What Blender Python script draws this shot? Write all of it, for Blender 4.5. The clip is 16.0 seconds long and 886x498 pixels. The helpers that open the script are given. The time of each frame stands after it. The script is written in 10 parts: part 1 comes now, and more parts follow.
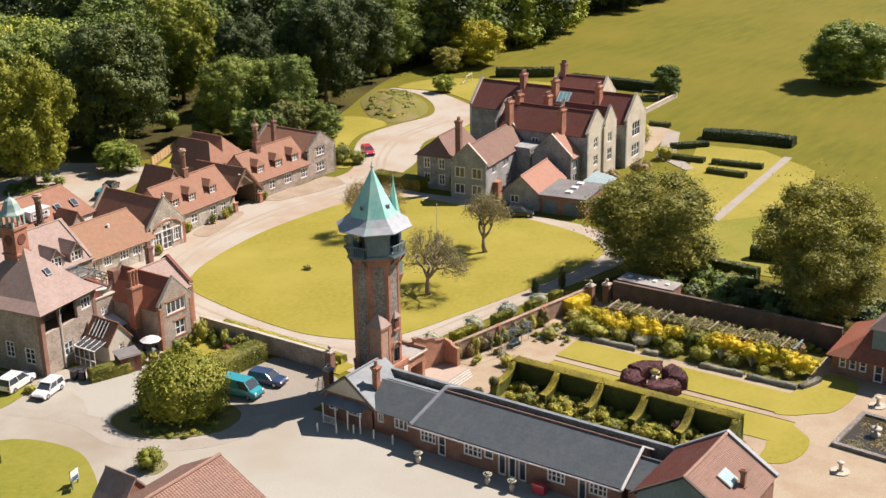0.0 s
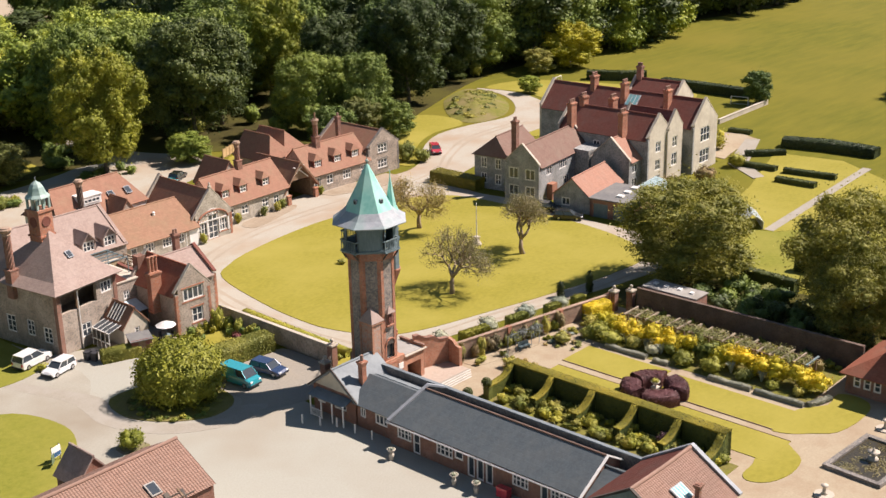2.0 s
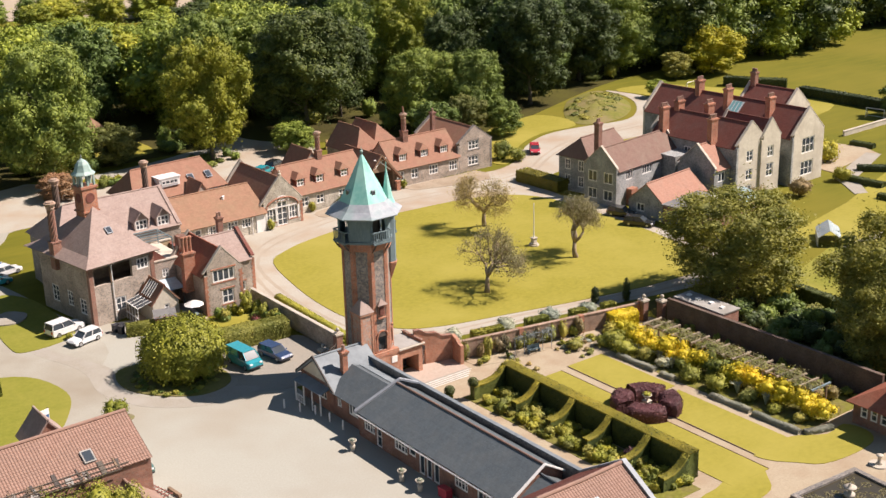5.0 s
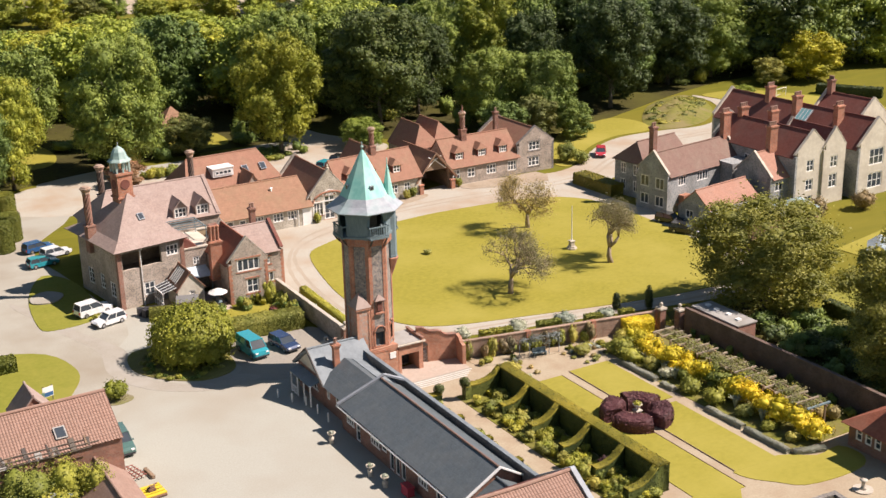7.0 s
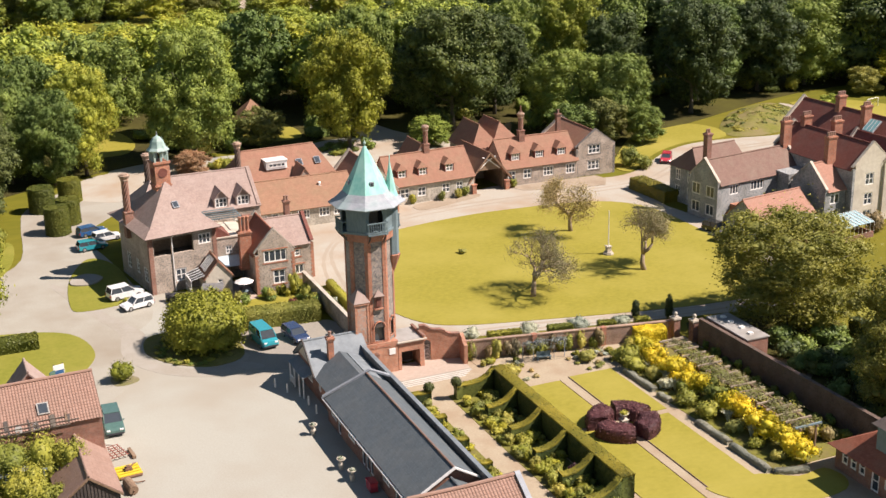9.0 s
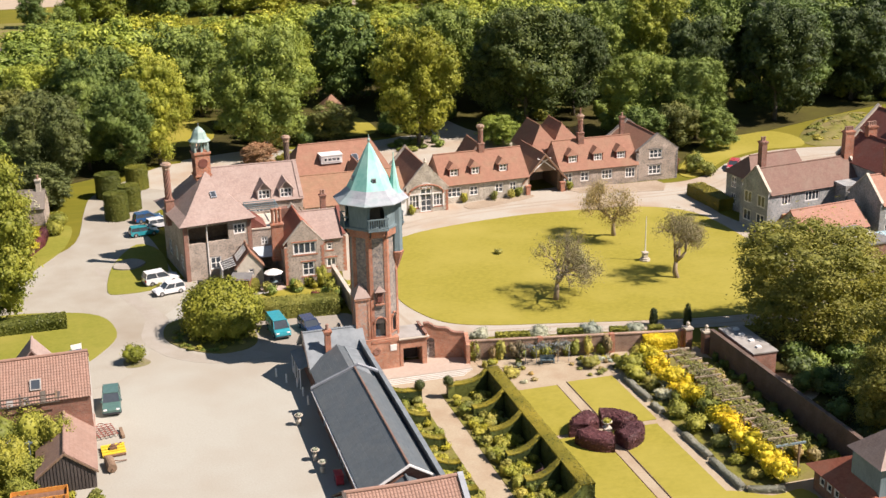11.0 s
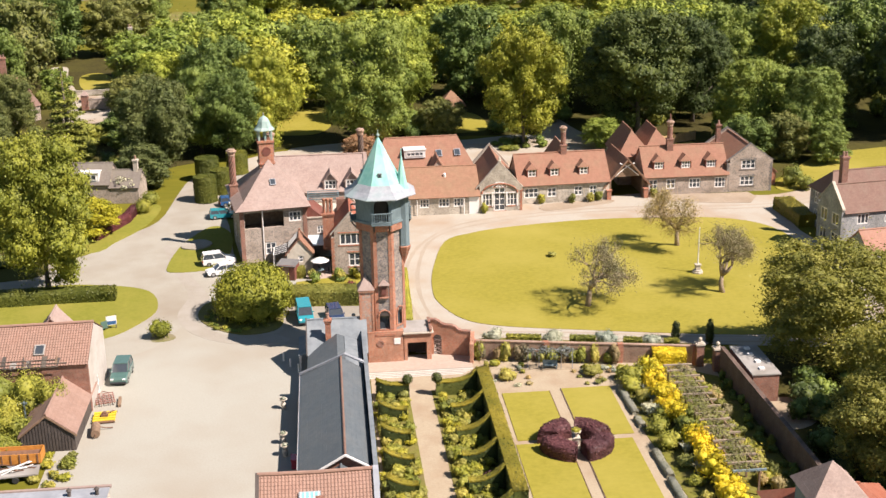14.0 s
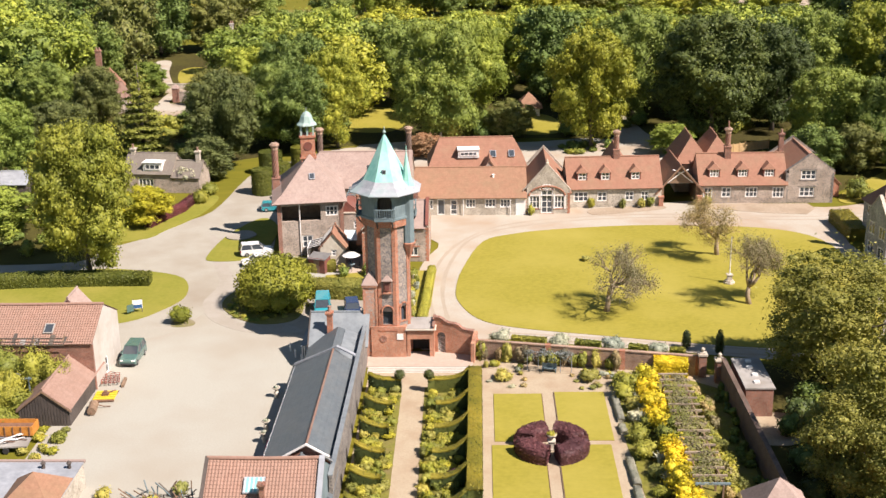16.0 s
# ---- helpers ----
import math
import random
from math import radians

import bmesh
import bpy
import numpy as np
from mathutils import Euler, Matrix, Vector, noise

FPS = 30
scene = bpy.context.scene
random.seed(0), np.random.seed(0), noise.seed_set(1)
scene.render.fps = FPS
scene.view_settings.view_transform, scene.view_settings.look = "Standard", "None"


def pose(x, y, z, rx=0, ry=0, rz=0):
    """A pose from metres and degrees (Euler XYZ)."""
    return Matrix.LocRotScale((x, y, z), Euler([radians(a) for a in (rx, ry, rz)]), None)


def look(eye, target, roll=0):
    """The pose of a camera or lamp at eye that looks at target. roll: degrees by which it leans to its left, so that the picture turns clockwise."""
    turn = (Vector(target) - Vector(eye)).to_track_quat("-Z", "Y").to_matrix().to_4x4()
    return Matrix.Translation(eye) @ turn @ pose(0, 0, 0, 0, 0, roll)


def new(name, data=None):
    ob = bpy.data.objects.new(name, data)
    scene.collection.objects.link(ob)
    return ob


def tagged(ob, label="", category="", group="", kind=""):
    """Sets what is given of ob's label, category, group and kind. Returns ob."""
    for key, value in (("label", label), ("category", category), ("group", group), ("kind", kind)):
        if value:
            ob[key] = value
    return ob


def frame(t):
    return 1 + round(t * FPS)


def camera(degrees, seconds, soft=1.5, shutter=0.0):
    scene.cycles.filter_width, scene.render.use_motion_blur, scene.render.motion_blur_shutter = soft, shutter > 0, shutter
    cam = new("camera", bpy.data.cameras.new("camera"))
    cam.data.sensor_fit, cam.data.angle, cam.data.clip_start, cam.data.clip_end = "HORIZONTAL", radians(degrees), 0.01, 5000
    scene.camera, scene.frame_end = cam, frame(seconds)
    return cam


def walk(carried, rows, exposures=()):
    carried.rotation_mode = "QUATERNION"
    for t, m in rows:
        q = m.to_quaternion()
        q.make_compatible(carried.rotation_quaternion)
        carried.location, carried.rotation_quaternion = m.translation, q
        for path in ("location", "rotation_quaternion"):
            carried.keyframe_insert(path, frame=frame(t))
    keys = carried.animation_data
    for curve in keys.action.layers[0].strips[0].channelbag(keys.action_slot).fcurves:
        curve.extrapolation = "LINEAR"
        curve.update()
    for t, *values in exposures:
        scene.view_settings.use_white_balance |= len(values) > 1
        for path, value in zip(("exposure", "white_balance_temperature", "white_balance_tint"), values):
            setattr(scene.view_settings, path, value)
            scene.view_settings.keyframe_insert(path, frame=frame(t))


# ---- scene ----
cam = camera(39.07, 16.0)
PATH = [
    (0, (-98.55, -73.66, 59.74), (-51.99, -41.58, 39.66), -1.00),
    (0.5, (-95.94, -76.93, 59.44), (-50.46, -43.29, 39.43), -1.12),
    (1, (-93.26, -80.12, 59.09), (-48.89, -44.99, 39.16), -1.19),
    (1.5, (-90.50, -83.22, 58.72), (-47.28, -46.64, 38.89), -1.24),
    (2, (-87.65, -86.22, 58.36), (-45.61, -48.24, 38.61), -1.28),
    (2.5, (-84.72, -89.11, 58.01), (-43.91, -49.77, 38.34), -1.33),
    (3, (-81.72, -91.89, 57.68), (-42.18, -51.24, 38.08), -1.37),
    (3.5, (-78.66, -94.55, 57.37), (-40.43, -52.64, 37.84), -1.42),
    (4, (-75.55, -97.11, 57.10), (-38.67, -53.97, 37.63), -1.46),
    (4.5, (-72.42, -99.55, 56.84), (-36.90, -55.25, 37.43), -1.49),
    (5, (-69.26, -101.88, 56.61), (-35.14, -56.48, 37.25), -1.51),
    (5.5, (-66.08, -104.11, 56.40), (-33.38, -57.65, 37.10), -1.51),
    (6, (-62.88, -106.24, 56.21), (-31.63, -58.78, 36.96), -1.50),
    (6.5, (-59.67, -108.27, 56.04), (-29.87, -59.86, 36.83), -1.48),
    (7, (-56.42, -110.21, 55.88), (-28.11, -60.90, 36.72), -1.44),
    (7.5, (-53.15, -112.05, 55.74), (-26.34, -61.89, 36.63), -1.40),
    (8, (-49.84, -113.81, 55.61), (-24.55, -62.85, 36.54), -1.35),
    (8.5, (-46.48, -115.48, 55.50), (-22.74, -63.76, 36.48), -1.30),
    (9, (-43.06, -117.06, 55.41), (-20.90, -64.64, 36.42), -1.26),
    (9.5, (-39.59, -118.56, 55.33), (-19.04, -65.47, 36.37), -1.22),
    (10, (-36.05, -119.97, 55.26), (-17.14, -66.26, 36.34), -1.20),
    (10.5, (-32.45, -121.28, 55.22), (-15.21, -67.01, 36.31), -1.18),
    (11, (-28.79, -122.50, 55.19), (-13.25, -67.72, 36.29), -1.17),
    (11.5, (-25.09, -123.63, 55.16), (-11.26, -68.38, 36.28), -1.16),
    (12, (-21.36, -124.65, 55.15), (-9.26, -68.99, 36.28), -1.15),
    (12.5, (-17.60, -125.56, 55.14), (-7.25, -69.55, 36.27), -1.13),
    (13, (-13.85, -126.36, 55.12), (-5.23, -70.05, 36.27), -1.10),
    (13.5, (-10.09, -127.04, 55.09), (-3.21, -70.49, 36.25), -1.06),
    (14, (-6.35, -127.61, 55.05), (-1.19, -70.87, 36.23), -1.00),
    (14.5, (-2.61, -128.07, 54.97), (0.84, -71.19, 36.20), -0.93),
    (15, (1.13, -128.42, 54.87), (2.87, -71.44, 36.14), -0.87),
    (15.5, (4.93, -128.67, 54.73), (4.94, -71.65, 36.07), -0.84),
    (16, (8.85, -128.84, 54.56), (7.09, -71.82, 35.96), -0.89),
]
walk(cam, [(t, look(eye, target, roll)) for t, eye, target, roll in PATH], [(0, 0.88), (7, 0.9), (11.5, 0.96), (16, 1.05)])

# ---- light ----
world = bpy.data.worlds.new("world")
scene.world = world
world.use_nodes = True
wn = world.node_tree
sky = wn.nodes.new("ShaderNodeTexSky")
sky.sky_type, sky.sun_disc = "NISHITA", False
SUN_EL, SUN_AZ = radians(49), math.atan2(0.86, -0.5)  # azimuth clockwise from +y
sky.sun_elevation, sky.sun_rotation = SUN_EL, SUN_AZ
sky.air_density, sky.dust_density = 1.15, 0.2
wn.links.new(sky.outputs[0], wn.nodes["Background"].inputs[0])
wn.nodes["Background"].inputs[1].default_value = 0.044
sun = new("sun", bpy.data.lights.new("sun", "SUN"))
sun.data.energy, sun.data.angle, sun.data.color = 5.0, radians(0.5), (1.0, 0.87, 0.805)
sd = Vector((math.sin(SUN_AZ) * math.cos(SUN_EL), math.cos(SUN_AZ) * math.cos(SUN_EL), math.sin(SUN_EL)))
sun.matrix_basis = look(sd * 300, (0, 0, 0))

# ---- materials ----
def node(nt, kind, **kw):
    n = nt.nodes.new(kind)
    for k, v in kw.items():
        n.inputs[k.replace("_", " ")].default_value = v
    return n


def ramp(nt, stops):
    r = nt.nodes.new("ShaderNodeValToRGB")
    e = r.color_ramp.elements
    while len(e) < len(stops):
        e.new(0.5)
    for el, (p, c) in zip(e, stops):
        el.position, el.color = p, (*c, 1)
    return r


def start(name):
    m = bpy.data.materials.new(name)
    m.use_nodes = True
    nt = m.node_tree
    return m, nt, nt.nodes["Principled BSDF"]


def mix(nt, a, b, fac, how="MIX"):
    n = nt.nodes.new("ShaderNodeMix")
    n.data_type, n.blend_type = "RGBA", how
    for sock, v in ((n.inputs[0], fac), (n.inputs[6], a), (n.inputs[7], b)):
        if isinstance(v, bpy.types.NodeSocket):
            nt.links.new(v, sock)
        elif isinstance(v, (tuple, list)):
            sock.default_value = (*v, 1)
        else:
            sock.default_value = v
    return n.outputs[2]


def coords(nt, scale=(1, 1, 1)):
    g = nt.nodes.new("ShaderNodeNewGeometry")
    mp = nt.nodes.new("ShaderNodeMapping")
    mp.inputs["Scale"].default_value = scale
    nt.links.new(g.outputs["Position"], mp.inputs[0])
    return mp.outputs[0]


def noise_of(nt, vec, scale, detail=3.0, rough=0.6):
    n = node(nt, "ShaderNodeTexNoise", Scale=scale, Detail=detail, Roughness=rough)
    nt.links.new(vec, n.inputs["Vector"])
    return n.outputs[0]


def bump_of(nt, bsdf, height, strength, distance=0.05):
    b = node(nt, "ShaderNodeBump", Strength=strength, Distance=distance)
    nt.links.new(height, b.inputs["Height"])
    nt.links.new(b.outputs[0], bsdf.inputs["Normal"])


def plain(name, lo, hi, fine=2.0, coarse=0.15, rough=0.85, bump=0.3, metal=0.0, stain=None, amount=0.5, stretch=(1, 1, 1), spread=0.0, gloss=0.5):
    """Two-scale varied surface: fine grain from lo to hi, with broad stains; spread varies whole pieces."""
    m, nt, b = start(name)
    v = coords(nt, stretch)
    f = noise_of(nt, v, fine, 4, 0.7)
    r = ramp(nt, [(0.3, lo), (0.7, hi)])
    nt.links.new(f, r.inputs[0])
    out = r.outputs[0]
    c = noise_of(nt, coords(nt), coarse, 3, 0.6)
    cr = ramp(nt, [(0.42, (0, 0, 0)), (0.68, (amount,) * 3)])
    nt.links.new(c, cr.inputs[0])
    st = stain or tuple(x * 0.65 for x in lo)
    out = mix(nt, out, st, cr.outputs[0])
    if spread:
        g = nt.nodes.new("ShaderNodeNewGeometry")
        sr = ramp(nt, [(0.0, (1 - spread,) * 3), (1.0, (1 + spread,) * 3)])
        nt.links.new(g.outputs["Random Per Island"], sr.inputs[0])
        out = mix(nt, out, sr.outputs[0], 1.0, "MULTIPLY")
    nt.links.new(out, b.inputs["Base Color"])
    b.inputs["Roughness"].default_value, b.inputs["Metallic"].default_value = rough, metal
    b.inputs["Specular IOR Level"].default_value = gloss
    if bump:
        bump_of(nt, b, f, bump)
    return m


def masonry(name, mortar, stones, scale, rough=0.85, bump=0.5, course=0.0):
    """Stones of several colours in mortar; course > 0 flattens them into brick courses."""
    m, nt, b = start(name)
    v = coords(nt, (1, 1, 1 + 2 * course))
    vo = node(nt, "ShaderNodeTexVoronoi", Scale=scale)
    nt.links.new(v, vo.inputs["Vector"])
    sep = nt.nodes.new("ShaderNodeSeparateColor")
    nt.links.new(vo.outputs["Color"], sep.inputs[0])
    n = len(stones)
    r = ramp(nt, [((i + 0.5) / n, c) for i, c in enumerate(stones)])
    nt.links.new(sep.outputs[0], r.inputs[0])
    d = node(nt, "ShaderNodeTexVoronoi", Scale=scale)
    d.feature = "DISTANCE_TO_EDGE"
    nt.links.new(v, d.inputs["Vector"])
    dr = ramp(nt, [(0.02, (1, 1, 1)), (0.12, (0, 0, 0))])
    nt.links.new(d.outputs["Distance"], dr.inputs[0])
    col = mix(nt, r.outputs[0], mortar, dr.outputs[0])
    big = noise_of(nt, coords(nt), 0.5, 4, 0.65)
    br = ramp(nt, [(0.35, (0.72, 0.7, 0.66)), (0.65, (1.15, 1.13, 1.1))])
    nt.links.new(big, br.inputs[0])
    col = mix(nt, col, br.outputs[0], 1.0, "MULTIPLY")
    nt.links.new(col, b.inputs["Base Color"])
    b.inputs["Roughness"].default_value = rough
    bump_of(nt, b, d.outputs["Distance"], bump, 0.04)
    return m


def tiled(name, cols, patch, row=0.28, rough=0.8, amount=0.6):
    """Tile or slate courses with per-tile colour, lichen patches and a shadow line at every course."""
    m, nt, b = start(name)
    v = coords(nt, (1, 1, 1.0))
    w = node(nt, "ShaderNodeTexWave", Scale=1.0 / row * 0.5 * 0.64, Distortion=0.6, Detail=2.0)
    w.bands_direction, w.wave_profile = "Z", "SAW"
    w.inputs["Detail Scale"].default_value = 2.0
    nt.links.new(v, w.inputs["Vector"])
    vo = node(nt, "ShaderNodeTexVoronoi", Scale=6.5)
    nt.links.new(v, vo.inputs["Vector"])
    sep = nt.nodes.new("ShaderNodeSeparateColor")
    nt.links.new(vo.outputs["Color"], sep.inputs[0])
    mean = tuple(sum(c[k] for c in cols) / len(cols) for k in range(3))
    r = ramp(nt, [((i + 0.5) / len(cols), tuple(m + (p - m) * 0.6 for p, m in zip(c, mean))) for i, c in enumerate(cols)])
    nt.links.new(sep.outputs[0], r.inputs[0])
    col = r.outputs[0]
    wr = ramp(nt, [(0.0, (0.8, 0.8, 0.8)), (0.35, (1, 1, 1))])
    nt.links.new(w.outputs[0], wr.inputs[0])
    col = mix(nt, col, wr.outputs[0], 0.35, "MULTIPLY")
    c = noise_of(nt, coords(nt), 0.45, 5, 0.7)
    cr = ramp(nt, [(0.45, (0, 0, 0)), (0.7, (amount,) * 3)])
    nt.links.new(c, cr.inputs[0])
    col = mix(nt, col, patch, cr.outputs[0])
    old = noise_of(nt, coords(nt, (1, 1, 0.5)), 1.6, 5, 0.75)
    olr = ramp(nt, [(0.36, (0.9, 0.89, 0.88)), (0.64, (1.06, 1.06, 1.05))])
    nt.links.new(old, olr.inputs[0])
    col = mix(nt, col, olr.outputs[0], 1.0, "MULTIPLY")
    nt.links.new(col, b.inputs["Base Color"])
    b.inputs["Roughness"].default_value = rough
    b.inputs["Specular IOR Level"].default_value = 0.25
    bump_of(nt, b, w.outputs[0], 0.35, 0.03)
    return m


def leafy(name, dark, light, tip=None, rough=0.6, trans=0.06, tone=1.0):
    """Leaves: colour varies leaf by leaf and over broad patches, a little light passes through."""
    m, nt, b = start(name)
    dark, light, tip = (tuple(c * tone for c in col) for col in (dark, light, tip or light))
    g = nt.nodes.new("ShaderNodeNewGeometry")
    near = lambda a, b, k: tuple(p + (q - p) * k for p, q in zip(a, b))
    r = ramp(nt, [(0.0, near(dark, light, 0.3)), (0.7, light), (1.0, near(light, tip or light, 0.6))])
    nt.links.new(g.outputs["Random Per Island"], r.inputs[0])
    big = noise_of(nt, coords(nt), 0.25, 3, 0.6)
    br = ramp(nt, [(0.35, (0.7, 0.75, 0.7)), (0.65, (1.2, 1.15, 1.1))])
    nt.links.new(big, br.inputs[0])
    col = mix(nt, r.outputs[0], br.outputs[0], 1.0, "MULTIPLY")
    oi = nt.nodes.new("ShaderNodeObjectInfo")
    orr = ramp(nt, [(0.0, (0.62, 0.72, 0.8)), (0.5, (0.95, 0.98, 0.95)), (1.0, (1.22, 1.18, 1.0))])
    nt.links.new(oi.outputs["Random"], orr.inputs[0])
    col = mix(nt, col, orr.outputs[0], 1.0, "MULTIPLY")
    nt.links.new(col, b.inputs["Base Color"])
    b.inputs["Roughness"].default_value = rough
    b.inputs["Specular IOR Level"].default_value = 0.3
    if trans:
        t = nt.nodes.new("ShaderNodeBsdfTranslucent")
        nt.links.new(mix(nt, col, (1.0, 1.0, 0.4), 1.0, "MULTIPLY"), t.inputs[0])
        ms = nt.nodes.new("ShaderNodeMixShader")
        ms.inputs[0].default_value = trans
        nt.links.new(b.outputs[0], ms.inputs[1])
        nt.links.new(t.outputs[0], ms.inputs[2])
        nt.links.new(ms.outputs[0], nt.nodes["Material Output"].inputs[0])
    return m


def solid(name, col, rough=0.5, metal=0.0, coat=0.0, trans=0.0):
    m, nt, b = start(name)
    v = noise_of(nt, coords(nt), 3.0, 3, 0.6)
    r = ramp(nt, [(0.3, tuple(c * 0.88 for c in col)), (0.7, tuple(min(1, c * 1.1) for c in col))])
    nt.links.new(v, r.inputs[0])
    nt.links.new(r.outputs[0], b.inputs["Base Color"])
    b.inputs["Roughness"].default_value, b.inputs["Metallic"].default_value = rough, metal
    b.inputs["Coat Weight"].default_value = coat
    b.inputs["Transmission Weight"].default_value = trans
    return m


FLINT = masonry("flint", (0.40, 0.34, 0.285), [(0.2, 0.178, 0.158), (0.29, 0.25, 0.215), (0.38, 0.325, 0.275), (0.43, 0.345, 0.285)], 8.0)
# grey flint with the blue cast of the manor's shaded walls put into it
FLINT_SHADE_BLUE = masonry("flint_shade_blue", (0.35, 0.36, 0.36), [(0.16, 0.178, 0.19), (0.23, 0.248, 0.256), (0.3, 0.316, 0.318), (0.36, 0.358, 0.346)], 8.0)
FLINT_PALE = masonry("flint_pale", (0.46, 0.42, 0.35), [(0.26, 0.24, 0.21), (0.36, 0.33, 0.285), (0.44, 0.40, 0.335), (0.5, 0.46, 0.39)], 7.0)
FLINT_DARK = masonry("flint_dark", (0.22, 0.195, 0.175), [(0.09, 0.088, 0.088), (0.14, 0.137, 0.134), (0.2, 0.185, 0.17), (0.26, 0.235, 0.21)], 8.0)
FLINT_SHAFT = masonry("flint_shaft", (0.27, 0.225, 0.195), [(0.11, 0.115, 0.125), (0.19, 0.185, 0.185), (0.27, 0.24, 0.215), (0.36, 0.31, 0.27)], 7.0)
STONE = plain("stone", (0.4, 0.35, 0.28), (0.55, 0.49, 0.4), 3.0, 0.4)
OCHRE = plain("ochre_stone", (0.36, 0.26, 0.15), (0.46, 0.35, 0.21), 3.0, 0.5)
CREAM = plain("limewash", (0.42, 0.39, 0.345), (0.5, 0.468, 0.42), 2.0, 0.4, stain=(0.36, 0.31, 0.25), amount=0.6)
RENDER = plain("render", (0.5, 0.45, 0.36), (0.6, 0.55, 0.45), 2.0, 0.35, stain=(0.36, 0.31, 0.24), amount=0.6)
BRICK = masonry("brick", (0.34, 0.24, 0.18), [(0.30, 0.10, 0.055), (0.40, 0.14, 0.075), (0.47, 0.19, 0.10), (0.36, 0.13, 0.08)], 5.0, course=1.0)
BRICK_ORANGE = masonry("brick_orange", (0.40, 0.285, 0.21), [(0.36, 0.145, 0.085), (0.44, 0.185, 0.11), (0.50, 0.235, 0.14), (0.40, 0.165, 0.10)], 5.0, course=1.0)
BRICK_FLINT = masonry("brick_and_flint", (0.4, 0.29, 0.22), [(0.4, 0.165, 0.1), (0.26, 0.23, 0.215), (0.46, 0.2, 0.12), (0.34, 0.3, 0.27), (0.42, 0.175, 0.105)], 6.0)
STONE_BRICK = masonry("weathered_brick", (0.38, 0.3, 0.23), [(0.3, 0.17, 0.12), (0.38, 0.26, 0.19), (0.42, 0.32, 0.25), (0.34, 0.2, 0.14)], 6.0, course=1.0)
BRICK_OLD = masonry("brick_old", (0.26, 0.19, 0.15), [(0.18, 0.075, 0.05), (0.26, 0.10, 0.065), (0.30, 0.135, 0.09), (0.22, 0.11, 0.085)], 6.0, course=1.0)
BRICK_PALE = masonry("brick_faded", (0.36, 0.29, 0.225), [(0.26, 0.155, 0.11), (0.33, 0.2, 0.14), (0.37, 0.245, 0.175), (0.29, 0.18, 0.13)], 6.0, course=1.0)
BRICK_DARK = masonry("brick_dark_brown", (0.14, 0.11, 0.09), [(0.088, 0.055, 0.042), (0.13, 0.078, 0.058), (0.16, 0.098, 0.074), (0.105, 0.072, 0.058)], 6.0, course=1.0)
TILE = tiled("clay_tile", [(0.245, 0.125, 0.082), (0.275, 0.142, 0.094), (0.3, 0.158, 0.106), (0.255, 0.13, 0.086)], (0.25, 0.165, 0.105))
TILE_TAN = tiled("tan_tile", [(0.25, 0.138, 0.086), (0.28, 0.157, 0.1), (0.305, 0.175, 0.112), (0.262, 0.146, 0.092)], (0.23, 0.16, 0.095))
TILE_RED = tiled("red_tile", [(0.25, 0.085, 0.05), (0.29, 0.1, 0.06), (0.33, 0.12, 0.075), (0.27, 0.092, 0.055)], (0.28, 0.14, 0.09))
TILE_BROWN = tiled("brown_tile", [(0.165, 0.1, 0.078), (0.19, 0.116, 0.09), (0.215, 0.133, 0.104), (0.175, 0.106, 0.083)], (0.2, 0.15, 0.115))
TILE_PINK = tiled("weathered_tile", [(0.268, 0.198, 0.17), (0.304, 0.228, 0.196), (0.348, 0.263, 0.227), (0.286, 0.213, 0.18)], (0.36, 0.288, 0.252))
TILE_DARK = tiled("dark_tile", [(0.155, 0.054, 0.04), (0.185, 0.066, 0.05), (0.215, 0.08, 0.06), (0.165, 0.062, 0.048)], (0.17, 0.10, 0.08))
TILE_ORANGE = tiled("orange_tile", [(0.29, 0.15, 0.105), (0.335, 0.178, 0.125), (0.37, 0.2, 0.145), (0.31, 0.16, 0.112)], (0.3, 0.19, 0.145))
TILE_GREY = tiled("grey_tile", [(0.15, 0.13, 0.11), (0.18, 0.155, 0.13), (0.21, 0.185, 0.155), (0.165, 0.14, 0.12)], (0.22, 0.2, 0.15))
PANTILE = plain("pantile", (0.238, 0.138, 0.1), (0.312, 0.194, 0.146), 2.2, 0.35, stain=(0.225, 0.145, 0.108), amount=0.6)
TILE_WORN = tiled("worn_tile", [(0.235, 0.15, 0.115), (0.262, 0.17, 0.132), (0.29, 0.19, 0.15), (0.245, 0.157, 0.12)], (0.3, 0.21, 0.17))
SLATE = tiled("slate", [(0.088, 0.106, 0.117), (0.102, 0.121, 0.132), (0.117, 0.135, 0.145), (0.094, 0.111, 0.122)], (0.14, 0.148, 0.146), 0.25, 0.5, 0.5)
LEAD = plain("lead", (0.23, 0.245, 0.265), (0.34, 0.36, 0.385), 1.5, 0.5, rough=0.6, stain=(0.2, 0.21, 0.225), gloss=0.3)
LEAD_GREY = plain("weathered_lead", (0.13, 0.15, 0.162), (0.195, 0.22, 0.234), 1.5, 0.5, rough=0.65, stain=(0.24, 0.262, 0.27), amount=0.6, gloss=0.3)
COPPER_DULL = plain("dull_verdigris", (0.2, 0.3, 0.27), (0.32, 0.42, 0.38), 1.5, 0.6, rough=0.6, stain=(0.4, 0.42, 0.38), amount=0.6, stretch=(1, 1, 0.4))
LEAD_PALE = plain("bleached_lead", (0.25, 0.262, 0.285), (0.36, 0.375, 0.4), 1.5, 0.5, rough=0.6, stain=(0.24, 0.35, 0.33), amount=0.5, gloss=0.3)
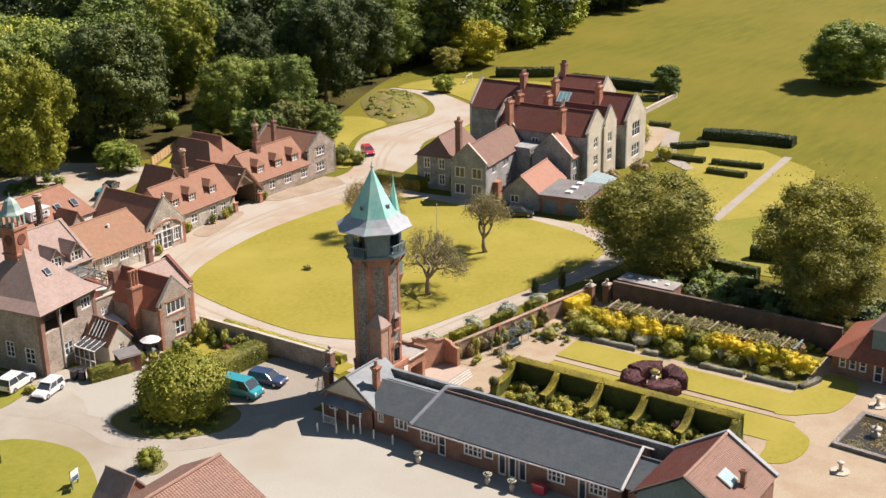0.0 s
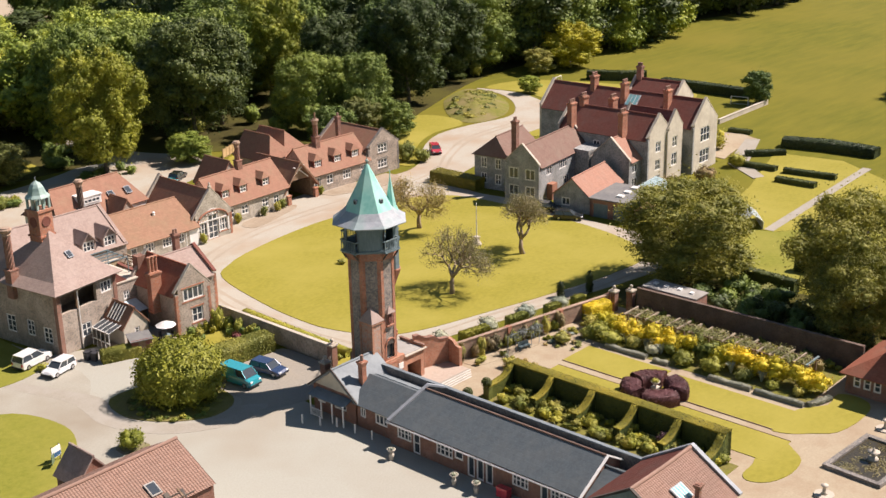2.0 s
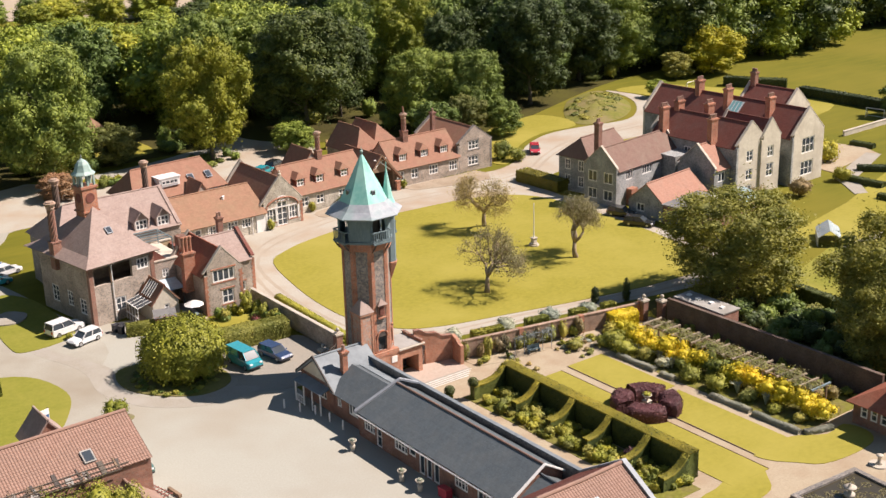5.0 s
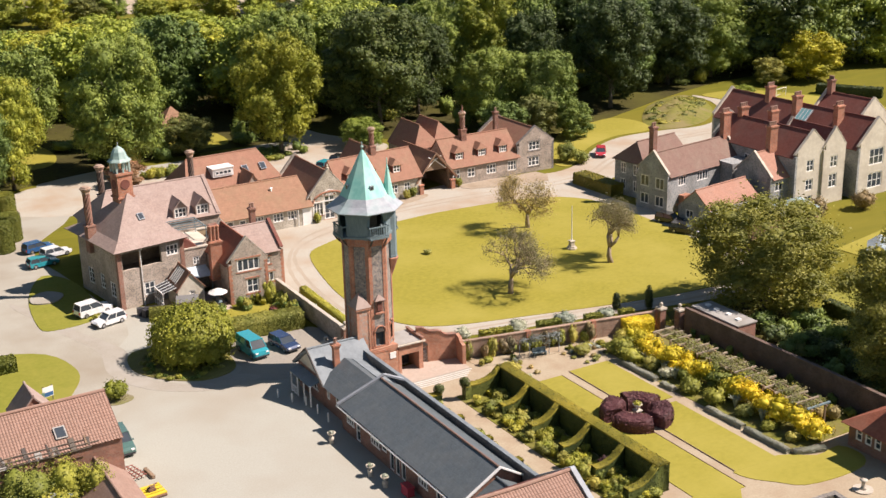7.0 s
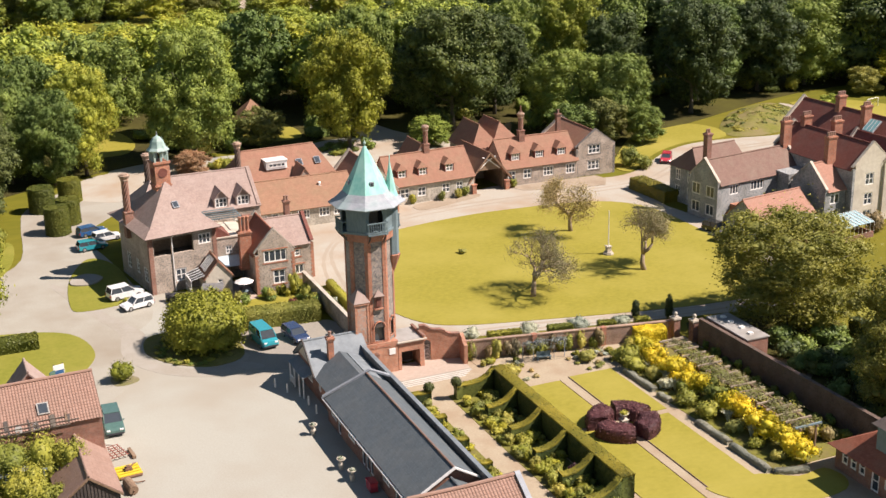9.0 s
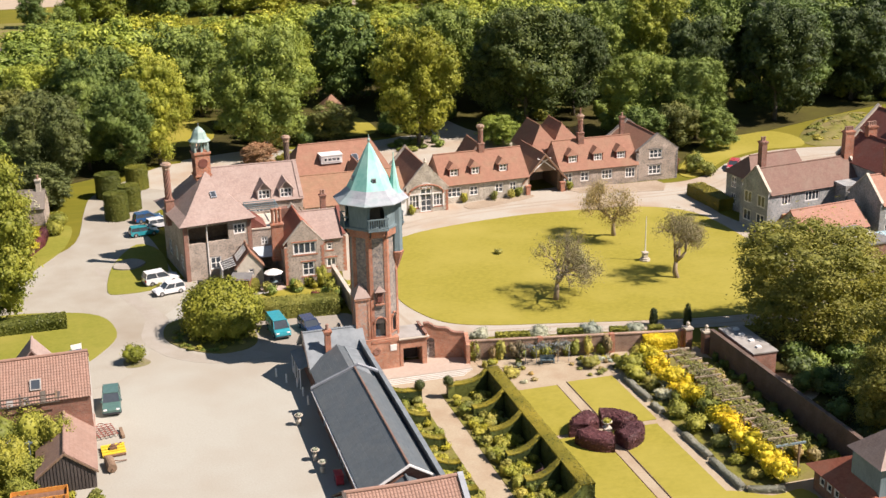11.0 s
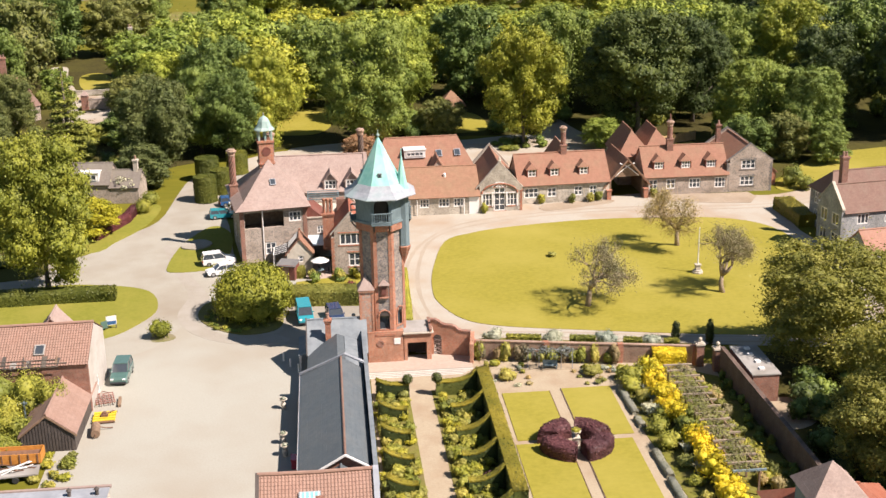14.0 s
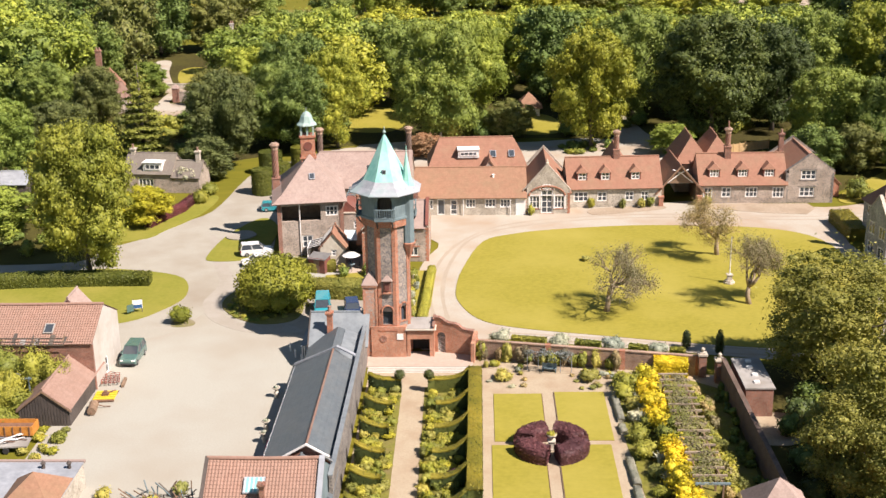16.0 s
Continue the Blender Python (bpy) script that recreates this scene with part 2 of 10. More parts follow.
COPPER = plain("verdigris", (0.17, 0.44, 0.38), (0.3, 0.58, 0.51), 1.2, 0.5, rough=0.6, stain=(0.42, 0.66, 0.58), amount=0.6, stretch=(1, 1, 0.25))
FELT = plain("roof_felt", (0.10, 0.10, 0.10), (0.17, 0.165, 0.16), 2.0, 0.4, rough=0.8, stain=(0.22, 0.21, 0.19))
FELT_PALE = plain("pale_roof_felt", (0.27, 0.255, 0.235), (0.36, 0.34, 0.31), 2.0, 0.5, rough=0.8, stain=(0.2, 0.18, 0.15), amount=0.7)
WHITE = plain("white_paint", (0.68, 0.66, 0.62), (0.82, 0.8, 0.76), 4.0, 0.5, rough=0.5, bump=0.05, amount=0.25)
GREY_WOOD = plain("grey_boards", (0.115, 0.16, 0.172), (0.185, 0.242, 0.256), 3.0, 0.5, stretch=(4, 4, 0.4))
DARK_WOOD = plain("tarred_boards", (0.05, 0.04, 0.035), (0.11, 0.09, 0.075), 3.0, 0.5, stretch=(4, 4, 0.4))
OAK = plain("oak", (0.16, 0.1, 0.06), (0.28, 0.19, 0.12), 3.0, 0.5)
FENCE = plain("new_timber", (0.42, 0.28, 0.13), (0.55, 0.38, 0.2), 3.0, 0.5)
GLASS = solid("window_glass", (0.05, 0.06, 0.07), 0.08)
GLASS.node_tree.nodes["Principled BSDF"].inputs["Specular IOR Level"].default_value = 0.8
GRAVEL = plain("gravel", (0.328, 0.3, 0.246), (0.412, 0.379, 0.316), 6.0, 0.11, rough=0.95, bump=0.25, stain=(0.33, 0.25, 0.175), amount=0.85, gloss=0.08)
YARD = plain("yard_gravel", (0.312, 0.303, 0.256), (0.367, 0.357, 0.306), 6.0, 0.06, rough=0.95, bump=0.2, stain=(0.285, 0.245, 0.188), amount=0.7, gloss=0.08)
EARTH = plain("trodden_earth", (0.27, 0.215, 0.155), (0.37, 0.305, 0.23), 3.0, 0.25, rough=0.95, bump=0.25, stain=(0.24, 0.18, 0.12), amount=0.7, gloss=0.1)
DRIVEWAY = plain("warm_gravel", (0.296, 0.278, 0.229), (0.352, 0.333, 0.279), 5.5, 0.09, rough=0.95, bump=0.2, stain=(0.25, 0.212, 0.16), amount=0.8, gloss=0.08)
TRACK = plain("worn_track", (0.265, 0.238, 0.193), (0.325, 0.296, 0.246), 5.0, 0.35, rough=0.95, bump=0.2, stain=(0.33, 0.305, 0.262), amount=0.9, gloss=0.08)
PATHG = plain("path_gravel", (0.305, 0.25, 0.172), (0.395, 0.33, 0.235), 5.0, 0.3, rough=0.95, bump=0.25, stain=(0.28, 0.2, 0.13), amount=0.6, gloss=0.08)
WHITE_STONE = plain("pale_stone", (0.58, 0.54, 0.48), (0.7, 0.66, 0.6), 3.0, 0.5, amount=0.4)
PAVED = plain("worn_tarmac", (0.215, 0.195, 0.16), (0.29, 0.263, 0.22), 4.0, 0.2, rough=0.95, bump=0.2, stain=(0.3, 0.26, 0.2), amount=0.6)
PAVING = plain("paving", (0.33, 0.265, 0.21), (0.43, 0.35, 0.285), 2.5, 0.4, stain=(0.4, 0.3, 0.24), amount=0.6)
DRY = plain("dry_field", (0.33, 0.27, 0.2), (0.4, 0.33, 0.25), 0.3, 0.03, rough=0.95, bump=0.2, stain=(0.3, 0.26, 0.16), gloss=0.1)
LAWN = plain("lawn", (0.21, 0.187, 0.024), (0.275, 0.238, 0.036), 1.6, 0.07, rough=0.9, bump=0.35, stain=(0.305, 0.262, 0.052), amount=0.8, gloss=0.2, stretch=(0.85, 1.1, 1))
LAWN_COOL = plain("rough_lawn", (0.155, 0.163, 0.022), (0.215, 0.207, 0.033), 1.6, 0.1, rough=0.9, bump=0.45, stain=(0.245, 0.222, 0.045), amount=0.8, gloss=0.15)
FIELD = plain("field", (0.098, 0.1, 0.009), (0.15, 0.138, 0.013), 0.35, 0.02, rough=0.95, bump=0.3, stain=(0.165, 0.141, 0.017), amount=0.9, gloss=0.15, stretch=(0.25, 1.3, 1))
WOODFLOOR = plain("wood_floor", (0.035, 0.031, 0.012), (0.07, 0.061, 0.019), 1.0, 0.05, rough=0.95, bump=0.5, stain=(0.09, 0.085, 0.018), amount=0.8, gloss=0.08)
ROUGH = plain("rough_grass", (0.12, 0.13, 0.025), (0.2, 0.18, 0.05), 1.5, 0.2, rough=0.95, bump=0.6, stain=(0.22, 0.17, 0.09), amount=0.7, gloss=0.08)
WORN_SOIL = plain("worn_soil", (0.2, 0.165, 0.11), (0.29, 0.245, 0.175), 2.5, 0.4, rough=0.95, bump=0.4, stain=(0.15, 0.15, 0.04), amount=0.8, gloss=0.08)
BED = plain("weedy_bed", (0.12, 0.12, 0.022), (0.2, 0.19, 0.04), 2.5, 0.5, rough=0.95, bump=0.6, stain=(0.17, 0.125, 0.07), amount=0.6, gloss=0.08)
BARK = plain("bark", (0.08, 0.065, 0.05), (0.17, 0.14, 0.11), 4.0, 0.6, bump=0.6, stretch=(2, 2, 0.5))
LEAF_DARK = leafy("leaf_dark", (0.092, 0.128, 0.026), (0.16, 0.205, 0.043), (0.25, 0.29, 0.062), tone=1.1)
TREE_MID = leafy("tree_mid", (0.155, 0.2, 0.028), (0.275, 0.318, 0.047), (0.42, 0.44, 0.075), tone=1.0)
TREE_LIGHT = leafy("tree_light", (0.195, 0.22, 0.022), (0.335, 0.345, 0.04), (0.48, 0.445, 0.062), tone=0.93)
LEAF_MID = leafy("leaf_mid", (0.16, 0.172, 0.028), (0.265, 0.272, 0.045), (0.385, 0.37, 0.075), tone=0.88)
LEAF_LIGHT = leafy("leaf_light", (0.2, 0.195, 0.026), (0.32, 0.3, 0.046), (0.44, 0.4, 0.075), tone=0.98)
TREE_GOLD = leafy("tree_gold", (0.27, 0.25, 0.02), (0.46, 0.42, 0.036), (0.6, 0.53, 0.06), tone=0.85)
LEAF_LIME = leafy("leaf_lime", (0.2, 0.195, 0.016), (0.37, 0.345, 0.034), (0.48, 0.43, 0.05), tone=0.86)
LEAF_GOLD = leafy("leaf_gold_green", (0.442, 0.413, 0.0240), (0.676, 0.613, 0.0408), (0.800, 0.762, 0.0720), tone=0.55)
LEAF_OLIVE = leafy("leaf_olive", (0.25, 0.228, 0.052), (0.41, 0.37, 0.09), (0.56, 0.5, 0.15), trans=0.2, tone=0.92)
LEAF_FRESH = leafy("leaf_fresh", (0.165, 0.19, 0.024), (0.27, 0.29, 0.04), (0.38, 0.37, 0.06), tone=0.78)
LEAF_RUST = leafy("leaf_rust", (0.24, 0.115, 0.06), (0.4, 0.22, 0.12), (0.5, 0.3, 0.17))
LEAF_SAGE = leafy("leaf_sage", (0.135, 0.145, 0.036), (0.228, 0.236, 0.06), (0.325, 0.318, 0.09), tone=0.75)
LEAF_BROWN = leafy("leaf_bud", (0.12, 0.09, 0.048), (0.24, 0.18, 0.102), (0.312, 0.24, 0.132))
LEAF_TAN = leafy("leaf_tan", (0.27, 0.2, 0.1), (0.42, 0.335, 0.17), (0.52, 0.43, 0.23), trans=0.3)
LEAF_YELLOW = leafy("leaf_yellow", (0.42, 0.30, 0.012), (0.68, 0.52, 0.025), (0.8, 0.64, 0.06))
LEAF_PURPLE = leafy("leaf_purple", (0.04, 0.016, 0.021), (0.105, 0.042, 0.053), (0.17, 0.08, 0.085))
LEAF_GREY = leafy("leaf_grey", (0.26, 0.265, 0.19), (0.44, 0.435, 0.34), (0.6, 0.58, 0.48))
LEAF_LAV = leafy("leaf_lavender", (0.16, 0.158, 0.125), (0.25, 0.242, 0.2), (0.32, 0.3, 0.28))
LEAF_RED = leafy("leaf_red", (0.07, 0.018, 0.02), (0.15, 0.04, 0.042), (0.22, 0.075, 0.07))
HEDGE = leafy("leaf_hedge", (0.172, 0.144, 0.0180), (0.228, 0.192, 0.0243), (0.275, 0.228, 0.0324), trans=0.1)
HEDGE_GREEN = leafy("leaf_clipped", (0.075, 0.085, 0.014), (0.14, 0.145, 0.022), (0.2, 0.195, 0.034), trans=0.12)
LEAF_DULL = leafy("leaf_dull", (0.19, 0.18, 0.036), (0.31, 0.29, 0.06), (0.43, 0.39, 0.1), trans=0.25, tone=0.94)
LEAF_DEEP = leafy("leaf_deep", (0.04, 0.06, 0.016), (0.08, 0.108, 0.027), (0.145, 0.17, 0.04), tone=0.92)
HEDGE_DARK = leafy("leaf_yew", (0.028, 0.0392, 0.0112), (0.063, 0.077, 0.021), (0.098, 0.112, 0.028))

# ---- building blocks ----
class Geo:
    """Collects faces for one mesh."""

    def __init__(self):
        self.v, self.f = [], []

    def add(self, verts, faces):
        k = len(self.v)
        self.v += [tuple(p) for p in verts]
        self.f += [tuple(k + i for i in q) for q in faces]
        return self

    def box(self, x0, x1, y0, y1, z0, z1):
        return self.hexa([(x0, y0), (x1, y0), (x1, y1), (x0, y1)], [z0] * 4, [z1] * 4)

    def hexa(self, base, zlo, zhi):
        n = len(base)
        vs = [(x, y, z) for (x, y), z in zip(base, zlo)] + [(x, y, z) for (x, y), z in zip(base, zhi)]
        fs = [tuple(range(n - 1, -1, -1)), tuple(range(n, 2 * n))]
        fs += [(i, (i + 1) % n, n + (i + 1) % n, n + i) for i in range(n)]
        return self.add(vs, fs)

    def prism(self, poly, z0, z1):
        return self.hexa(poly, [z0] * len(poly), [z1] * len(poly))

    def obox(self, c, size, rz=0.0, ry=0.0):
        m = Matrix.Translation(c) @ Matrix.Rotation(rz, 4, "Z") @ Matrix.Rotation(ry, 4, "Y")
        hx, hy, hz = (s / 2 for s in size)
        vs = [m @ Vector((x, y, z)) for z in (-hz, hz) for x, y in ((-hx, -hy), (hx, -hy), (hx, hy), (-hx, hy))]
        return self.add(vs, [(3, 2, 1, 0), (4, 5, 6, 7), (0, 1, 5, 4), (1, 2, 6, 5), (2, 3, 7, 6), (3, 0, 4, 7)])

    def slab(self, quad, t):
        """A thick plate: quad's four (or three) corners, thickened along its normal by t downwards."""
        q = [Vector(p) for p in quad]
        n = (q[1] - q[0]).cross(q[2] - q[0]).normalized()
        n = n if n.z >= 0 else -n
        k = len(q)
        vs = q + [p - n * t for p in q]
        return self.add(vs, [tuple(range(k)), tuple(range(2 * k - 1, k - 1, -1))] + [(i, i + k, (i + 1) % k + k, (i + 1) % k) for i in range(k)])

    def lathe(self, profile, c=(0, 0, 0), n=16, turn=0.0):
        """profile: (radius, z) from bottom to top."""
        vs, fs = [], []
        for r, z in profile:
            vs += [(c[0] + r * math.cos(turn + 2 * math.pi * i / n), c[1] + r * math.sin(turn + 2 * math.pi * i / n), c[2] + z) for i in range(n)]
        for j in range(len(profile) - 1):
            fs += [(j * n + i, j * n + (i + 1) % n, (j + 1) * n + (i + 1) % n, (j + 1) * n + i) for i in range(n)]
        fs += [tuple(range(n - 1, -1, -1)), tuple(range((len(profile) - 1) * n, len(profile) * n))]
        return self.add(vs, fs)

    def tube(self, pts, radii, n=7):
        vs, fs = [], []
        for i, p in enumerate(pts):
            p = Vector(p)
            d = (Vector(pts[min(i + 1, len(pts) - 1)]) - Vector(pts[max(i - 1, 0)])).normalized()
            a = d.orthogonal().normalized()
            b = d.cross(a)
            r = radii[i] if isinstance(radii, (list, tuple)) else radii
            vs += [p + (a * math.cos(2 * math.pi * k / n) + b * math.sin(2 * math.pi * k / n)) * r for k in range(n)]
        for j in range(len(pts) - 1):
            fs += [(j * n + i, j * n + (i + 1) % n, (j + 1) * n + (i + 1) % n, (j + 1) * n + i) for i in range(n)]
        fs += [tuple(range(n - 1, -1, -1)), tuple(range((len(pts) - 1) * n, len(pts) * n))]
        return self.add(vs, fs)

    def mesh(self, name, material, smooth=False):
        me = bpy.data.meshes.new(name)
        me.from_pydata(self.v, [], self.f)
        bm = bmesh.new()
        bm.from_mesh(me)
        bmesh.ops.remove_doubles(bm, verts=bm.verts, dist=0.0008)
        bmesh.ops.recalc_face_normals(bm, faces=bm.faces)
        bm.to_mesh(me)
        bm.free()
        if smooth:
            me.polygons.foreach_set("use_smooth", [True] * len(me.polygons))
        me.materials.append(material)
        return me


def part(name, geo, material, parent, label="", smooth=False):
    me = geo.mesh(name, material, smooth) if isinstance(geo, Geo) else geo
    ob = new(name, me)
    ob.parent = parent
    return tagged(ob, label) if label else ob


def thing(name, label, category, x=0.0, y=0.0, z=0.0, rz=0.0, group="", kind=""):
    ob = new(name)
    ob.matrix_basis = pose(x, y, z, 0, 0, rz)
    return tagged(ob, label, category, group, kind)


def single(name, geo, material, label, category, m=None, group="", kind="", smooth=False):
    ob = new(name, geo.mesh(name, material, smooth) if isinstance(geo, Geo) else geo)
    if m is not None:
        ob.matrix_basis = m
    return tagged(ob, label, category, group, kind)


def wall_into(geo, a, b, thick, top, holes=(), z0=0.0, butt=0.0):
    """A wall from a to b (plan points; the outer face lies on the line, thickness to its left), with real openings.
    top: (s, z) pairs along it; holes: (s0, s1, z0, z1); butt: how far the start is held back, to meet the wall before it."""
    a, b = Vector(a), Vector(b)
    d = (b - a).normalized()
    nrm = Vector((-d.y, d.x)) * thick
    L = (b - a).length
    tops = [(0, top), (L, top)] if isinstance(top, (int, float)) else top

    def zt(s):
        for (s0, za), (s1, zb) in zip(tops, tops[1:]):
            if s <= s1 + 1e-6:
                return za + (zb - za) * (s - s0) / max(s1 - s0, 1e-6)
        return tops[-1][1]

    cuts = sorted({butt, L, *(s for s, _ in tops), *(h[0] for h in holes), *(h[1] for h in holes)})
    cuts = [c for c in cuts if butt <= c <= L]
    for s0, s1 in zip(cuts, cuts[1:]):
        if s1 - s0 < 1e-4:
            continue
        mid = (s0 + s1) / 2
        z = z0
        p, q = a + d * s0, a + d * s1
        base = [tuple(p), tuple(q), tuple(q + nrm), tuple(p + nrm)]
        for h in sorted((h for h in holes if h[0] < mid < h[1]), key=lambda h: h[2]):
            if h[2] > z + 1e-3:
                geo.hexa(base, [z] * 4, [h[2]] * 4)
            z = h[3]
        ta, tb = zt(s0 + 1e-4), zt(s1 - 1e-4)
        if max(ta, tb) > z + 1e-3:
            geo.hexa(base, [z] * 4, [max(ta, z), max(tb, z), max(tb, z), max(ta, z)])


WINDOWS = {}


def window_mesh(w, h, nx, ny, bar=0.13, depth=0.1):
    key = (round(w, 2), round(h, 2), nx, ny)
    if key not in WINDOWS:
        g = Geo()
        e = 0.16
        for x0, x1, z0, z1 in ((0, e, 0, h), (w - e, w, 0, h), (e, w - e, 0, e), (e, w - e, h - e, h)):
            g.box(x0, x1, 0, depth, z0, z1)
        for i in range(1, nx):
            x = w * i / nx
            g.box(x - bar / 2, x + bar / 2, 0.01, depth - 0.01, e, h - e)
        for j in range(1, ny):
            z = h * j / ny
            g.box(e, w - e, 0.015, depth - 0.015, z - bar / 3, z + bar / 3)
        gl = Geo().box(e * 0.5, w - e * 0.5, 0.05, 0.06, e * 0.5, h - e * 0.5)
        WINDOWS[key] = (g.mesh("window", WHITE), gl.mesh("pane", GLASS))
    return WINDOWS[key]


def window_on(parent, a, b, s0, z0, w, h, nx=2, ny=2, inset=0.06, name="window", flat=False):
    """A glazed window in the wall that runs from a to b (outer face on the line), in the hole that starts at s0, z0."""
    a, b = Vector(a), Vector(b)
    d = (b - a).normalized()
    fm, gm = window_mesh(w, h, nx, ny)
    p = a + d * s0 + Vector((-d.y, d.x)) * inset
    ob = new(name, fm)
    ob.parent = parent
    ob.matrix_basis = Matrix.Translation((p.x, p.y, z0)) @ Matrix.Rotation(math.atan2(d.y, d.x), 4, "Z")
    gl = new("pane", gm)
    if flat:
        gl.parent = parent
        gl.matrix_basis = ob.matrix_basis.copy()
    else:
        gl.parent = ob
    return ob


def chimney(parent, x, y, z0, z1, w=0.8, d=0.8, pots=2, material=None, name="chimney"):
    g = Geo()
    g.box(x - w / 2, x + w / 2, y - d / 2, y + d / 2, z0, z1 - 0.45)
    g.box(x - w / 2 - 0.07, x + w / 2 + 0.07, y - d / 2 - 0.07, y + d / 2 + 0.07, z1 - 0.45, z1 - 0.25)
    g.box(x - w / 2 - 0.14, x + w / 2 + 0.14, y - d / 2 - 0.14, y + d / 2 + 0.14, z1 - 0.25, z1 - 0.08)
    g.box(x - w / 2, x + w / 2, y - d / 2, y + d / 2, z1 - 0.08, z1)
    g.box(x - w / 2 - 0.1, x + w / 2 + 0.1, y - d / 2 - 0.1, y + d / 2 + 0.1, z0, z0 + 0.35)
    ob = part(name, g, material or BRICK_OLD, parent)
    for i in range(pots):
        f = (i + 0.5) / pots - 0.5
        px, py = (x + f * w, y) if w >= d else (x, y + f * d)
        part("chimney_pot", Geo().lathe([(0.2, z1), (0.16, z1 + 0.5), (0.2, z1 + 0.56), (0.17, z1 + 0.6)], (px, py, 0), 8), PANTILE, ob, smooth=False)
    return ob


def twist_chimney(parent, x, y, z0, z1, w=0.9, material=None):
    """Square base, fluted shaft that winds upwards, and a flaring ringed cap."""
    base = z0 + (z1 - z0) * 0.4
    g = Geo().box(x - w / 2, x + w / 2, y - w / 2, y + w / 2, z0, base)
    g.box(x - w / 2 - 0.08, x + w / 2 + 0.08, y - w / 2 - 0.08, y + w / 2 + 0.08, base, base + 0.16)
    ob = part("chimney", g, material or BRICK_DARK, parent)
    vs, fs, n = [], [], 16
    rows = int((z1 - 0.9 - base) / 0.22) + 1
    for j in range(rows + 1):
        z = base + 0.16 + (z1 - 0.9 - base - 0.16) * j / rows
        for i in range(n):
            r = w * (0.43 if i % 2 else 0.34)
            a = 2 * math.pi * i / n + j * 0.2
            vs.append((x + r * math.cos(a), y + r * math.sin(a), z))
    for j in range(rows):
        fs += [(j * n + i, j * n + (i + 1) % n, (j + 1) * n + (i + 1) % n, (j + 1) * n + i) for i in range(n)]
    part("twisted_shaft", Geo().add(vs, fs), material or BRICK_DARK, ob)
    part("flared_cap", Geo().lathe([(w * 0.42, z1 - 0.95), (w * 0.5, z1 - 0.75), (w * 0.44, z1 - 0.68), (w * 0.6, z1 - 0.4), (w * 0.68, z1 - 0.22), (w * 0.68, z1 - 0.12), (w * 0.5, z1 - 0.08), (w * 0.48, z1 + 0.05)], (x, y, 0), 8, math.pi / 8), STONE_BRICK, ob, "pale weathered ringed cap")
    return ob


def gable_roof(parent, L, W, eave, ridge, material, over=0.3, hip0=0.0, hip1=0.0, t=0.14, ends=0.15, name="roof", y0=0.0, x0=0.0, dip=0.35):
    """A pitched roof over x0..x0+L (ridge along x) and y0..y0+W. hip0, hip1: how far the hips run in."""
    g = Geo()
    k = (ridge - eave) / (W / 2)
    ze = eave - k * over
    xa, xb = x0 - ends - (over if hip0 else 0), x0 + L + ends + (over if hip1 else 0)
    ra, rb = x0 + hip0 - (0 if hip0 else ends), x0 + L - hip1 + (0 if hip1 else ends)
    ya, yb, ym = y0 - over, y0 + W + over, y0 + W / 2
    g.slab([(xa, ya, ze), (xb, ya, ze), (rb, ym, ridge), (ra, ym, ridge)], t)
    g.slab([(xb, yb, ze), (xa, yb, ze), (ra, ym, ridge), (rb, ym, ridge)], t)
    if hip0:
        g.slab([(xa, yb, ze), (xa, ya, ze), (ra, ym, ridge)], t)
    if hip1:
        g.slab([(xb, ya, ze), (xb, yb, ze), (rb, ym, ridge)], t)
    ob = part(name, g, material, parent)
    if rb - ra > 0.5:
        part("ridge_tiles", Geo().tube([(ra, ym, ridge + 0.0), (rb, ym, ridge + 0.0)], 0.13, 8), material, ob)
    return ob


def coping(parent, pts, w=0.45, h=0.16, material=None, name="coping"):
    """A stone strip along a raking wall top."""
    g = Geo()
    for p, q in zip(pts, pts[1:]):
        p, q = Vector(p), Vector(q)
        d = (q - p).normalized()
        s = Vector((-d.y, d.x, 0))
        s = (s.normalized() if s.length > 1e-3 else Vector((1, 0, 0))) * w / 2
        u = Vector((0, 0, h))
        vs = [p - s, q - s, q + s, p + s, p - s + u, q - s + u, q + s + u, p + s + u]
        g.add(vs, [(3, 2, 1, 0), (4, 5, 6, 7), (0, 1, 5, 4), (1, 2, 6, 5), (2, 3, 7, 6), (3, 0, 4, 7)])
    return part(name, g, material or STONE, parent)


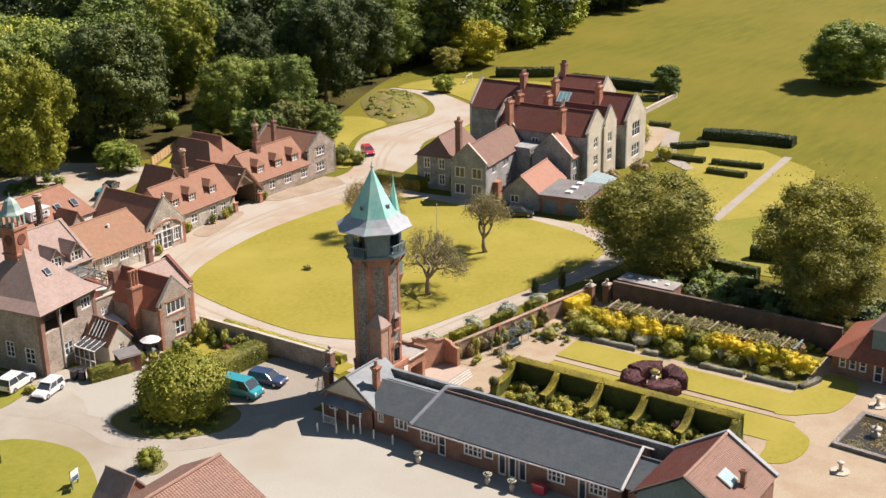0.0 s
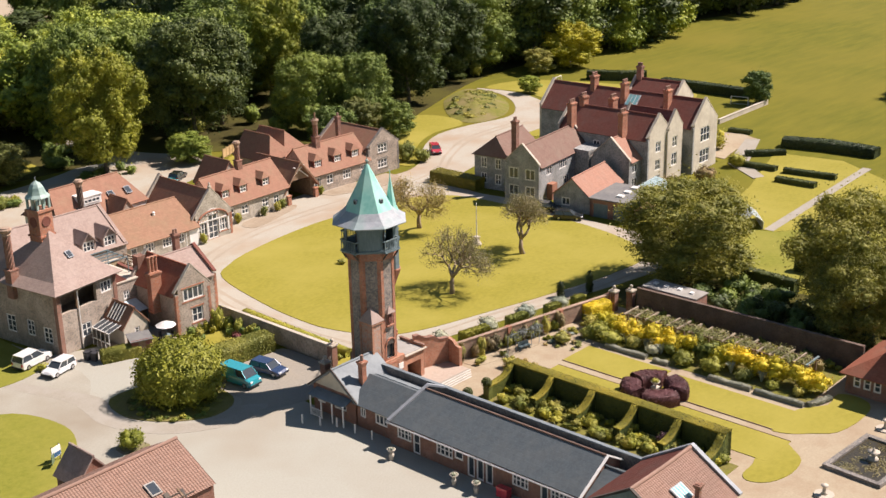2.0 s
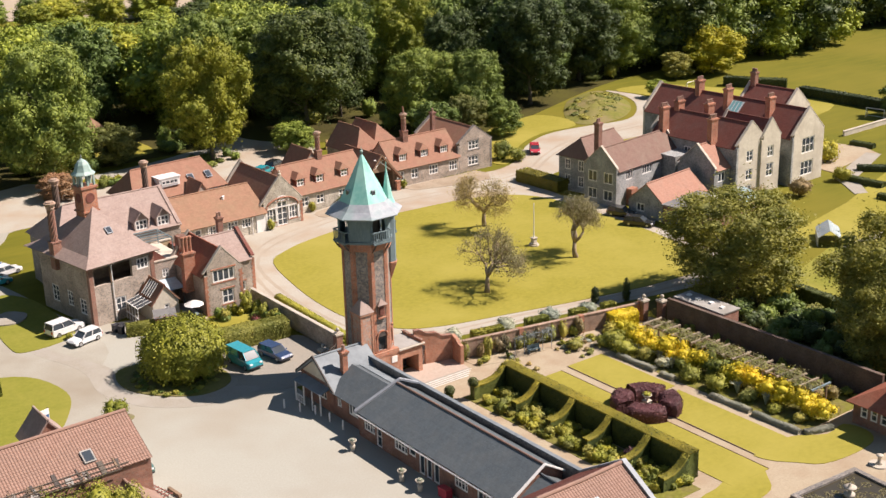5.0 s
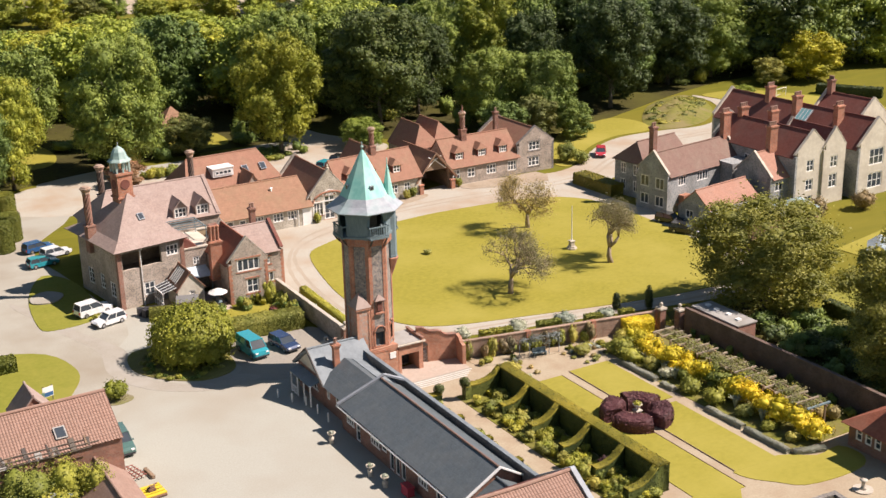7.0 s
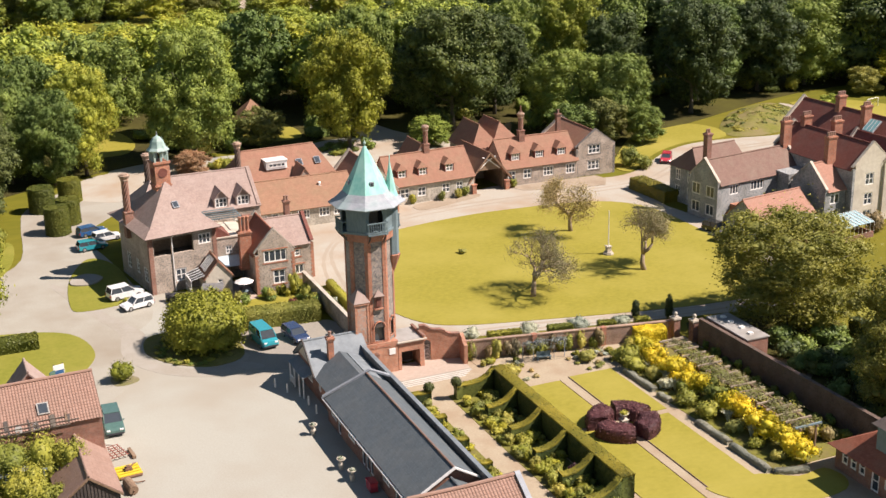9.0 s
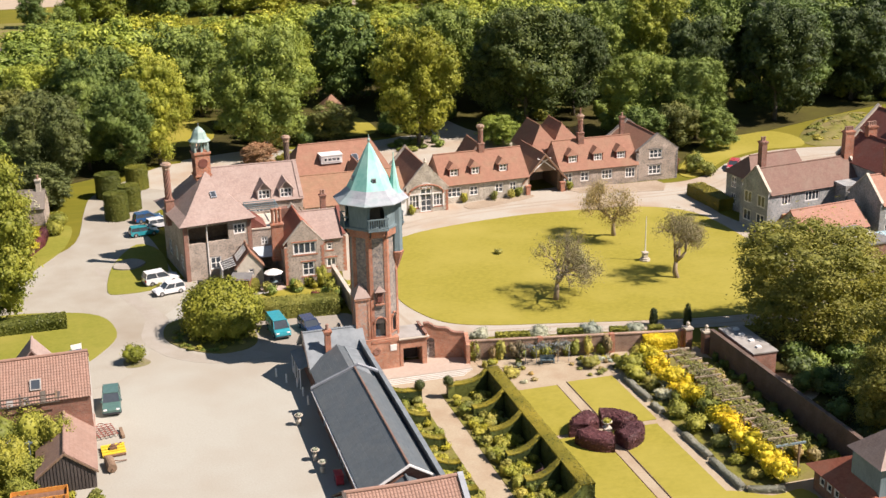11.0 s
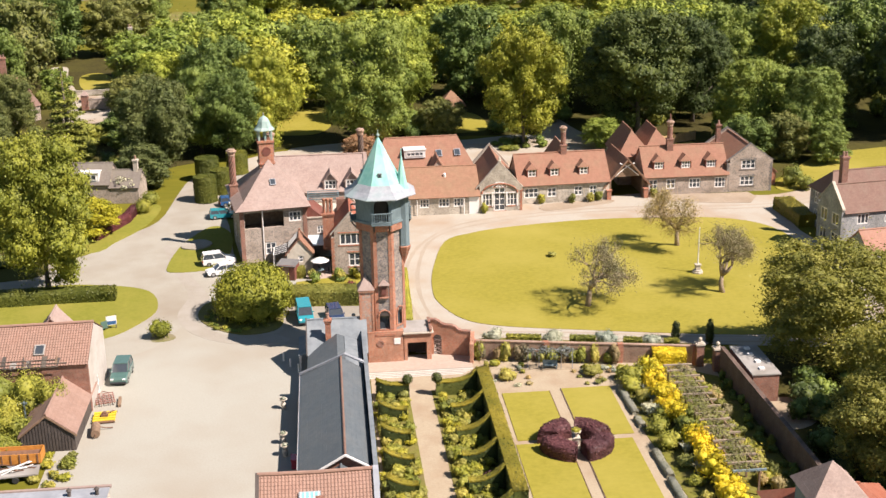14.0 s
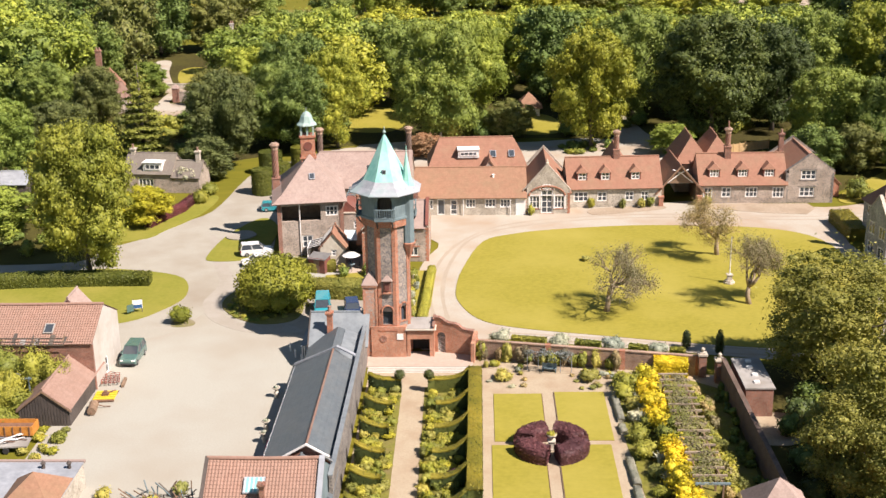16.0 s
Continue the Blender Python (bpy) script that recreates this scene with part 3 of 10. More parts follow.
def dormer(parent, x, y, z, w=1.5, h=1.2, depth=2.0, rise=0.8, material=None, face=None, nx=2, hip=0.0):
    """A dormer facing -y with its front foot at (x, y, z); hip: how far its roof leans back over the window, 0 for a gabled front."""
    g = Geo().box(x - w / 2, x - w / 2 + 0.15, y, y + depth, z, z + h).box(x + w / 2 - 0.15, x + w / 2, y, y + depth, z, z + h)
    g.box(x - w / 2 + 0.15, x + w / 2 - 0.15, y + 0.12, y + depth, z, z + 0.12)
    if not hip:
        g.add([(x - w / 2, y + 0.02, z + h), (x + w / 2, y + 0.02, z + h), (x, y + 0.02, z + h + rise), (x - w / 2, y + 0.2, z + h), (x + w / 2, y + 0.2, z + h), (x, y + 0.2, z + h + rise)],
              [(0, 1, 2), (5, 4, 3), (0, 3, 4, 1), (1, 4, 5, 2), (2, 5, 3, 0)])
    ob = part("dormer", g, face or material, parent)
    g = Geo()
    o, yf = 0.2, y - (0.14 if hip else 0.28)
    ze = z + h - (0.05 if hip else rise / (w / 2) * o)
    yr = yf + hip
    g.slab([(x - w / 2 - o, yf, ze), (x, yr, z + h + rise), (x, y + depth, z + h + rise), (x - w / 2 - o, y + depth, ze)], 0.1)
    g.slab([(x + w / 2 + o, yf, ze), (x + w / 2 + o, y + depth, ze), (x, y + depth, z + h + rise), (x, yr, z + h + rise)], 0.1)
    if hip:
        g.slab([(x - w / 2 - o, yf, ze), (x + w / 2 + o, yf, ze), (x, yr, z + h + rise)], 0.1)
    part("dormer_roof", g, material, ob)
    window_on(ob, (x - w / 2 + 0.15, y), (x + w / 2, y), 0, z + 0.12, w - 0.3, h - 0.14, nx, 2, flat=True)
    return ob


def wing(name, label, x, y, rz, L, W, eave, ridge, roofmat, wallmat, front=(), back=(), left=(), right=(), hip0=0.0, hip1=0.0, over=0.3, gables=True, cope=None, category="building", thick=0.4, quoin=None, ends=0.15, raise_gable=0.0, backmat=None):
    """A pitched-roof range: local x along the ridge (length L), y across (W). front is the -y side. Windows: (s, z, w, h, nx, ny)."""
    T = thing(name, label, category, x, y, 0, rz)
    for side, a, b, wins in (("f", (0, 0), (L, 0), front), ("r", (L, 0), (L, W), right), ("b", (L, W), (0, W), back), ("l", (0, W), (0, 0), left)):
        g = Geo()
        span = (Vector(b) - Vector(a)).length
        gable = (side == "r" and not hip1) or (side == "l" and not hip0)
        top = [(0, eave + raise_gable), (span / 2, ridge + raise_gable - 0.05), (span, eave + raise_gable)] if gable else eave - 0.05
        if gable and not raise_gable:
            top = [(0, eave - 0.12), (span / 2, ridge - 0.14), (span, eave - 0.12)]
        holes = [(s, s + w, z, z + h) for s, z, w, h, *_ in wins]
        wall_into(g, a, b, thick, top, holes, 0.0, thick)
        part("wall", g, backmat if backmat and side == "b" else wallmat, T)
        for s, z, w, h, *n in wins:
            nx, ny = n if len(n) == 2 else (2, 2)
            window_on(T, a, b, s, z, w, h, nx, ny)
        if quoin:
            d = (Vector(b) - Vector(a)).normalized()
            for s, z, w, h, *n in wins:
                c = Vector(a) + d * (s + w / 2)
                for zz, nm in ((z + h + 0.09, "lintel"), (z - 0.1, "window_sill")):
                    part(nm, Geo().obox((c.x, c.y, zz), (w + 0.4, 0.1, 0.18), math.atan2(d.y, d.x)), quoin, T)
    if quoin:
        for cx, cy in ((0, 0), (L, 0), (L, W), (0, W)):
            q = Geo()
            for i in range(int(eave / 0.3)):
                s = 0.42 if i % 2 else 0.3
                sx, sy = (1 if cx == 0 else -1), (1 if cy == 0 else -1)
                q.box(min(cx - sx * 0.03, cx + sx * s), max(cx - sx * 0.03, cx + sx * s), min(cy - sy * 0.03, cy + sy * (0.72 - s)), max(cy - sy * 0.03, cy + sy * (0.72 - s)), i * 0.3, i * 0.3 + 0.3)
            part("quoin", q, quoin, T)
    gable_roof(T, L, W, eave, ridge, roofmat, over, hip0, hip1, ends=ends if not raise_gable else -thick)
    if cope:
        r = raise_gable
        for gx, hip in ((thick / 2, hip0), (L - thick / 2, hip1)):
            if not hip:
                coping(T, [(gx, 0 - 0.15, eave + r - 0.1), (gx, W / 2, ridge + r + 0.02), (gx, W + 0.15, eave + r - 0.1)], material=cope)
    return T


# ---- foliage ----
LEAVES = np.random.default_rng(7)


def leaf_mesh(name, blobs, count, size, material, core=0.8, flat=0.0, rng=None, spread=0.12, sides=4):
    """Leaves strewn over ellipsoid blobs (cx, cy, cz, rx, ry, rz), with a smaller dark core inside each."""
    rng = rng or LEAVES
    B = np.array(blobs, float)
    area = (B[:, 3] * B[:, 4] + B[:, 3] * B[:, 5] + B[:, 4] * B[:, 5]) ** 1.0
    pick = rng.choice(len(B), count, p=area / area.sum())
    n = rng.normal(size=(count, 3))
    n /= np.linalg.norm(n, axis=1)[:, None]
    c, r = B[pick, :3], B[pick, 3:]
    pos = c + n * r * (1 + rng.normal(0, spread, (count, 1)))
    nn = n / r
    nn /= np.linalg.norm(nn, axis=1)[:, None]
    nn = nn + rng.normal(0, 0.4, (count, 3)) + np.array([0, 0, flat])
    nn /= np.linalg.norm(nn, axis=1)[:, None]
    a = np.cross(nn, rng.normal(size=(count, 3)))
    a /= np.linalg.norm(a, axis=1)[:, None]
    b = np.cross(nn, a)
    s = size * rng.uniform(0.6, 1.3, (count, 1))
    mid = nn * s * 0.18
    quad = np.stack([pos - a * s, pos - b * s * 0.62 + mid, pos + a * s, pos + b * s * 0.62 + mid], 1).reshape(-1, 3)
    if sides == 3:
        quad = np.stack([pos - a * s, pos + a * s * 0.7 - b * s * 0.75 + mid, pos + a * s * 0.7 + b * s * 0.75], 1).reshape(-1, 3)
    if core:
        bm = bmesh.new()
        bmesh.ops.create_icosphere(bm, subdivisions=1, radius=1)
        bm.verts.ensure_lookup_table()
        sv = np.array([v.co for v in bm.verts])
        sf = np.array([[v.index for v in f.verts] for f in bm.faces])
        bm.free()
    me = bpy.data.meshes.new(name)
    vs = [quad]
    tri = []
    k = len(quad)
    if core:
        for q in B:
            vs.append(q[:3] + sv * q[3:] * core)
            tri.append(sf + k)
            k += len(sv)
    V = np.concatenate(vs)
    loops = np.concatenate([np.arange(sides * count)] + [t.ravel() for t in tri]).astype(np.int32)
    nt = sum(len(t) for t in tri)
    starts = np.concatenate([np.arange(count) * sides, sides * count + np.arange(nt) * 3]).astype(np.int32)
    me.vertices.add(len(V))
    me.vertices.foreach_set("co", V.astype(np.float32).ravel())
    me.loops.add(len(loops))
    me.loops.foreach_set("vertex_index", loops)
    me.polygons.add(count + nt)
    me.polygons.foreach_set("loop_start", starts)
    me.update(calc_edges=True)
    me.validate()
    me.materials.append(material)
    return me


def trunk_geo(rng, h, r, limbs=6, reach=3.0, crown=0.5):
    g = Geo()
    bend = [(0, 0, -0.1)] + [(rng.uniform(-0.15, 0.15) * i, rng.uniform(-0.15, 0.15) * i, h * i / 5) for i in range(1, 6)]
    g.tube(bend, [r * 1.35] + [r * (1 - 0.15 * i) for i in range(1, 6)], 8)
    for k in range(limbs):
        f = crown + (1 - crown) * k / limbs
        i = min(4, int(f * 5))
        p = Vector(bend[i]).lerp(Vector(bend[i + 1]), f * 5 - i)
        an = k * 2.4 + rng.uniform(-0.5, 0.5)
        d = Vector((math.cos(an), math.sin(an), rng.uniform(0.35, 0.9)))
        q = p + d * reach * rng.uniform(0.35, 0.5)
        e = q + (d + Vector((0, 0, 0.25))) * reach * rng.uniform(0.3, 0.5)
        g.tube([p, q, e], [r * 0.45, r * 0.3, r * 0.12], 6)
    return g

# ---- ground ----
def smooth_loop(pts, k=4):
    n, out = len(pts), []
    for i in range(n):
        p0, p1, p2, p3 = (Vector(pts[(i + j - 1) % n]) for j in range(4))
        for s in range(k):
            t = s / k
            q = 0.5 * (2 * p1 + (p2 - p0) * t + (2 * p0 - 5 * p1 + 4 * p2 - p3) * t * t + (3 * p1 - p0 - 3 * p2 + p3) * t ** 3)
            out.append((q.x, q.y))
    return out


def patch(name, pts, top, material, label, category="ground", k=4, bottom=-0.3):
    return single(name, Geo().prism(smooth_loop(pts, k) if k else pts, bottom, top), material, label, category, kind="structure")


def mound(pts, h, rings=6):
    """A low heap with an uneven top over the loop pts."""
    loop = smooth_loop(pts, 4)
    c = (sum(p[0] for p in loop) / len(loop), sum(p[1] for p in loop) / len(loop))
    rng = random.Random(5)
    geo, n, vs, fs = Geo(), len(loop), [], []
    for r in range(rings + 1):
        f = 1 - r / (rings + 0.4)
        vs += [(c[0] + (p[0] - c[0]) * f, c[1] + (p[1] - c[1]) * f, 0.04 + h * math.sin((1 - f) * math.pi / 2) * (1 if r == 0 else rng.uniform(0.75, 1.15))) for p in loop]
    for r in range(rings):
        fs += [(r * n + i, r * n + (i + 1) % n, (r + 1) * n + (i + 1) % n, (r + 1) * n + i) for i in range(n)]
    fs.append(tuple(range(rings * n, rings * n + n)))
    return geo.add(vs, fs)


g = Geo()
N = 30
for i in range(N):
    for j in range(N):
        x0, x1 = (-900 + 1800 * i / N, -900 + 1800 * (i + 1) / N)
        y0, y1 = (-600 + 1800 * j / N, -600 + 1800 * (j + 1) / N)
        g.add([(x0, y0, -0.02), (x1, y0, -0.02), (x1, y1, -0.02), (x0, y1, -0.02)], [(0, 1, 2, 3)])
single("ground", g, FIELD, "wide green pasture reaching the horizon", "ground", kind="structure")
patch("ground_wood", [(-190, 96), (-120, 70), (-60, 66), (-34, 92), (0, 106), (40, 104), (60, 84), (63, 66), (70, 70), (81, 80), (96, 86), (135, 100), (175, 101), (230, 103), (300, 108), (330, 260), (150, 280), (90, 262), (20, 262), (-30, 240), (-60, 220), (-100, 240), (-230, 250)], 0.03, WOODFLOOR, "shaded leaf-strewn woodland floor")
patch("drive", [(1, 3), (0.8, 30), (3, 41), (-3, 47), (-4, 56), (15, 56), (24, 60), (37, 61), (43, 62), (55, 60), (62.5, 58.1), (69.8, 60.8), (77.5, 67.2), (86.2, 71.4), (95.4, 71.4), (105, 69.8), (111.3, 72.4), (118, 78.8), (122, 85.9), (122.6, 92.2), (123.8, 91.5), (124.9, 81.9), (121, 72.7), (115.5, 64.9), (108, 59.9), (98, 58.5), (87.7, 58.6), (75.9, 52), (67, 49), (61, 42), (62, 30), (60, 18), (59, 6), (50, -2), (43, -1.7), (30, 1), (20, 3), (10, 5)], 0.03, GRAVEL, "pale gravel drive round the lawn", "drive")
patch("forecourt", [(-9, 8), (-9, -34), (-14, -39), (-31, -40), (-34, -20), (-32, -4), (-45, 4), (-60, 10), (-60, 33), (-43, 41), (-38, 50), (-33, 58), (-31.5, 74), (-30, 83), (-24, 91), (-17.7, 91.5), (-14.3, 100.5), (-8.6, 120), (-7.5, 132), (-3, 130), (-4.4, 114.6), (-1, 104.5), (20, 104), (40, 110), (45, 100), (46, 89), (40, 85), (30, 82), (20, 82), (2, 84), (-14, 80), (-23, 66), (-22, 40), (-12, 33), (-6, 20)], 0.02, YARD, "dry pale gravel yard and track", "yard")
patch("lawn_main", [(6.2, 17), (8.6, 11.2), (13, 8.3), (22, 5.9), (32.4, 3.4), (43, 1.6), (52, 2.2), (57, 12), (58.5, 30), (57.3, 41.6), (50.7, 47.2), (37.3, 48.9), (28.7, 48.7), (19, 47), (13.5, 45), (9.3, 41.5), (6.6, 30), (5.8, 22)], 0.09, LAWN, "large mown oval lawn", "lawn")
patch("lawn_round", [(-28.6, 20), (-30.2, 15), (-34, 10.5), (-43, 8), (-56, 9), (-58, 24), (-45, 30), (-36.5, 29.5), (-30.5, 26.5)], 0.09, LAWN_COOL, "rounded grass island beside the track", "lawn")
patch("lawn_island", [(-22.0, 21.5), (-23.4, 17), (-21.6, 12.8), (-18, 9.9), (-14.6, 10.2), (-13, 12.5), (-13.4, 17), (-16.5, 21)], 0.1, ROUGH, "rough dry planting under a round bush", "lawn")
patch("drive_west", [(-60, 8), (-60, 33), (-43, 41), (-38, 50), (-33, 58), (-31.5, 74), (-30, 83), (-24, 91), (-16, 91.3), (-14, 80), (-22.8, 66), (-21.5, 50), (-20, 30), (-24, 22), (-25.5, 12), (-33, 4)], 0.028, DRIVEWAY, "warm pale gravel drive past the house", "drive")
patch("track", [(-22.4, 22), (-23.9, 17), (-22, 12.4), (-18.2, 9.3), (-14.4, 9.6), (-12, 7.6), (-13.8, 6.9), (-18.6, 7.2), (-23.4, 10.8), (-25.9, 17), (-25.2, 24), (-27.5, 32), (-30.5, 44), (-29.6, 44.5), (-26, 33), (-23.4, 26)], 0.034, TRACK, "brown wheel-worn track beside the grass island", "track")
patch("tarmac", [(-13.8, 18.2), (-12.8, 11), (-15, 8.4), (-9.8, 5.2), (-4, 5.6), (-1.2, 9), (-1.4, 17.4)], 0.03, PAVED, "worn grey parking surface beside the gatehouse", "yard")
patch("lawn_corner", [(-29.2, 36), (-28, 33.4), (-22.5, 34.5), (-21, 41), (-21.5, 50), (-24.5, 54), (-28, 46)], 0.09, LAWN_COOL, "small grass verge beside the house", "lawn")
patch("verge_west", [(-41.5, 43), (-38, 48), (-34.5, 56), (-33.5, 66), (-37, 66), (-46, 52), (-60, 44), (-60, 38)], 0.09, LAWN_COOL, "grass verge along the track", "lawn")
patch("verge_wall", [(-0.9, 29), (-0.9, 8), (2.0, 8), (2.8, 16), (3.0, 29)], 0.08, LAWN, "grass strip under the garden wall", "lawn", 0)
single("ground_rough", mound([(104.5, 86.2), (97.8, 78), (97.5, 71.9), (105.8, 71.2), (114.6, 76.8), (120.2, 85), (121.6, 94), (112, 92)], 1.3), ROUGH, "low mound of rough dry grass inside the drive", "mound", kind="structure", smooth=True)
patch("garden_floor", [(-3.2, -45), (-3.2, -1), (8.3, 0.5), (33.8, -5.6), (34, -45), (30, -56), (2, -56)], 0.025, PATHG, "sandy gravel of the walled garden", "path", 0)
for nm, x0, x1, y0, y1 in (("lawn_nw", 10.2, 15.15, -21.1, -10.3), ("lawn_ne", 16.5, 21.6, -20.9, -9.9), ("lawn_sw", 9.9, 14.9, -38.5, -21.9), ("lawn_se", 16.2, 21.2, -36, -21.8)):
    patch(nm, [(x0, y0), (x1, y0), (x1, y1), (x0, y1)], 0.085, LAWN, "square mown garden lawn panel", "lawn", 0)
patch("lawn_south", [(16.3, -35.6), (16.3, -37.5), (17.8, -39.3), (19.6, -41.1), (23.5, -41.7), (26.9, -41.3), (28.2, -39.6), (27.6, -37.4), (24.6, -37.7), (21.6, -35.8)], 0.08, LAWN, "mown lawn at the garden's foot", "lawn", 3)
patch("lawn_south_end", [(10, -37.4), (8.6, -37.8), (6.4, -38.0), (5.6, -39), (6.6, -40.6), (9.2, -41.4), (12.1, -41.0), (13.6, -39.5), (14.8, -37.8), (14.6, -36.6)], 0.08, LAWN, "mown lawn beside the sundial", "lawn", 3)
patch("bed_west", [(-2.9, -37), (-2.9, -8.6), (0.6, -8.6), (0.8, -37)], 0.06, BED, "planted border soil", "border", 0)
patch("bed_hedge", [(3.3, -37), (3.0, -8.6), (7.5, -8.6), (7.5, -37)], 0.06, BED, "planted border soil", "border", 0)
patch("bed_east", [(23.4, -36), (22.6, -20), (23.2, -8), (31, -7), (33.6, -9), (33.9, -36)], 0.06, BED, "planted border soil", "border", 0)
patch("bed_north", [(8.8, -1.6), (32, -6.2), (28, -7.4), (21, -5.4), (12, -4.4), (9, -3.4)], 0.06, PATHG, "dry planted border", "border", 0)
patch("lawn_manor", [(70.6, 3), (90, 7), (112, 14), (114, 2), (106, -10), (84, -16), (72, -7)], 0.08, LAWN, "terraced lawn beside the manor", "lawn", 0)
patch("terrace", [(104, 29), (119.7, 30.5), (121, 25.6), (118.9, 21), (110, 20.5), (103, 19)], 0.09, PATHG, "sandy terrace beside the manor gable", "terrace", 0)
patch("path_manor", [(72, -5.2), (112, -2.4), (112, -3.9), (72, -6.7)], 0.1, TRACK, "worn stone garden path", "path", 0)
patch("path_terrace", [(101, 17.2), (118, 23.0), (119, 20.6), (102.6, 14.2), (97, 8), (95, 9)], 0.1, TRACK, "worn stone terrace path", "path", 0)
patch("lawn_plot", [(52.5, -12), (57, -8), (71, -4), (72.3, -7.5), (95, -5.5), (100, -16), (80, -30), (54, -26)], 0.06, LAWN_COOL, "mown plot between hedges", "lawn", 0)
patch("dirt_plot", [(34.9, -16), (39, -15), (41, -19), (38, -22), (35, -21)], 0.07, PATHG, "bare trodden earth behind the garden wall", "ground")
# dark soil colour also carries the shade under the orchard trees
patch("ground_orchard", [(34.6, -5.6), (44, -4.5), (52, -8), (52, -24), (60, -30), (60, -48), (34.6, -48)], 0.035, WOODFLOOR, "dark orchard soil with tree shade put into its colour")
patch("lawn_drive", [(66, 60), (70, 61.8), (77, 68.4), (86, 72.6), (95, 72.8), (98, 79), (96, 85), (90, 84.5), (81, 82), (72.5, 73), (66, 64)], 0.08, LAWN, "grass beside the drive", "lawn")
patch("lawn_bend", [(93, 57.4), (108, 58.8), (116.5, 64), (122.2, 72), (126, 81.5), (125, 92), (138, 88), (146, 66), (146, 50), (120, 46)], 0.05, LAWN, "grass beyond the drive's bend", "lawn")

for x, y0, y1 in ((15.2, -21.1, -10.3), (16.44, -20.9, -9.9), (14.97, -38.5, -25.4), (16.13, -36, -25.4)):
    single("lawn_edging", Geo().box(x - 0.03, x + 0.03, y0, y1, -0.1, 0.12), OAK, "thin old timber lawn edging", "edging", kind="structure")
for pts in ([(-28.2, 11.3), (-27.0, 12.0), (-25.4, 10.4), (-25.8, 9.2), (-27.9, 9.0)],):
    patch("dirt_island", pts, 0.06, WORN_SOIL, "bare earth island round a small bush", "ground")

patch("court_rear", [(-24, 90), (-14, 80.5), (2, 84.4), (20, 82.4), (30, 82.4), (40, 85.4), (48, 91), (47, 98), (42, 108), (39, 126), (34, 126), (35, 108), (28, 101), (10, 100), (-5, 99), (-16, 100)], 0.032, GRAVEL, "warm gravel court behind the stables", "yard")
patch("lawn_wood", [(-20, 116), (-10, 113), (-6, 121), (-8, 134), (-15, 138), (-21, 128)], 0.05, LAWN, "sunlit grass clearing in the wood", "lawn")
patch("lawn_hut", [(15, 112), (24, 111), (25, 122), (22, 129), (15.5, 128)], 0.05, LAWN, "small grass clearing before a hut", "lawn")
patch("lawn_fence", [(46, 86), (56, 84), (62, 88), (61, 95.5), (50, 90.2)], 0.05, LAWN, "small bright lawn inside the timber fence", "lawn", 0)


# dark ground colour that holds the plot's tree shade as well
patch("ground_plot", [(-47, 33.5), (-46.5, 42), (-47, 50), (-52, 60), (-64, 62), (-84, 60), (-90, 40), (-70, 33)], 0.1, WOODFLOOR, "garden plot behind the verge, shade put into its dark colour")


def ribbon(name, pts, width, top, material, label):
    """A worn strip that follows pts over the ground."""
    loop = [Vector(p) for p in pts]
    fine = []
    for i in range(len(loop) - 1):
        p0, p1, p2, p3 = loop[max(i - 1, 0)], loop[i], loop[i + 1], loop[min(i + 2, len(loop) - 1)]
        for k in range(6):
            t = k / 6
            fine.append(0.5 * (2 * p1 + (p2 - p0) * t + (2 * p0 - 5 * p1 + 4 * p2 - p3) * t * t + (3 * p1 - p0 - 3 * p2 + p3) * t ** 3))
    fine.append(loop[-1])
    rng = random.Random(len(pts))
    sides = []
    for i, p in enumerate(fine):
        d = (fine[min(i + 1, len(fine) - 1)] - fine[max(i - 1, 0)]).normalized()
        n = Vector((-d.y, d.x)) * width / 2 * rng.uniform(0.7, 1.25)
        sides.append((p + n, p - n))
    g = Geo()
    for (a, b), (c, d) in zip(sides, sides[1:]):
        g.hexa([tuple(a), tuple(b), tuple(d), tuple(c)], [top - 0.05] * 4, [top] * 4)
    return single(name, g, material, label, "track", kind="structure")


WORN = plain("worn_gravel", (0.285, 0.24, 0.183), (0.355, 0.302, 0.236), 5.0, 0.12, rough=0.95, bump=0.2, stain=(0.37, 0.318, 0.252), amount=0.8, gloss=0.08)
for off in (-0.8, 0.8):
    ribbon("wheel_track", [(4.4 + off, 9.5), (3.3 + off, 20), (3.9 + off, 31), (6.8 + off * 0.8, 42 + off * 0.6), (13 + off * 0.3, 49 - off), (25, 53 - off), (40, 54 - off), (55, 52.4 - off), (66, 53.5 - off), (76, 59.5 - off), (88, 64.5 - off), (105, 65 - off)], 0.55, 0.036, WORN, "worn wheel track in the gravel drive")
    ribbon("wheel_track", [(10, 6.2 + off), (22, 4.2 + off), (36, 1.2 + off), (48, 0.0 + off)], 0.5, 0.036, WORN, "worn wheel track in the gravel drive")
patch("bed_cottage", [(26.5, 57.9), (26.2, 54.6), (31, 55.6), (37.2, 57.6), (36.6, 59.2)], 0.07, EARTH, "dry trodden bed before the cottages", "border")
patch("bed_house", [(44, 60.2), (45.2, 57.4), (52, 55.2), (58.5, 54.2), (60.6, 57.6), (60, 60.2)], 0.07, EARTH, "dry trodden bed before the east range", "border", 0)

patch("lawn_cottage", [(-11.6, 27.2), (-11.4, 20.8), (-2.2, 20.2), (-1.4, 27.8), (-6.8, 28.4)], 0.09, LAWN, "small bright cottage lawn", "lawn", 0)

# ---- tower ----
TX, TY = -1.3, 2.0
OCT = math.pi / 8


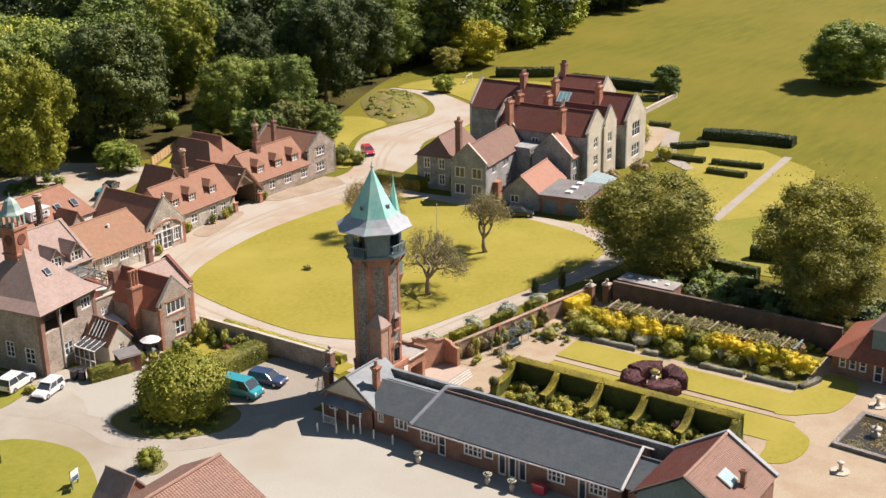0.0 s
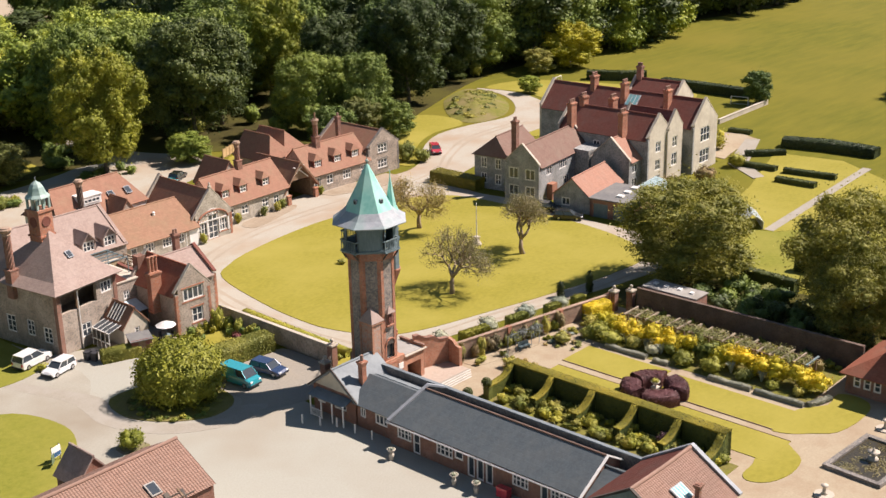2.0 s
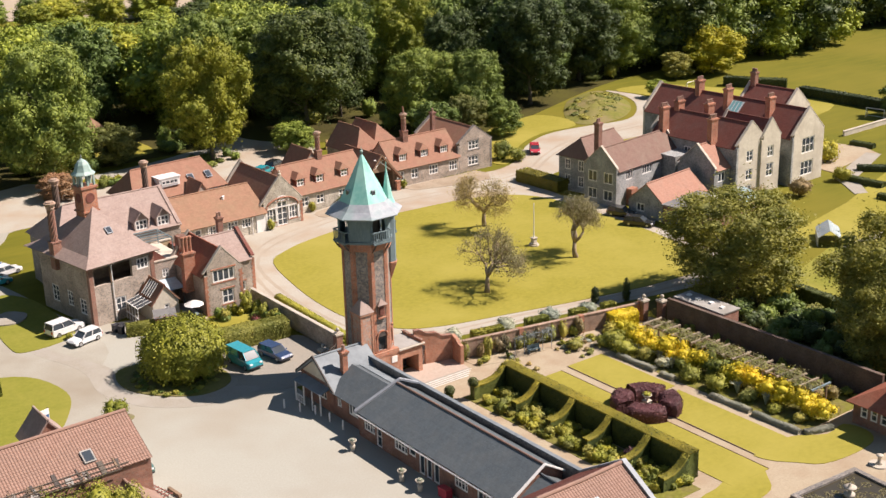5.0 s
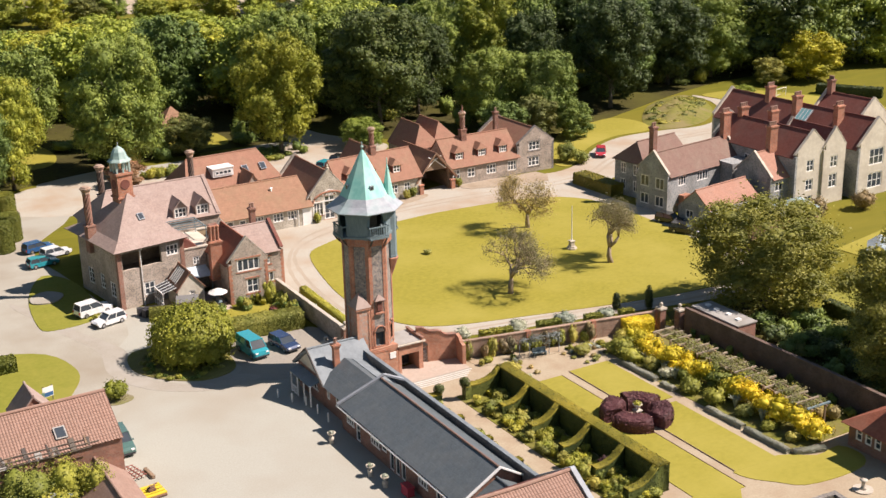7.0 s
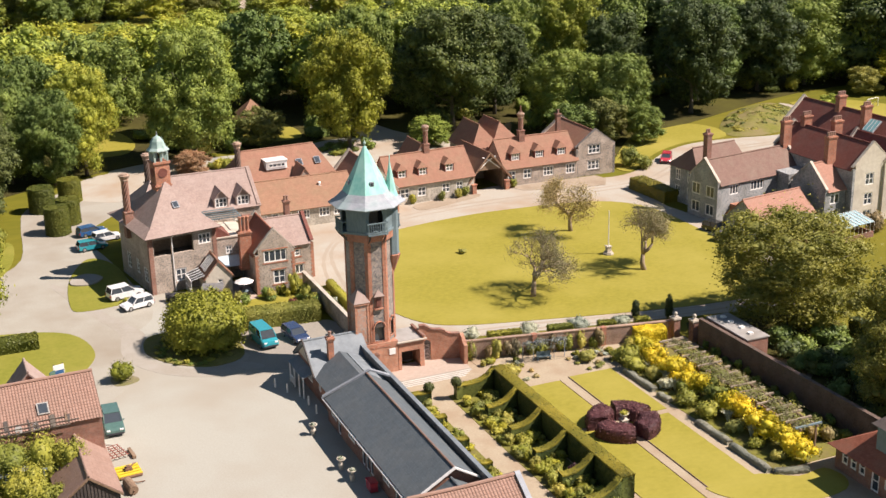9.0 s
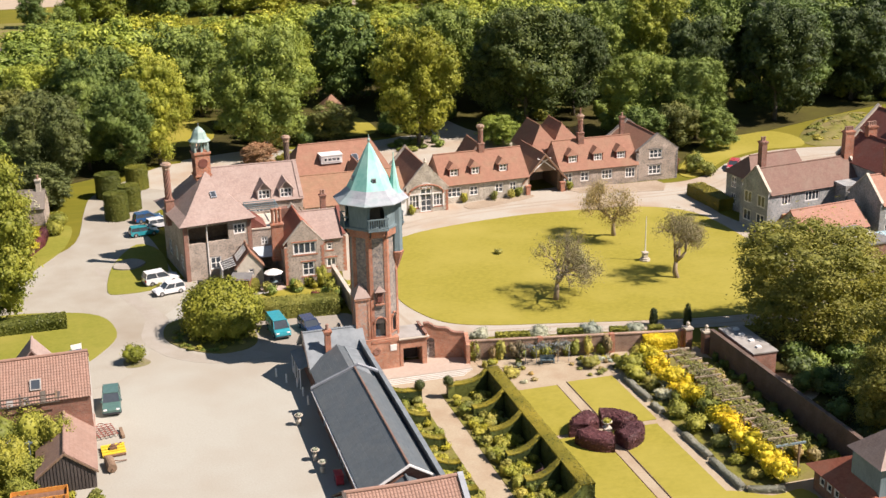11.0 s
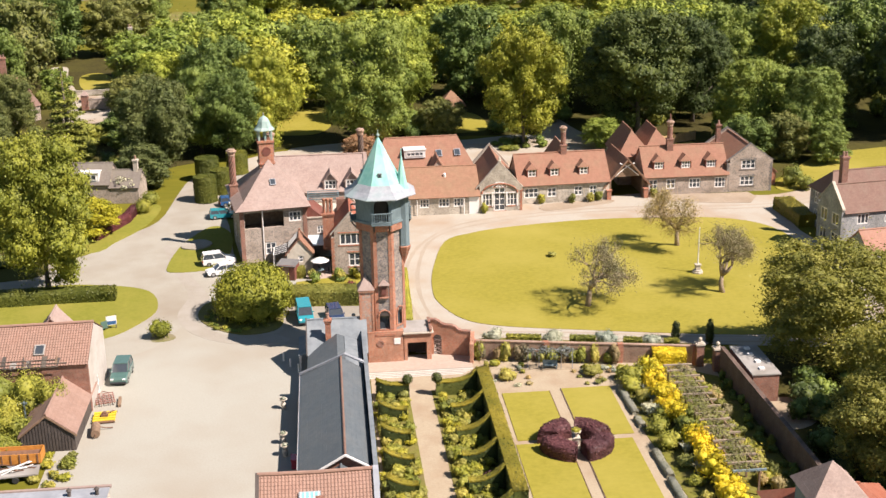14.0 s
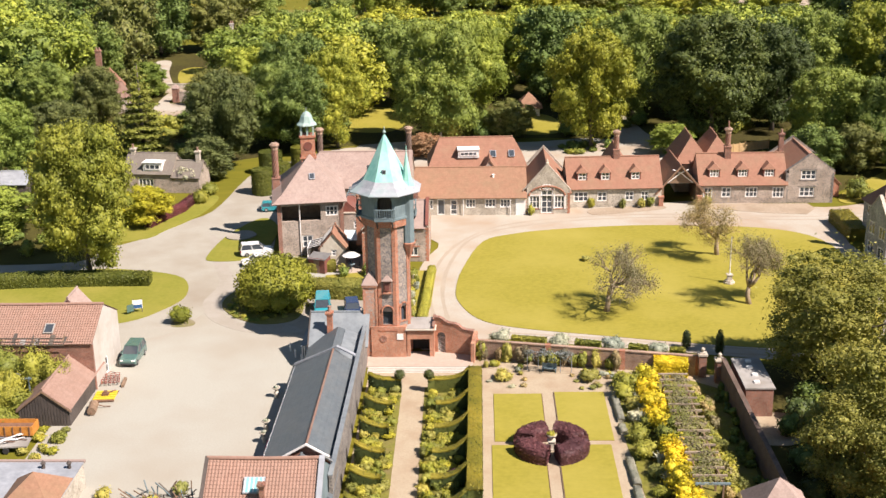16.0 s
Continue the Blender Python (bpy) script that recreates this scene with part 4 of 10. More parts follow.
def octo(r, c=(0, 0)):
    """Corner points of an octagon with flats to the axes, r to the flats."""
    R = r / math.cos(OCT)
    return [(c[0] + R * math.cos(OCT + k * math.pi / 4), c[1] + R * math.sin(OCT + k * math.pi / 4)) for k in range(8)]


tower = thing("water_tower", "tall octagonal brick and flint tower with a green copper spire", "tower", TX, TY)
R0 = 2.35
for k in range(8):
    a, b = Vector(octo(R0)[k]), Vector(octo(R0)[(k + 1) % 8])
    d = (b - a).normalized()
    L = (b - a).length
    q = 0.36
    holes = []
    if k == 5:
        holes = [(0.42, 1.52, 3.9, 5.5)]
    if k == 6:
        holes = [(0.6, 1.3, 4.2, 5.9)]
    g = Geo()
    wall_into(g, a + d * q, b - d * q, 0.4, 15.9, [(h[0] - q, h[1] - q, h[2], h[3]) for h in holes])
    part("flint_panel", g, FLINT_SHAFT, tower)
    n = Vector((d.y, -d.x)) * 0.04
    g = Geo()
    z, i = 0.0, 0
    prev = Vector(octo(R0)[(k - 1) % 8])
    dp = (prev - a).normalized()
    out = a.normalized() * 0.05
    while z < 15.9:
        e = f = q + (0.03 if i % 2 else 0.0)
        g.hexa([tuple(a + dp * e + out), tuple(a + out), tuple(a + d * f + out), tuple(a - a.normalized() * 0.6)], [z] * 4, [z + 0.35] * 4)
        z += 0.35
        i += 1
    part("brick_corner", g, BRICK, tower)
    for h in holes:
        part("window_void", Geo().hexa([tuple(a + d * h[0] - n * 6), tuple(a + d * h[1] - n * 6), tuple(a + d * h[1] - n * 7), tuple(a + d * h[0] - n * 7)], [h[2]] * 4, [h[3]] * 4), GLASS, tower)
        g = Geo()
        for s0, s1, z0, z1 in ((h[0] - 0.2, h[0], h[2], h[3]), (h[1], h[1] + 0.2, h[2], h[3]), (h[0] - 0.25, h[1] + 0.25, h[3], h[3] + 0.3), (h[0] - 0.3, h[1] + 0.3, h[2] - 0.18, h[2])):
            g.hexa([tuple(a + d * s0 + n * 2), tuple(a + d * s1 + n * 2), tuple(a + d * s1 - n * 2), tuple(a + d * s0 - n * 2)], [z0] * 4, [z1] * 4)
        part("brick_surround", g, BRICK, tower)
        hw, mid = (h[1] - h[0]) / 2, a + d * (h[0] + h[1]) / 2
        arc = [(hw * math.cos(t), hw * math.sin(t)) for t in np.linspace(0, math.pi, 9)]
        part("arch_head", Geo().prism(arc, 0, 0.03), DARK_WOOD, tower).matrix_basis = Matrix(((d.x, 0, n.x / 0.04, mid.x + n.x * 2.1), (d.y, 0, n.y / 0.04, mid.y + n.y * 2.1), (0, 1, 0, h[3] - 0.02), (0, 0, 0, 1)))
        part("arch_ring", Geo().tube([tuple((*(mid + d * u * 1.18 + n * 2.4), h[3] + v * 1.18)) for u, v in arc], 0.1, 6), BRICK, tower)
for z0, z1, r in ((0, 3.2, R0 + 0.22), (3.2, 3.45, R0 + 0.3), (15.4, 15.65, R0 + 0.15), (15.15, 15.95, R0 + 0.32)):
    g = Geo()
    oo, ii = octo(r), octo(R0 - 0.1)
    for k in range(8):
        g.hexa([oo[k], oo[(k + 1) % 8], ii[(k + 1) % 8], ii[k]], [z0] * 4, [z1] * 4)
    part("brick_band", g, BRICK, tower)
# carved niche with a small tiled hood above the arched opening
na, nb = (Vector(p) for p in (octo(R0)[5], octo(R0)[6]))
nd = (nb - na).normalized()
nn_ = Vector((nd.y, -nd.x))
nc = (na + nb) / 2
part("niche_back", Geo().obox((nc.x + nn_.x * 0.02, nc.y + nn_.y * 0.02, 8.4), (0.95, 0.12, 1.5), math.atan2(nd.y, nd.x)), BRICK_OLD, tower)
part("niche_carving", Geo().obox((nc.x + nn_.x * 0.12, nc.y + nn_.y * 0.12, 8.35), (0.5, 0.16, 0.8), math.atan2(nd.y, nd.x)), TILE_DARK, tower, "weathered carved red panel")
part("niche_sill", Geo().obox((nc.x + nn_.x * 0.12, nc.y + nn_.y * 0.12, 7.62), (1.0, 0.34, 0.14), math.atan2(nd.y, nd.x)), BRICK, tower)
hp = [nc + nd * u + nn_ * v for u, v in ((-0.62, 0.45), (0.62, 0.45), (0.62, 0.0), (-0.62, 0.0))]
part("niche_hood", Geo().add([(p.x, p.y, 9.1) for p in hp] + [(nc.x, nc.y, 9.75)], [(3, 2, 1, 0), (0, 1, 4), (1, 2, 4), (2, 3, 4), (3, 0, 4)]), TILE_PINK, tower)
# lantern storey
part("gallery_floor", Geo().prism(octo(R0 + 0.4), 15.95, 16.2), GREY_WOOD, tower)
for k in range(8):
    a, b = Vector(octo(R0 + 0.28)[k]), Vector(octo(R0 + 0.28)[(k + 1) % 8])
    L = (b - a).length
    d = (b - a).normalized()
    n = Vector((d.y, -d.x))
    g = Geo()
    openk = k in (1, 3, 5, 7)
    if not openk:
        wall_into(g, a, b, 0.14, 19.4, [], 16.2)
    if openk:
        # boarded spandrels that round the opening's head
        hw, zc = (L - 0.6) / 2, 17.85
        m = a + d * (L / 2)
        g2 = Geo()
        ring = [(hw * math.cos(t), 0.95 * math.sin(t)) for t in np.linspace(0, math.pi, 11)]
        for (u0, v0), (u1, v1) in zip(ring, ring[1:]):
            p, q = m + d * u0, m + d * u1
            g2.hexa([tuple(p), tuple(q), tuple(q - n * 0.14), tuple(p - n * 0.14)], [zc + v0, zc + v1, zc + v1, zc + v0], [18.9] * 4)
        g = Geo()
        wall_into(g, a, b, 0.14, 18.9, [(0.3, L - 0.3, 16.22, 18.9)], 16.2)
        g.v, g.f = g.v + g2.v, g.f + [tuple(i + len(g.v) for i in f) for f in g2.f]
    part("board_panel", g, GREY_WOOD, tower)
    if openk:
        g = Geo()
        for zz in (16.22, 17.25):
            g.hexa([tuple(a + n * 0.6), tuple(b + n * 0.6), tuple(b + n * 0.5), tuple(a + n * 0.5)], [zz] * 4, [zz + 0.1] * 4)
        for p in (a, b):
            g.hexa([tuple(p - d * 0.05 + n * 0.6), tuple(p + d * 0.05 + n * 0.6), tuple(p + d * 0.05), tuple(p - d * 0.05)], [17.22] * 4, [17.35] * 4)
        rail = part("balcony", g, GREY_WOOD, tower)
        for s in np.linspace(0.1, L - 0.1, 9):
            p = a + d * s + n * 0.55
            part("baluster", Geo().box(p.x - 0.035, p.x + 0.035, p.y - 0.035, p.y + 0.035, 16.3, 17.27), GREY_WOOD, rail)
        part("balcony_floor", Geo().hexa([tuple(a + n * 0.66), tuple(b + n * 0.66), tuple(b - n * 0.1), tuple(a - n * 0.1)], [16] * 4, [16.18] * 4), GREY_WOOD, tower)
        for s in (0.25, L - 0.25):
            p = a + d * s
            part("bracket", Geo().tube([tuple(p + n * 0.6) + (16,), tuple(p + n * 0.25) + (15.5,), tuple(p - n * 0.2) + (15,)], [0.09, 0.1, 0.07], 5), DARK_WOOD, tower)


part("inner_core", Geo().prism(octo(1.5), 16.2, 19.1), DARK_WOOD, tower)


def spire(geo, prof, c=(0, 0), n=8):
    """Eight-sided roof from (flat radius, z) pairs."""
    for (r0, z0), (r1, z1) in zip(prof, prof[1:]):
        p, q = octo(max(r0, 0.02), c), octo(max(r1, 0.02), c)
        for k in range(8):
            j = (k + 1) % 8
            geo.add([(*p[k], z0), (*p[j], z0), (*q[j], z1), (*q[k], z1)], [(0, 1, 2, 3)])


g = Geo()
spire(g, [(R0 + 0.25, 19.0), (3.75, 18.85), (3.77, 18.95), (3.0, 19.5), (2.34, 20.15)])
part("skirt_roof", g, LEAD_PALE, tower, "flared skirt roof of bleached lead")
g = Geo()
spire(g, [(2.36, 20.12), (1.9, 21.05), (1.32, 22.2), (0.48, 24.05), (0.14, 24.75), (0.1, 24.82)])
copper_spire = part("spire", g, COPPER, tower)
part("finial", Geo().lathe([(0.06, 24.6), (0.06, 24.95), (0.17, 25.05), (0.17, 25.2), (0.05, 25.3), (0.03, 25.7)], n=8), COPPER_DULL, copper_spire)
for k in range(8):
    an = k * math.pi / 4
    if k in (2, 4, 6):
        c, s = math.cos(an), math.sin(an)
        g = Geo().obox((c * 1.72, s * 1.72, 21.15), (0.5, 0.4, 0.5), an)
        part("roof_light", g, LEAD, copper_spire)
        part("roof_light_void", Geo().obox((c * 1.98, s * 1.98, 21.15), (0.02, 0.28, 0.34), an), GLASS, copper_spire)
# stair turret on the tower's east side
tc = (2.35, -0.9)
g = Geo()
g.lathe([(0.15, 11.3), (0.75, 12.9), (0.75, 13.3), (0.72, 13.3), (0.72, 18.8)], (*tc, 0), 8, OCT)
turret = part("stair_turret", g, GREY_WOOD, tower)
part("corbel", Geo().lathe([(0.1, 10.9), (0.8, 12.8), (0.86, 13.0), (0.8, 13.1)], (*tc, 0), 8, OCT), BRICK, turret)
g = Geo()
spire(g, [(0.7, 18.8), (0.95, 18.8), (0.9, 19.1), (0.55, 20.0), (0.3, 21.5), (0.05, 23.1)], tc)
part("turret_spire", g, COPPER, turret)
part("turret_finial", Geo().tube([(*tc, 23.0), (*tc, 23.8)], 0.05, 6), COPPER, turret)
# square buttress with a tiled cap, and the low porch
bx, by = -1.85, -1.85
part("buttress", Geo().box(bx - 0.8, bx + 0.65, by - 0.6, by + 1.2, 0, 8.4), BRICK_FLINT, tower, "buttress of mixed brick and flint")
g = Geo()
for cx, cy in ((bx - 0.85, by - 0.65), (bx + 0.48, by - 0.65), (bx - 0.85, by + 0.98)):
    for i in range(25):
        w = 0.25 if i % 2 else 0.2
        g.box(cx if cx < bx else cx + 0.25 - w, cx + w if cx < bx else cx + 0.25, cy, cy + 0.25, i * 0.335, i * 0.335 + 0.335)
part("brick_corner", g.box(bx - 0.95, bx + 0.8, by - 0.75, by + 1.2, 8.35, 8.6), BRICK_ORANGE, tower)
part("buttress_cap", Geo().add([(bx - 1.0, by - 0.8, 8.58), (bx + 0.85, by - 0.8, 8.58), (bx + 0.85, by + 1.25, 8.58), (bx - 1.0, by + 1.25, 8.58), (bx - 0.05, by + 0.3, 10.1)], [(3, 2, 1, 0), (0, 1, 4), (1, 2, 4), (2, 3, 4), (3, 0, 4)]), TILE_PINK, tower)
g = Geo()
wall_into(g, (-1.9, -2.6), (1.95, -2.6), 0.5, 3.7, [(2.6, 2.6, 0, 0)])
part("base_wall", g.box(-1.9, 1.95, -2.55, 0, 3.3, 3.62), BRICK_ORANGE, tower)
part("plaque", Geo().box(0.95, 1.65, -2.66, -2.6, 2.2, 2.9), WHITE, tower, "small white stone plaque")
part("roundel", Geo().lathe([(0.42, 0), (0.42, 0.06), (0.22, 0.06), (0.22, 0.02)], n=14), BRICK_OLD, tower).matrix_basis = pose(-0.55, -2.6, 2.3, 90)

# ---- garden porch and curved wall beside the tower ----
porch = thing("garden_porch", "low brick garden porch with a dark arched opening and stone parapet", "porch", 0.75, 0.4)
g = Geo()
wall_into(g, (0, -0.9), (3.0, -0.9), 0.45, 3.3, [(0.35, 2.5, 0, 2.2)])
wall_into(g, (3.0, -0.9), (3.0, 2.6), 0.45, 3.3, (), 0.0, 0.45)
wall_into(g, (3.0, 2.6), (0, 2.6), 0.45, 3.3, (), 0.0, 0.45)
part("wall", g, BRICK_ORANGE, porch)
part("cornice", Geo().box(-0.15, 3.25, -1.15, 2.7, 3.3, 3.42), STONE, porch)
part("parapet", Geo().box(2.86, 3.06, -1.0, 2.6, 3.42, 3.7), BRICK_ORANGE, porch)
part("parapet_coping", Geo().box(2.8, 3.12, -1.06, 2.66, 3.7, 3.78), BRICK_OLD, porch)
part("roof_felt", Geo().box(0.0, 2.8, -0.9, 2.6, 3.42, 3.47), FELT_PALE, porch, "flat felted porch roof")
# dark panel added so that the porch opening reads as shade
part("inner_shade", Geo().box(0.4, 2.6, 1.6, 1.7, 0.02, 3.2), DARK_WOOD, porch, "dark panel standing in for the shade inside the porch")
g = Geo()
prof = [(0, 4.2), (0.6, 4.2), (0.95, 4.0), (1.25, 3.75), (1.7, 3.62), (2.4, 3.6), (2.8, 3.45), (3.1, 3.15), (3.5, 3.0), (4.5, 2.95)]
gw = thing("garden_wall", "curved sweeping red brick wall with a small arched iron gate", "wall", 3.75, 0.9, 0, -14)
wall_into(g, (0, 0), (4.5, 0), 0.4, prof, [(0.35, 1.25, 0, 2.1)])
part("wall", g, BRICK_ORANGE, gw)
coping(gw, [(s, 0.2, z) for s, z in prof], 0.55, 0.12, BRICK_OLD)
g = Geo()
wall_into(g, (4.5, 0.3), (4.65, -1.9), 0.4, [(0, 2.95), (1.0, 2.8), (1.5, 2.4), (2.2, 2.3)])
part("return_wall", g, BRICK_ORANGE, gw)
arc = [(0.8 + 0.45 * math.cos(t), 2.1 + 0.45 * math.sin(t)) for t in np.linspace(0, math.pi, 9)]
# dark half-disc and back panel added for the shade within the gate's arch
part("arch_head", Geo().prism(arc, 0, 0.03), DARK_WOOD, gw).matrix_basis = Matrix(((1, 0, 0, 0), (0, 0, -1, -0.01), (0, 1, 0, 0), (0, 0, 0, 1)))
part("gate_shade", Geo().box(0.36, 1.24, 0.34, 0.38, 0.0, 2.1), DARK_WOOD, gw)
g = Geo()
for i in range(6):
    x = 0.4 + i * 0.16
    g.tube([(x, 0.2, 0.05), (x, 0.2, 2.05)], 0.02, 5)
for i in range(4):
    g.tube([(0.38, 0.2, 0.15 + i * 0.5), (1.22, 0.2, 0.6 + i * 0.45)], 0.025, 5)
    g.tube([(1.22, 0.2, 0.15 + i * 0.5), (0.38, 0.2, 0.6 + i * 0.45)], 0.025, 5)
part("iron_gate", g, WHITE, gw, "white scrolled iron gate")
patch("terrace", [(-4.0, -3.2), (-4.0, 1.0), (8.3, 1.0), (8.0, -3.2)], 0.12, PAVING, "pinkish stone terrace", "terrace", 0)
for i in range(4):
    y = -3.2 - 0.38 * i
    single("step_nosing", Geo().box(-3.4, 8.0 - 0.4 * i, y - 0.42, y - 0.32, -0.1, 0.125 - 0.02 * i), WHITE_STONE, "pale worn step edge", "steps", kind="structure")
    single("steps", Geo().box(-3.4 + 0.0, 8.0 - 0.4 * i, y - 0.38, y, -0.1, 0.10 - 0.02 * i)  , TRACK, "broad shallow stone steps", "steps", kind="structure")


def brick_wall(name, label, a, b, h, material=BRICK_OLD, thick=0.35, piers=0, capm=None, h1=None):
    T = thing(name, label, "wall", 0, 0)
    g = Geo()
    L = (Vector(b) - Vector(a)).length
    wall_into(g, a, b, thick, [(0, h), (L, h if h1 is None else h1)])
    part("wall", g, material, T)
    d = (Vector(b) - Vector(a)).normalized()
    n = Vector((-d.y, d.x)) * thick / 2
    p, q = Vector(a) + n, Vector(b) + n
    coping(T, [(p.x, p.y, h), (q.x, q.y, h if h1 is None else h1)], thick + 0.12, 0.12, capm or material)
    for i in range(piers):
        f = i / max(1, piers - 1)
        c = p.lerp(q, f)
        hh = h + ((h1 if h1 is not None else h) - h) * f
        part("pier", Geo().box(c.x - 0.3, c.x + 0.3, c.y - 0.3, c.y + 0.3, 0, hh + 0.15), BRICK, T)
    return T


brick_wall("garden_wall", "old brick garden wall behind the border", (8.3, -0.8), (32.0, -5.6), 2.1, BRICK_PALE, piers=4)
brick_wall("garden_wall", "long dark brick garden wall", (34.6, -37), (34.3, -8.2), 3.0, BRICK_DARK, piers=0)
brick_wall("garden_wall", "flint and brick wall with a pale coping", (-0.9, 29.3), (-0.9, 9.5), 2.3, FLINT, capm=STONE, piers=0)
for x, y in ((-0.9, 9.2), (-4.6, 6.4), (32.4, -5.9), (33.9, -7.4)):
    T = thing("gate_pier", "brick gate pier with a ball finial", "pier", x, y)
    part("shaft", Geo().box(-0.4, 0.4, -0.4, 0.4, 0, 2.5), BRICK_OLD, T)
    part("cap", Geo().box(-0.5, 0.5, -0.5, 0.5, 2.5, 2.7).box(-0.3, 0.3, -0.3, 0.3, 2.7, 2.8), STONE, T)
    part("finial", Geo().lathe([(0.1, 2.8), (0.08, 2.9), (0.2, 3.02), (0.23, 3.15), (0.18, 3.28), (0.04, 3.36)], n=10), STONE, T, smooth=True)
T = thing("iron_gates", "tall wrought iron entrance gates", "gate", -2.75, 7.8, 0, math.degrees(math.atan2(2.8, 3.7)))
g = Geo()
for i in range(24):
    x = -1.9 + i * 3.8 / 23
    g.tube([(x, 0, 0.1), (x, 0, 1.7 + 0.5 * math.cos(x * 1.4) ** 2)], 0.025, 4)
for z in (0.2, 1.0, 1.65):
    g.box(-1.95, 1.95, -0.03, 0.03, z, z + 0.05)
part("bars", g, DARK_WOOD, T)

# ---- slate-roofed shop range along the yard ----
shop = thing("shop_range", "long low brick range with a dark slate roof and white windows", "building", 0, 0)
a, b = (-10.0, -8.6), (-10.0, -31.4)
wins = [(0.9, 1.0, 1.9, 1.35, 4, 2), (3.0, 0.05, 0.95, 2.3, 1, 2), (6.0, 1.0, 2.1, 1.35, 4, 2), (8.3, 1.3, 1.1, 1.0, 1, 1), (9.9, 0.05, 0.9, 2.3, 1, 1), (11.0, 0.05, 0.9, 2.3, 1, 1), (12.1, 0.05, 0.9, 2.3, 1, 1), (15.2, 1.0, 1.9, 1.35, 4, 2), (18.4, 0.05, 0.9, 2.3, 1, 1), (19.5, 1.0, 1.9, 1.35, 4, 2)]
g = Geo()
wall_into(g, a, b, 0.3, 2.85, [(s, s + w, z, z + h) for s, z, w, h, *_ in wins])
part("front_wall", g, BRICK_OLD, shop)
for s, z, w, h, nx, ny in wins:
    window_on(shop, a, b, s, z, w, h, nx, ny, name="door" if z < 0.5 else "window")
g = Geo()
wall_into(g, (-10.0, -31.4), (-4.05, -31.4), 0.3, [(0, 2.7), (3.7, 4.9), (5.95, 3.6)], (), 0.0, 0.3)
part("end_wall", g, BRICK_OLD, shop)
g = Geo()
wall_into(g, (-4.05, -10.2), (-9.7, -9.0), 0.3, [(0, 3.6), (2.2, 4.9), (5.7, 2.7)])
part("end_wall", g, BRICK_OLD, shop)
g = Geo()
g.slab([(-10.45, -31.6, 2.75), (-10.45, -8.9, 2.75), (-6.3, -10.0, 5.05), (-6.3, -31.6, 5.05)], 0.12)
g.slab([(-4.05, -10.4, 3.75), (-4.05, -31.6, 3.75), (-6.3, -31.6, 5.05), (-6.3, -10.0, 5.05)], 0.12)
part("roof", g, SLATE, shop)
part("ridge_tiles", Geo().tube([(-6.3, -31.6, 5.05), (-6.3, -10.1, 5.05)], 0.12, 8), TILE_BROWN, shop, "red clay ridge tiles")
part("gutter", Geo().box(-10.58, -10.44, -31.6, -8.5, 2.5, 2.62), WHITE, shop)
coping(shop, [(-10.6, -8.85, 2.75), (-5.9, -10.0, 5.2), (-4.0, -10.4, 4.4)], 0.4, 0.2, LEAD)
coping(shop, [(-10.55, -31.65, 2.6), (-6.3, -31.65, 5.05), (-4.05, -31.65, 3.7)], 0.22, 0.16, WHITE, "bargeboard")
brick_wall("parapet_wall", "long garden-side wall with a pale lead coping", (-3.6, -35.8), (-3.6, -1.6), 4.3, FLINT_DARK, 0.3, capm=LEAD_GREY)
shop2 = thing("shop_annex", "lower slate-roofed link with small white windows", "building", 0, 0)
a, b = (-9.4, -3.2), (-9.4, -8.4)
wins = [(0.6, 1.2, 0.8, 1.1, 2, 1), (2.7, 1.1, 1.7, 1.2, 3, 1)]
g = Geo()
wall_into(g, a, b, 0.3, 2.75, [(s, s + w, z, z + h) for s, z, w, h, *_ in wins])
part("wall", g, BRICK_OLD, shop2)
for s, z, w, h, nx, ny in wins:
    window_on(shop2, a, b, s, z, w, h, nx, ny)
g = Geo()
g.slab([(-9.8, -8.9, 2.6), (-9.8, -3.0, 2.6), (-6.6, -2.5, 4.55), (-6.6, -9.8, 4.55)], 0.12)
g.slab([(-4.05, -2.5, 3.5), (-4.05, -10.2, 3.5), (-6.6, -9.8, 4.55), (-6.6, -2.5, 4.55)], 0.12)
part("roof", g, SLATE, shop2)
part("lead_valley", Geo().slab([(-4.08, -2.6, 3.6), (-4.08, -10.0, 3.6), (-5.8, -9.8, 4.3), (-5.8, -2.6, 4.3)], 0.05), LEAD_GREY, shop2)
wing("shop_end", "small slate-roofed end range", -9.6, -31.8, -90, 4.6, 5.8, 2.7, 4.3, SLATE, BRICK_OLD, back=[(1.0, 1.0, 1.4, 1.2, 3, 1)], over=0.25)
gate = wing("gatehouse", "gatehouse with a pale lead roof and a half-timbered gable", -9.4, -3.4, 0, 5.6, 6.4, 3.0, 5.4, LEAD_GREY, BRICK_OLD, left=[(0.5, 1.0, 1.2, 1.3, 2, 2), (3.0, 1.0, 1.8, 1.3, 3, 1)], over=0.45, ends=0.5)
chimney(gate, 1.9, 1.0, 3.2, 6.3, 0.6, 0.6, 1, BRICK)
part("gable_infill", Geo().add([(-0.04, 0.3, 3.05), (-0.04, 6.1, 3.05), (-0.04, 3.2, 5.2)], [(0, 1, 2)]), RENDER, gate)
coping(gate, [(-0.45, -0.45, 2.62), (-0.45, 3.2, 5.42), (-0.45, 6.85, 2.62)], 0.12, 0.22, DARK_WOOD, "bargeboard")

